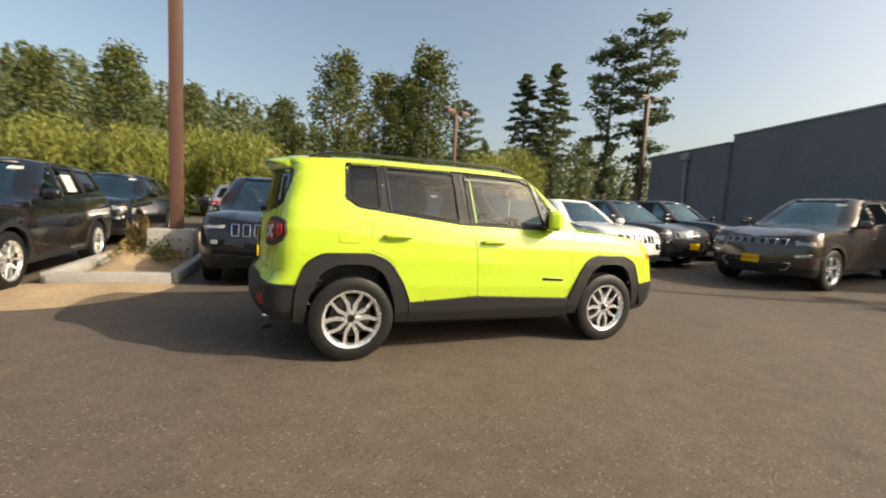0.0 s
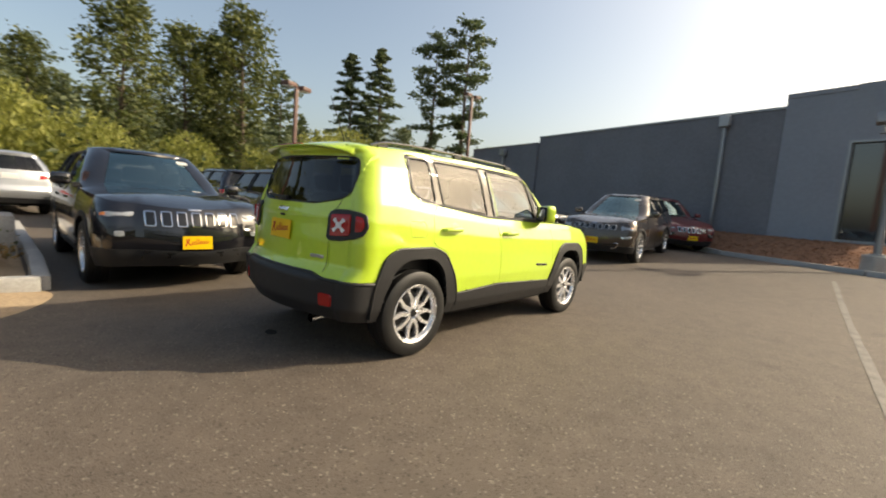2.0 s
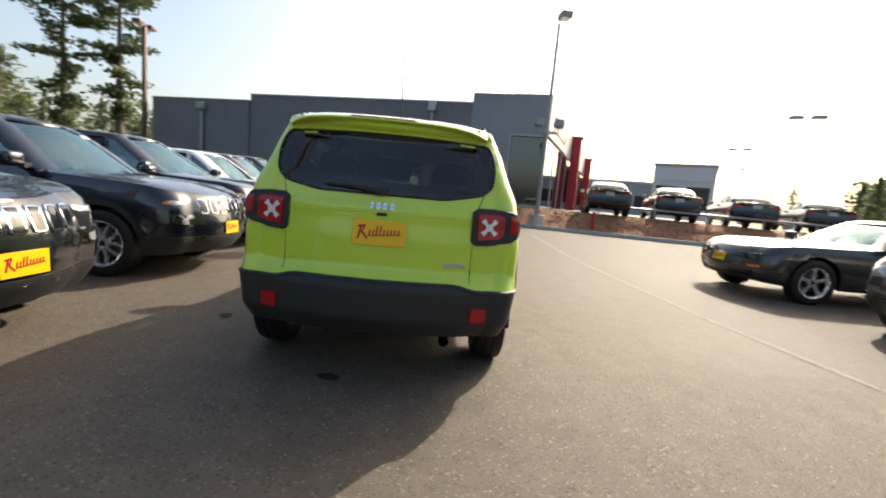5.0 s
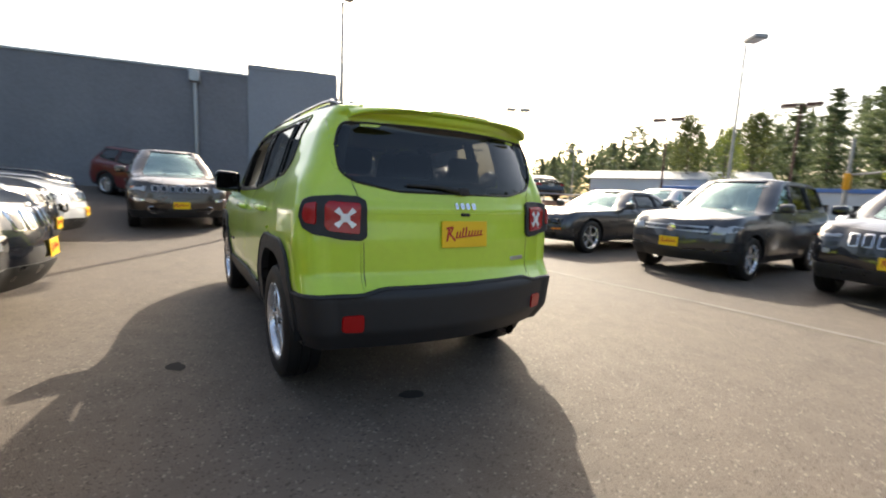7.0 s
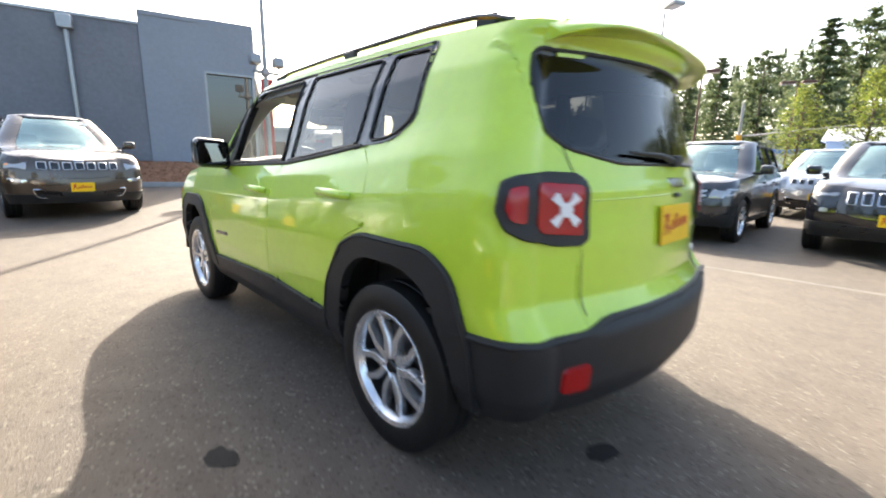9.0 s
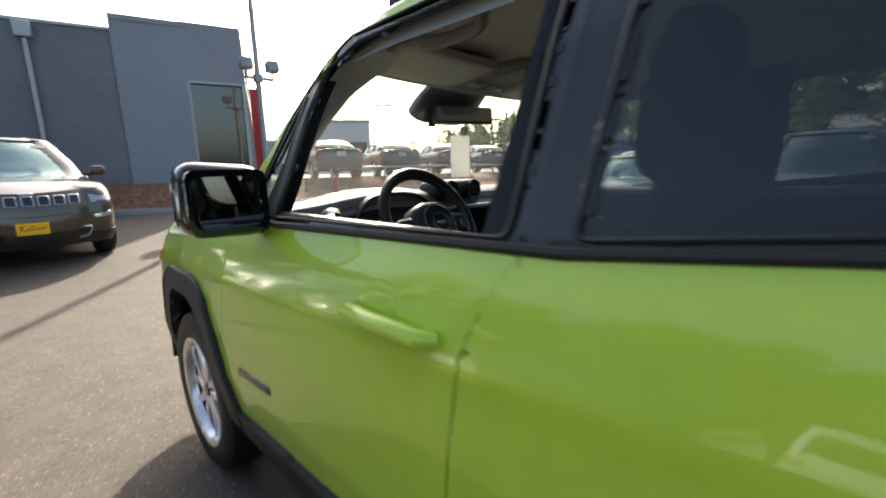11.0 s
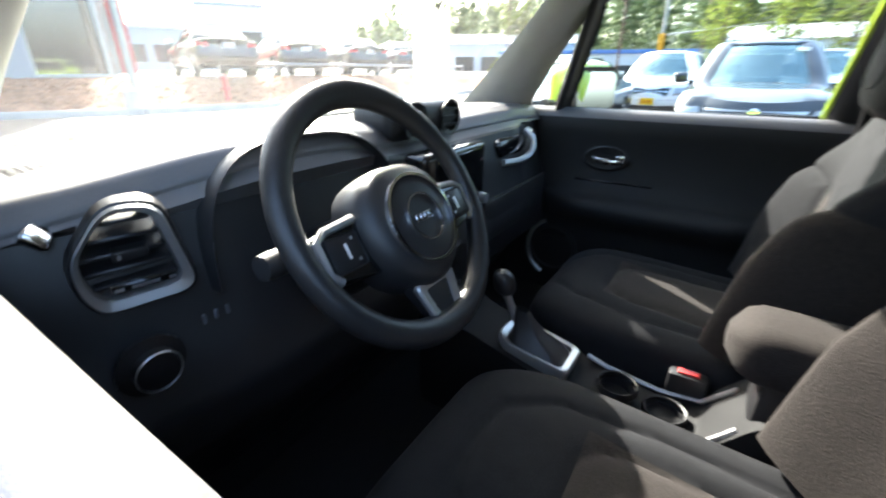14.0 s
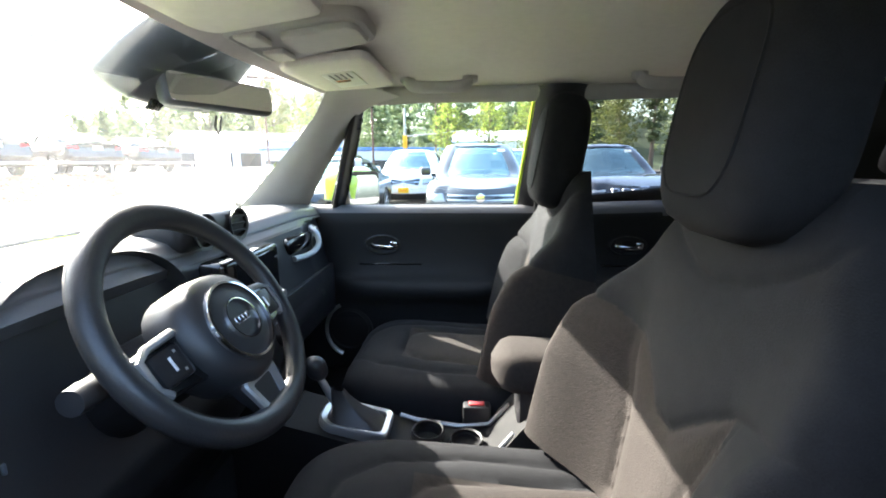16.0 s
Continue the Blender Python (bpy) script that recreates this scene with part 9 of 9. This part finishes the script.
for az, d, el in ((-59.7, 40, 8.1), (-71.7, 38, 10.1), (-80.5, 44, 8.6)):
    x, y = polar(az, d, -3.9, 1.4)
    street_lamp(x, y, 1.15 + d * math.tan(radians(el)), POLE_BROWN, (20, 200), 0.09, 0.3, head=0.9, label="dark lot lamp with two heads", group="far lot lamps")
x, y = polar(43.6, 30)
street_lamp(x, y, 8.0, POLE_BROWN, (0, 180), 0.09, 0.0, True, head=0.5, label="brown square-poled lot lamp by the pines")
# a road signal pole across the street
x, y = polar(-77, 40, -3.3, 1.8)
sig = thing("signal_pole", pose(x, y, 0), "grey traffic signal pole with a mast arm", "signal pole")
part("pole", cyled(0.14, 0.10, (0, 0, -0.1), (0, 0, 6.0), 12), POLE_GREY, sig)
part("mast_arm", cyled(0.07, 0.05, (0, 0, 3.6), (-6.5, 2.0, 4.0), 10), POLE_GREY, sig)
sh = part("signal_head", boxed(-0.18, 0.18, -0.2, 0.2, 2.6, 3.7, 0.05, 2), mat("signal_yellow", (0.75, 0.36, 0.02), 0.5, var=0.05), sig)

# shrubs in the planter, bark chips
DRY_LEAF = leaf_mat("dry_grass", (0.20, 0.13, 0.05), (0.40, 0.27, 0.11), 0.3)
for x, y, r, h, nn in ((-3.85, 4.50, 0.42, 0.30, 420), (-4.2, 4.2, 0.25, 0.2, 160), (-3.5, 4.2, 0.22, 0.16, 120)):
    clump("shrub", x, y, 0.15, r, h, nn, 0.035, DRY_LEAF if nn < 200 else LEAF, "low dull green shrub in the dry planter")
for x, y in ((-4.40, 6.0), (-4.45, 6.6)):
    clump("dry_grass", x, y, 0.12, 0.22, 0.45, 90, 0.07, DRY_LEAF, "tuft of dry orange-brown grass in the planter", -2.5, 2.6, "grass")
bark_chips(5000)
park(silver_ch, -9.0, 14.5, 95, MID_SUV)
park(silver_gc, -3.6, 17.6, 96, BIG_SUV)["label"] = "silver large SUV seen from behind past the planter"
park(black_ch, -7.9, 8.0, -92, MID_SUV)
park(white_ch, -1.0, 13.2, 92, MID_SUV)
park(big_black, 1.6, 13.5, 90, BIG_SUV)
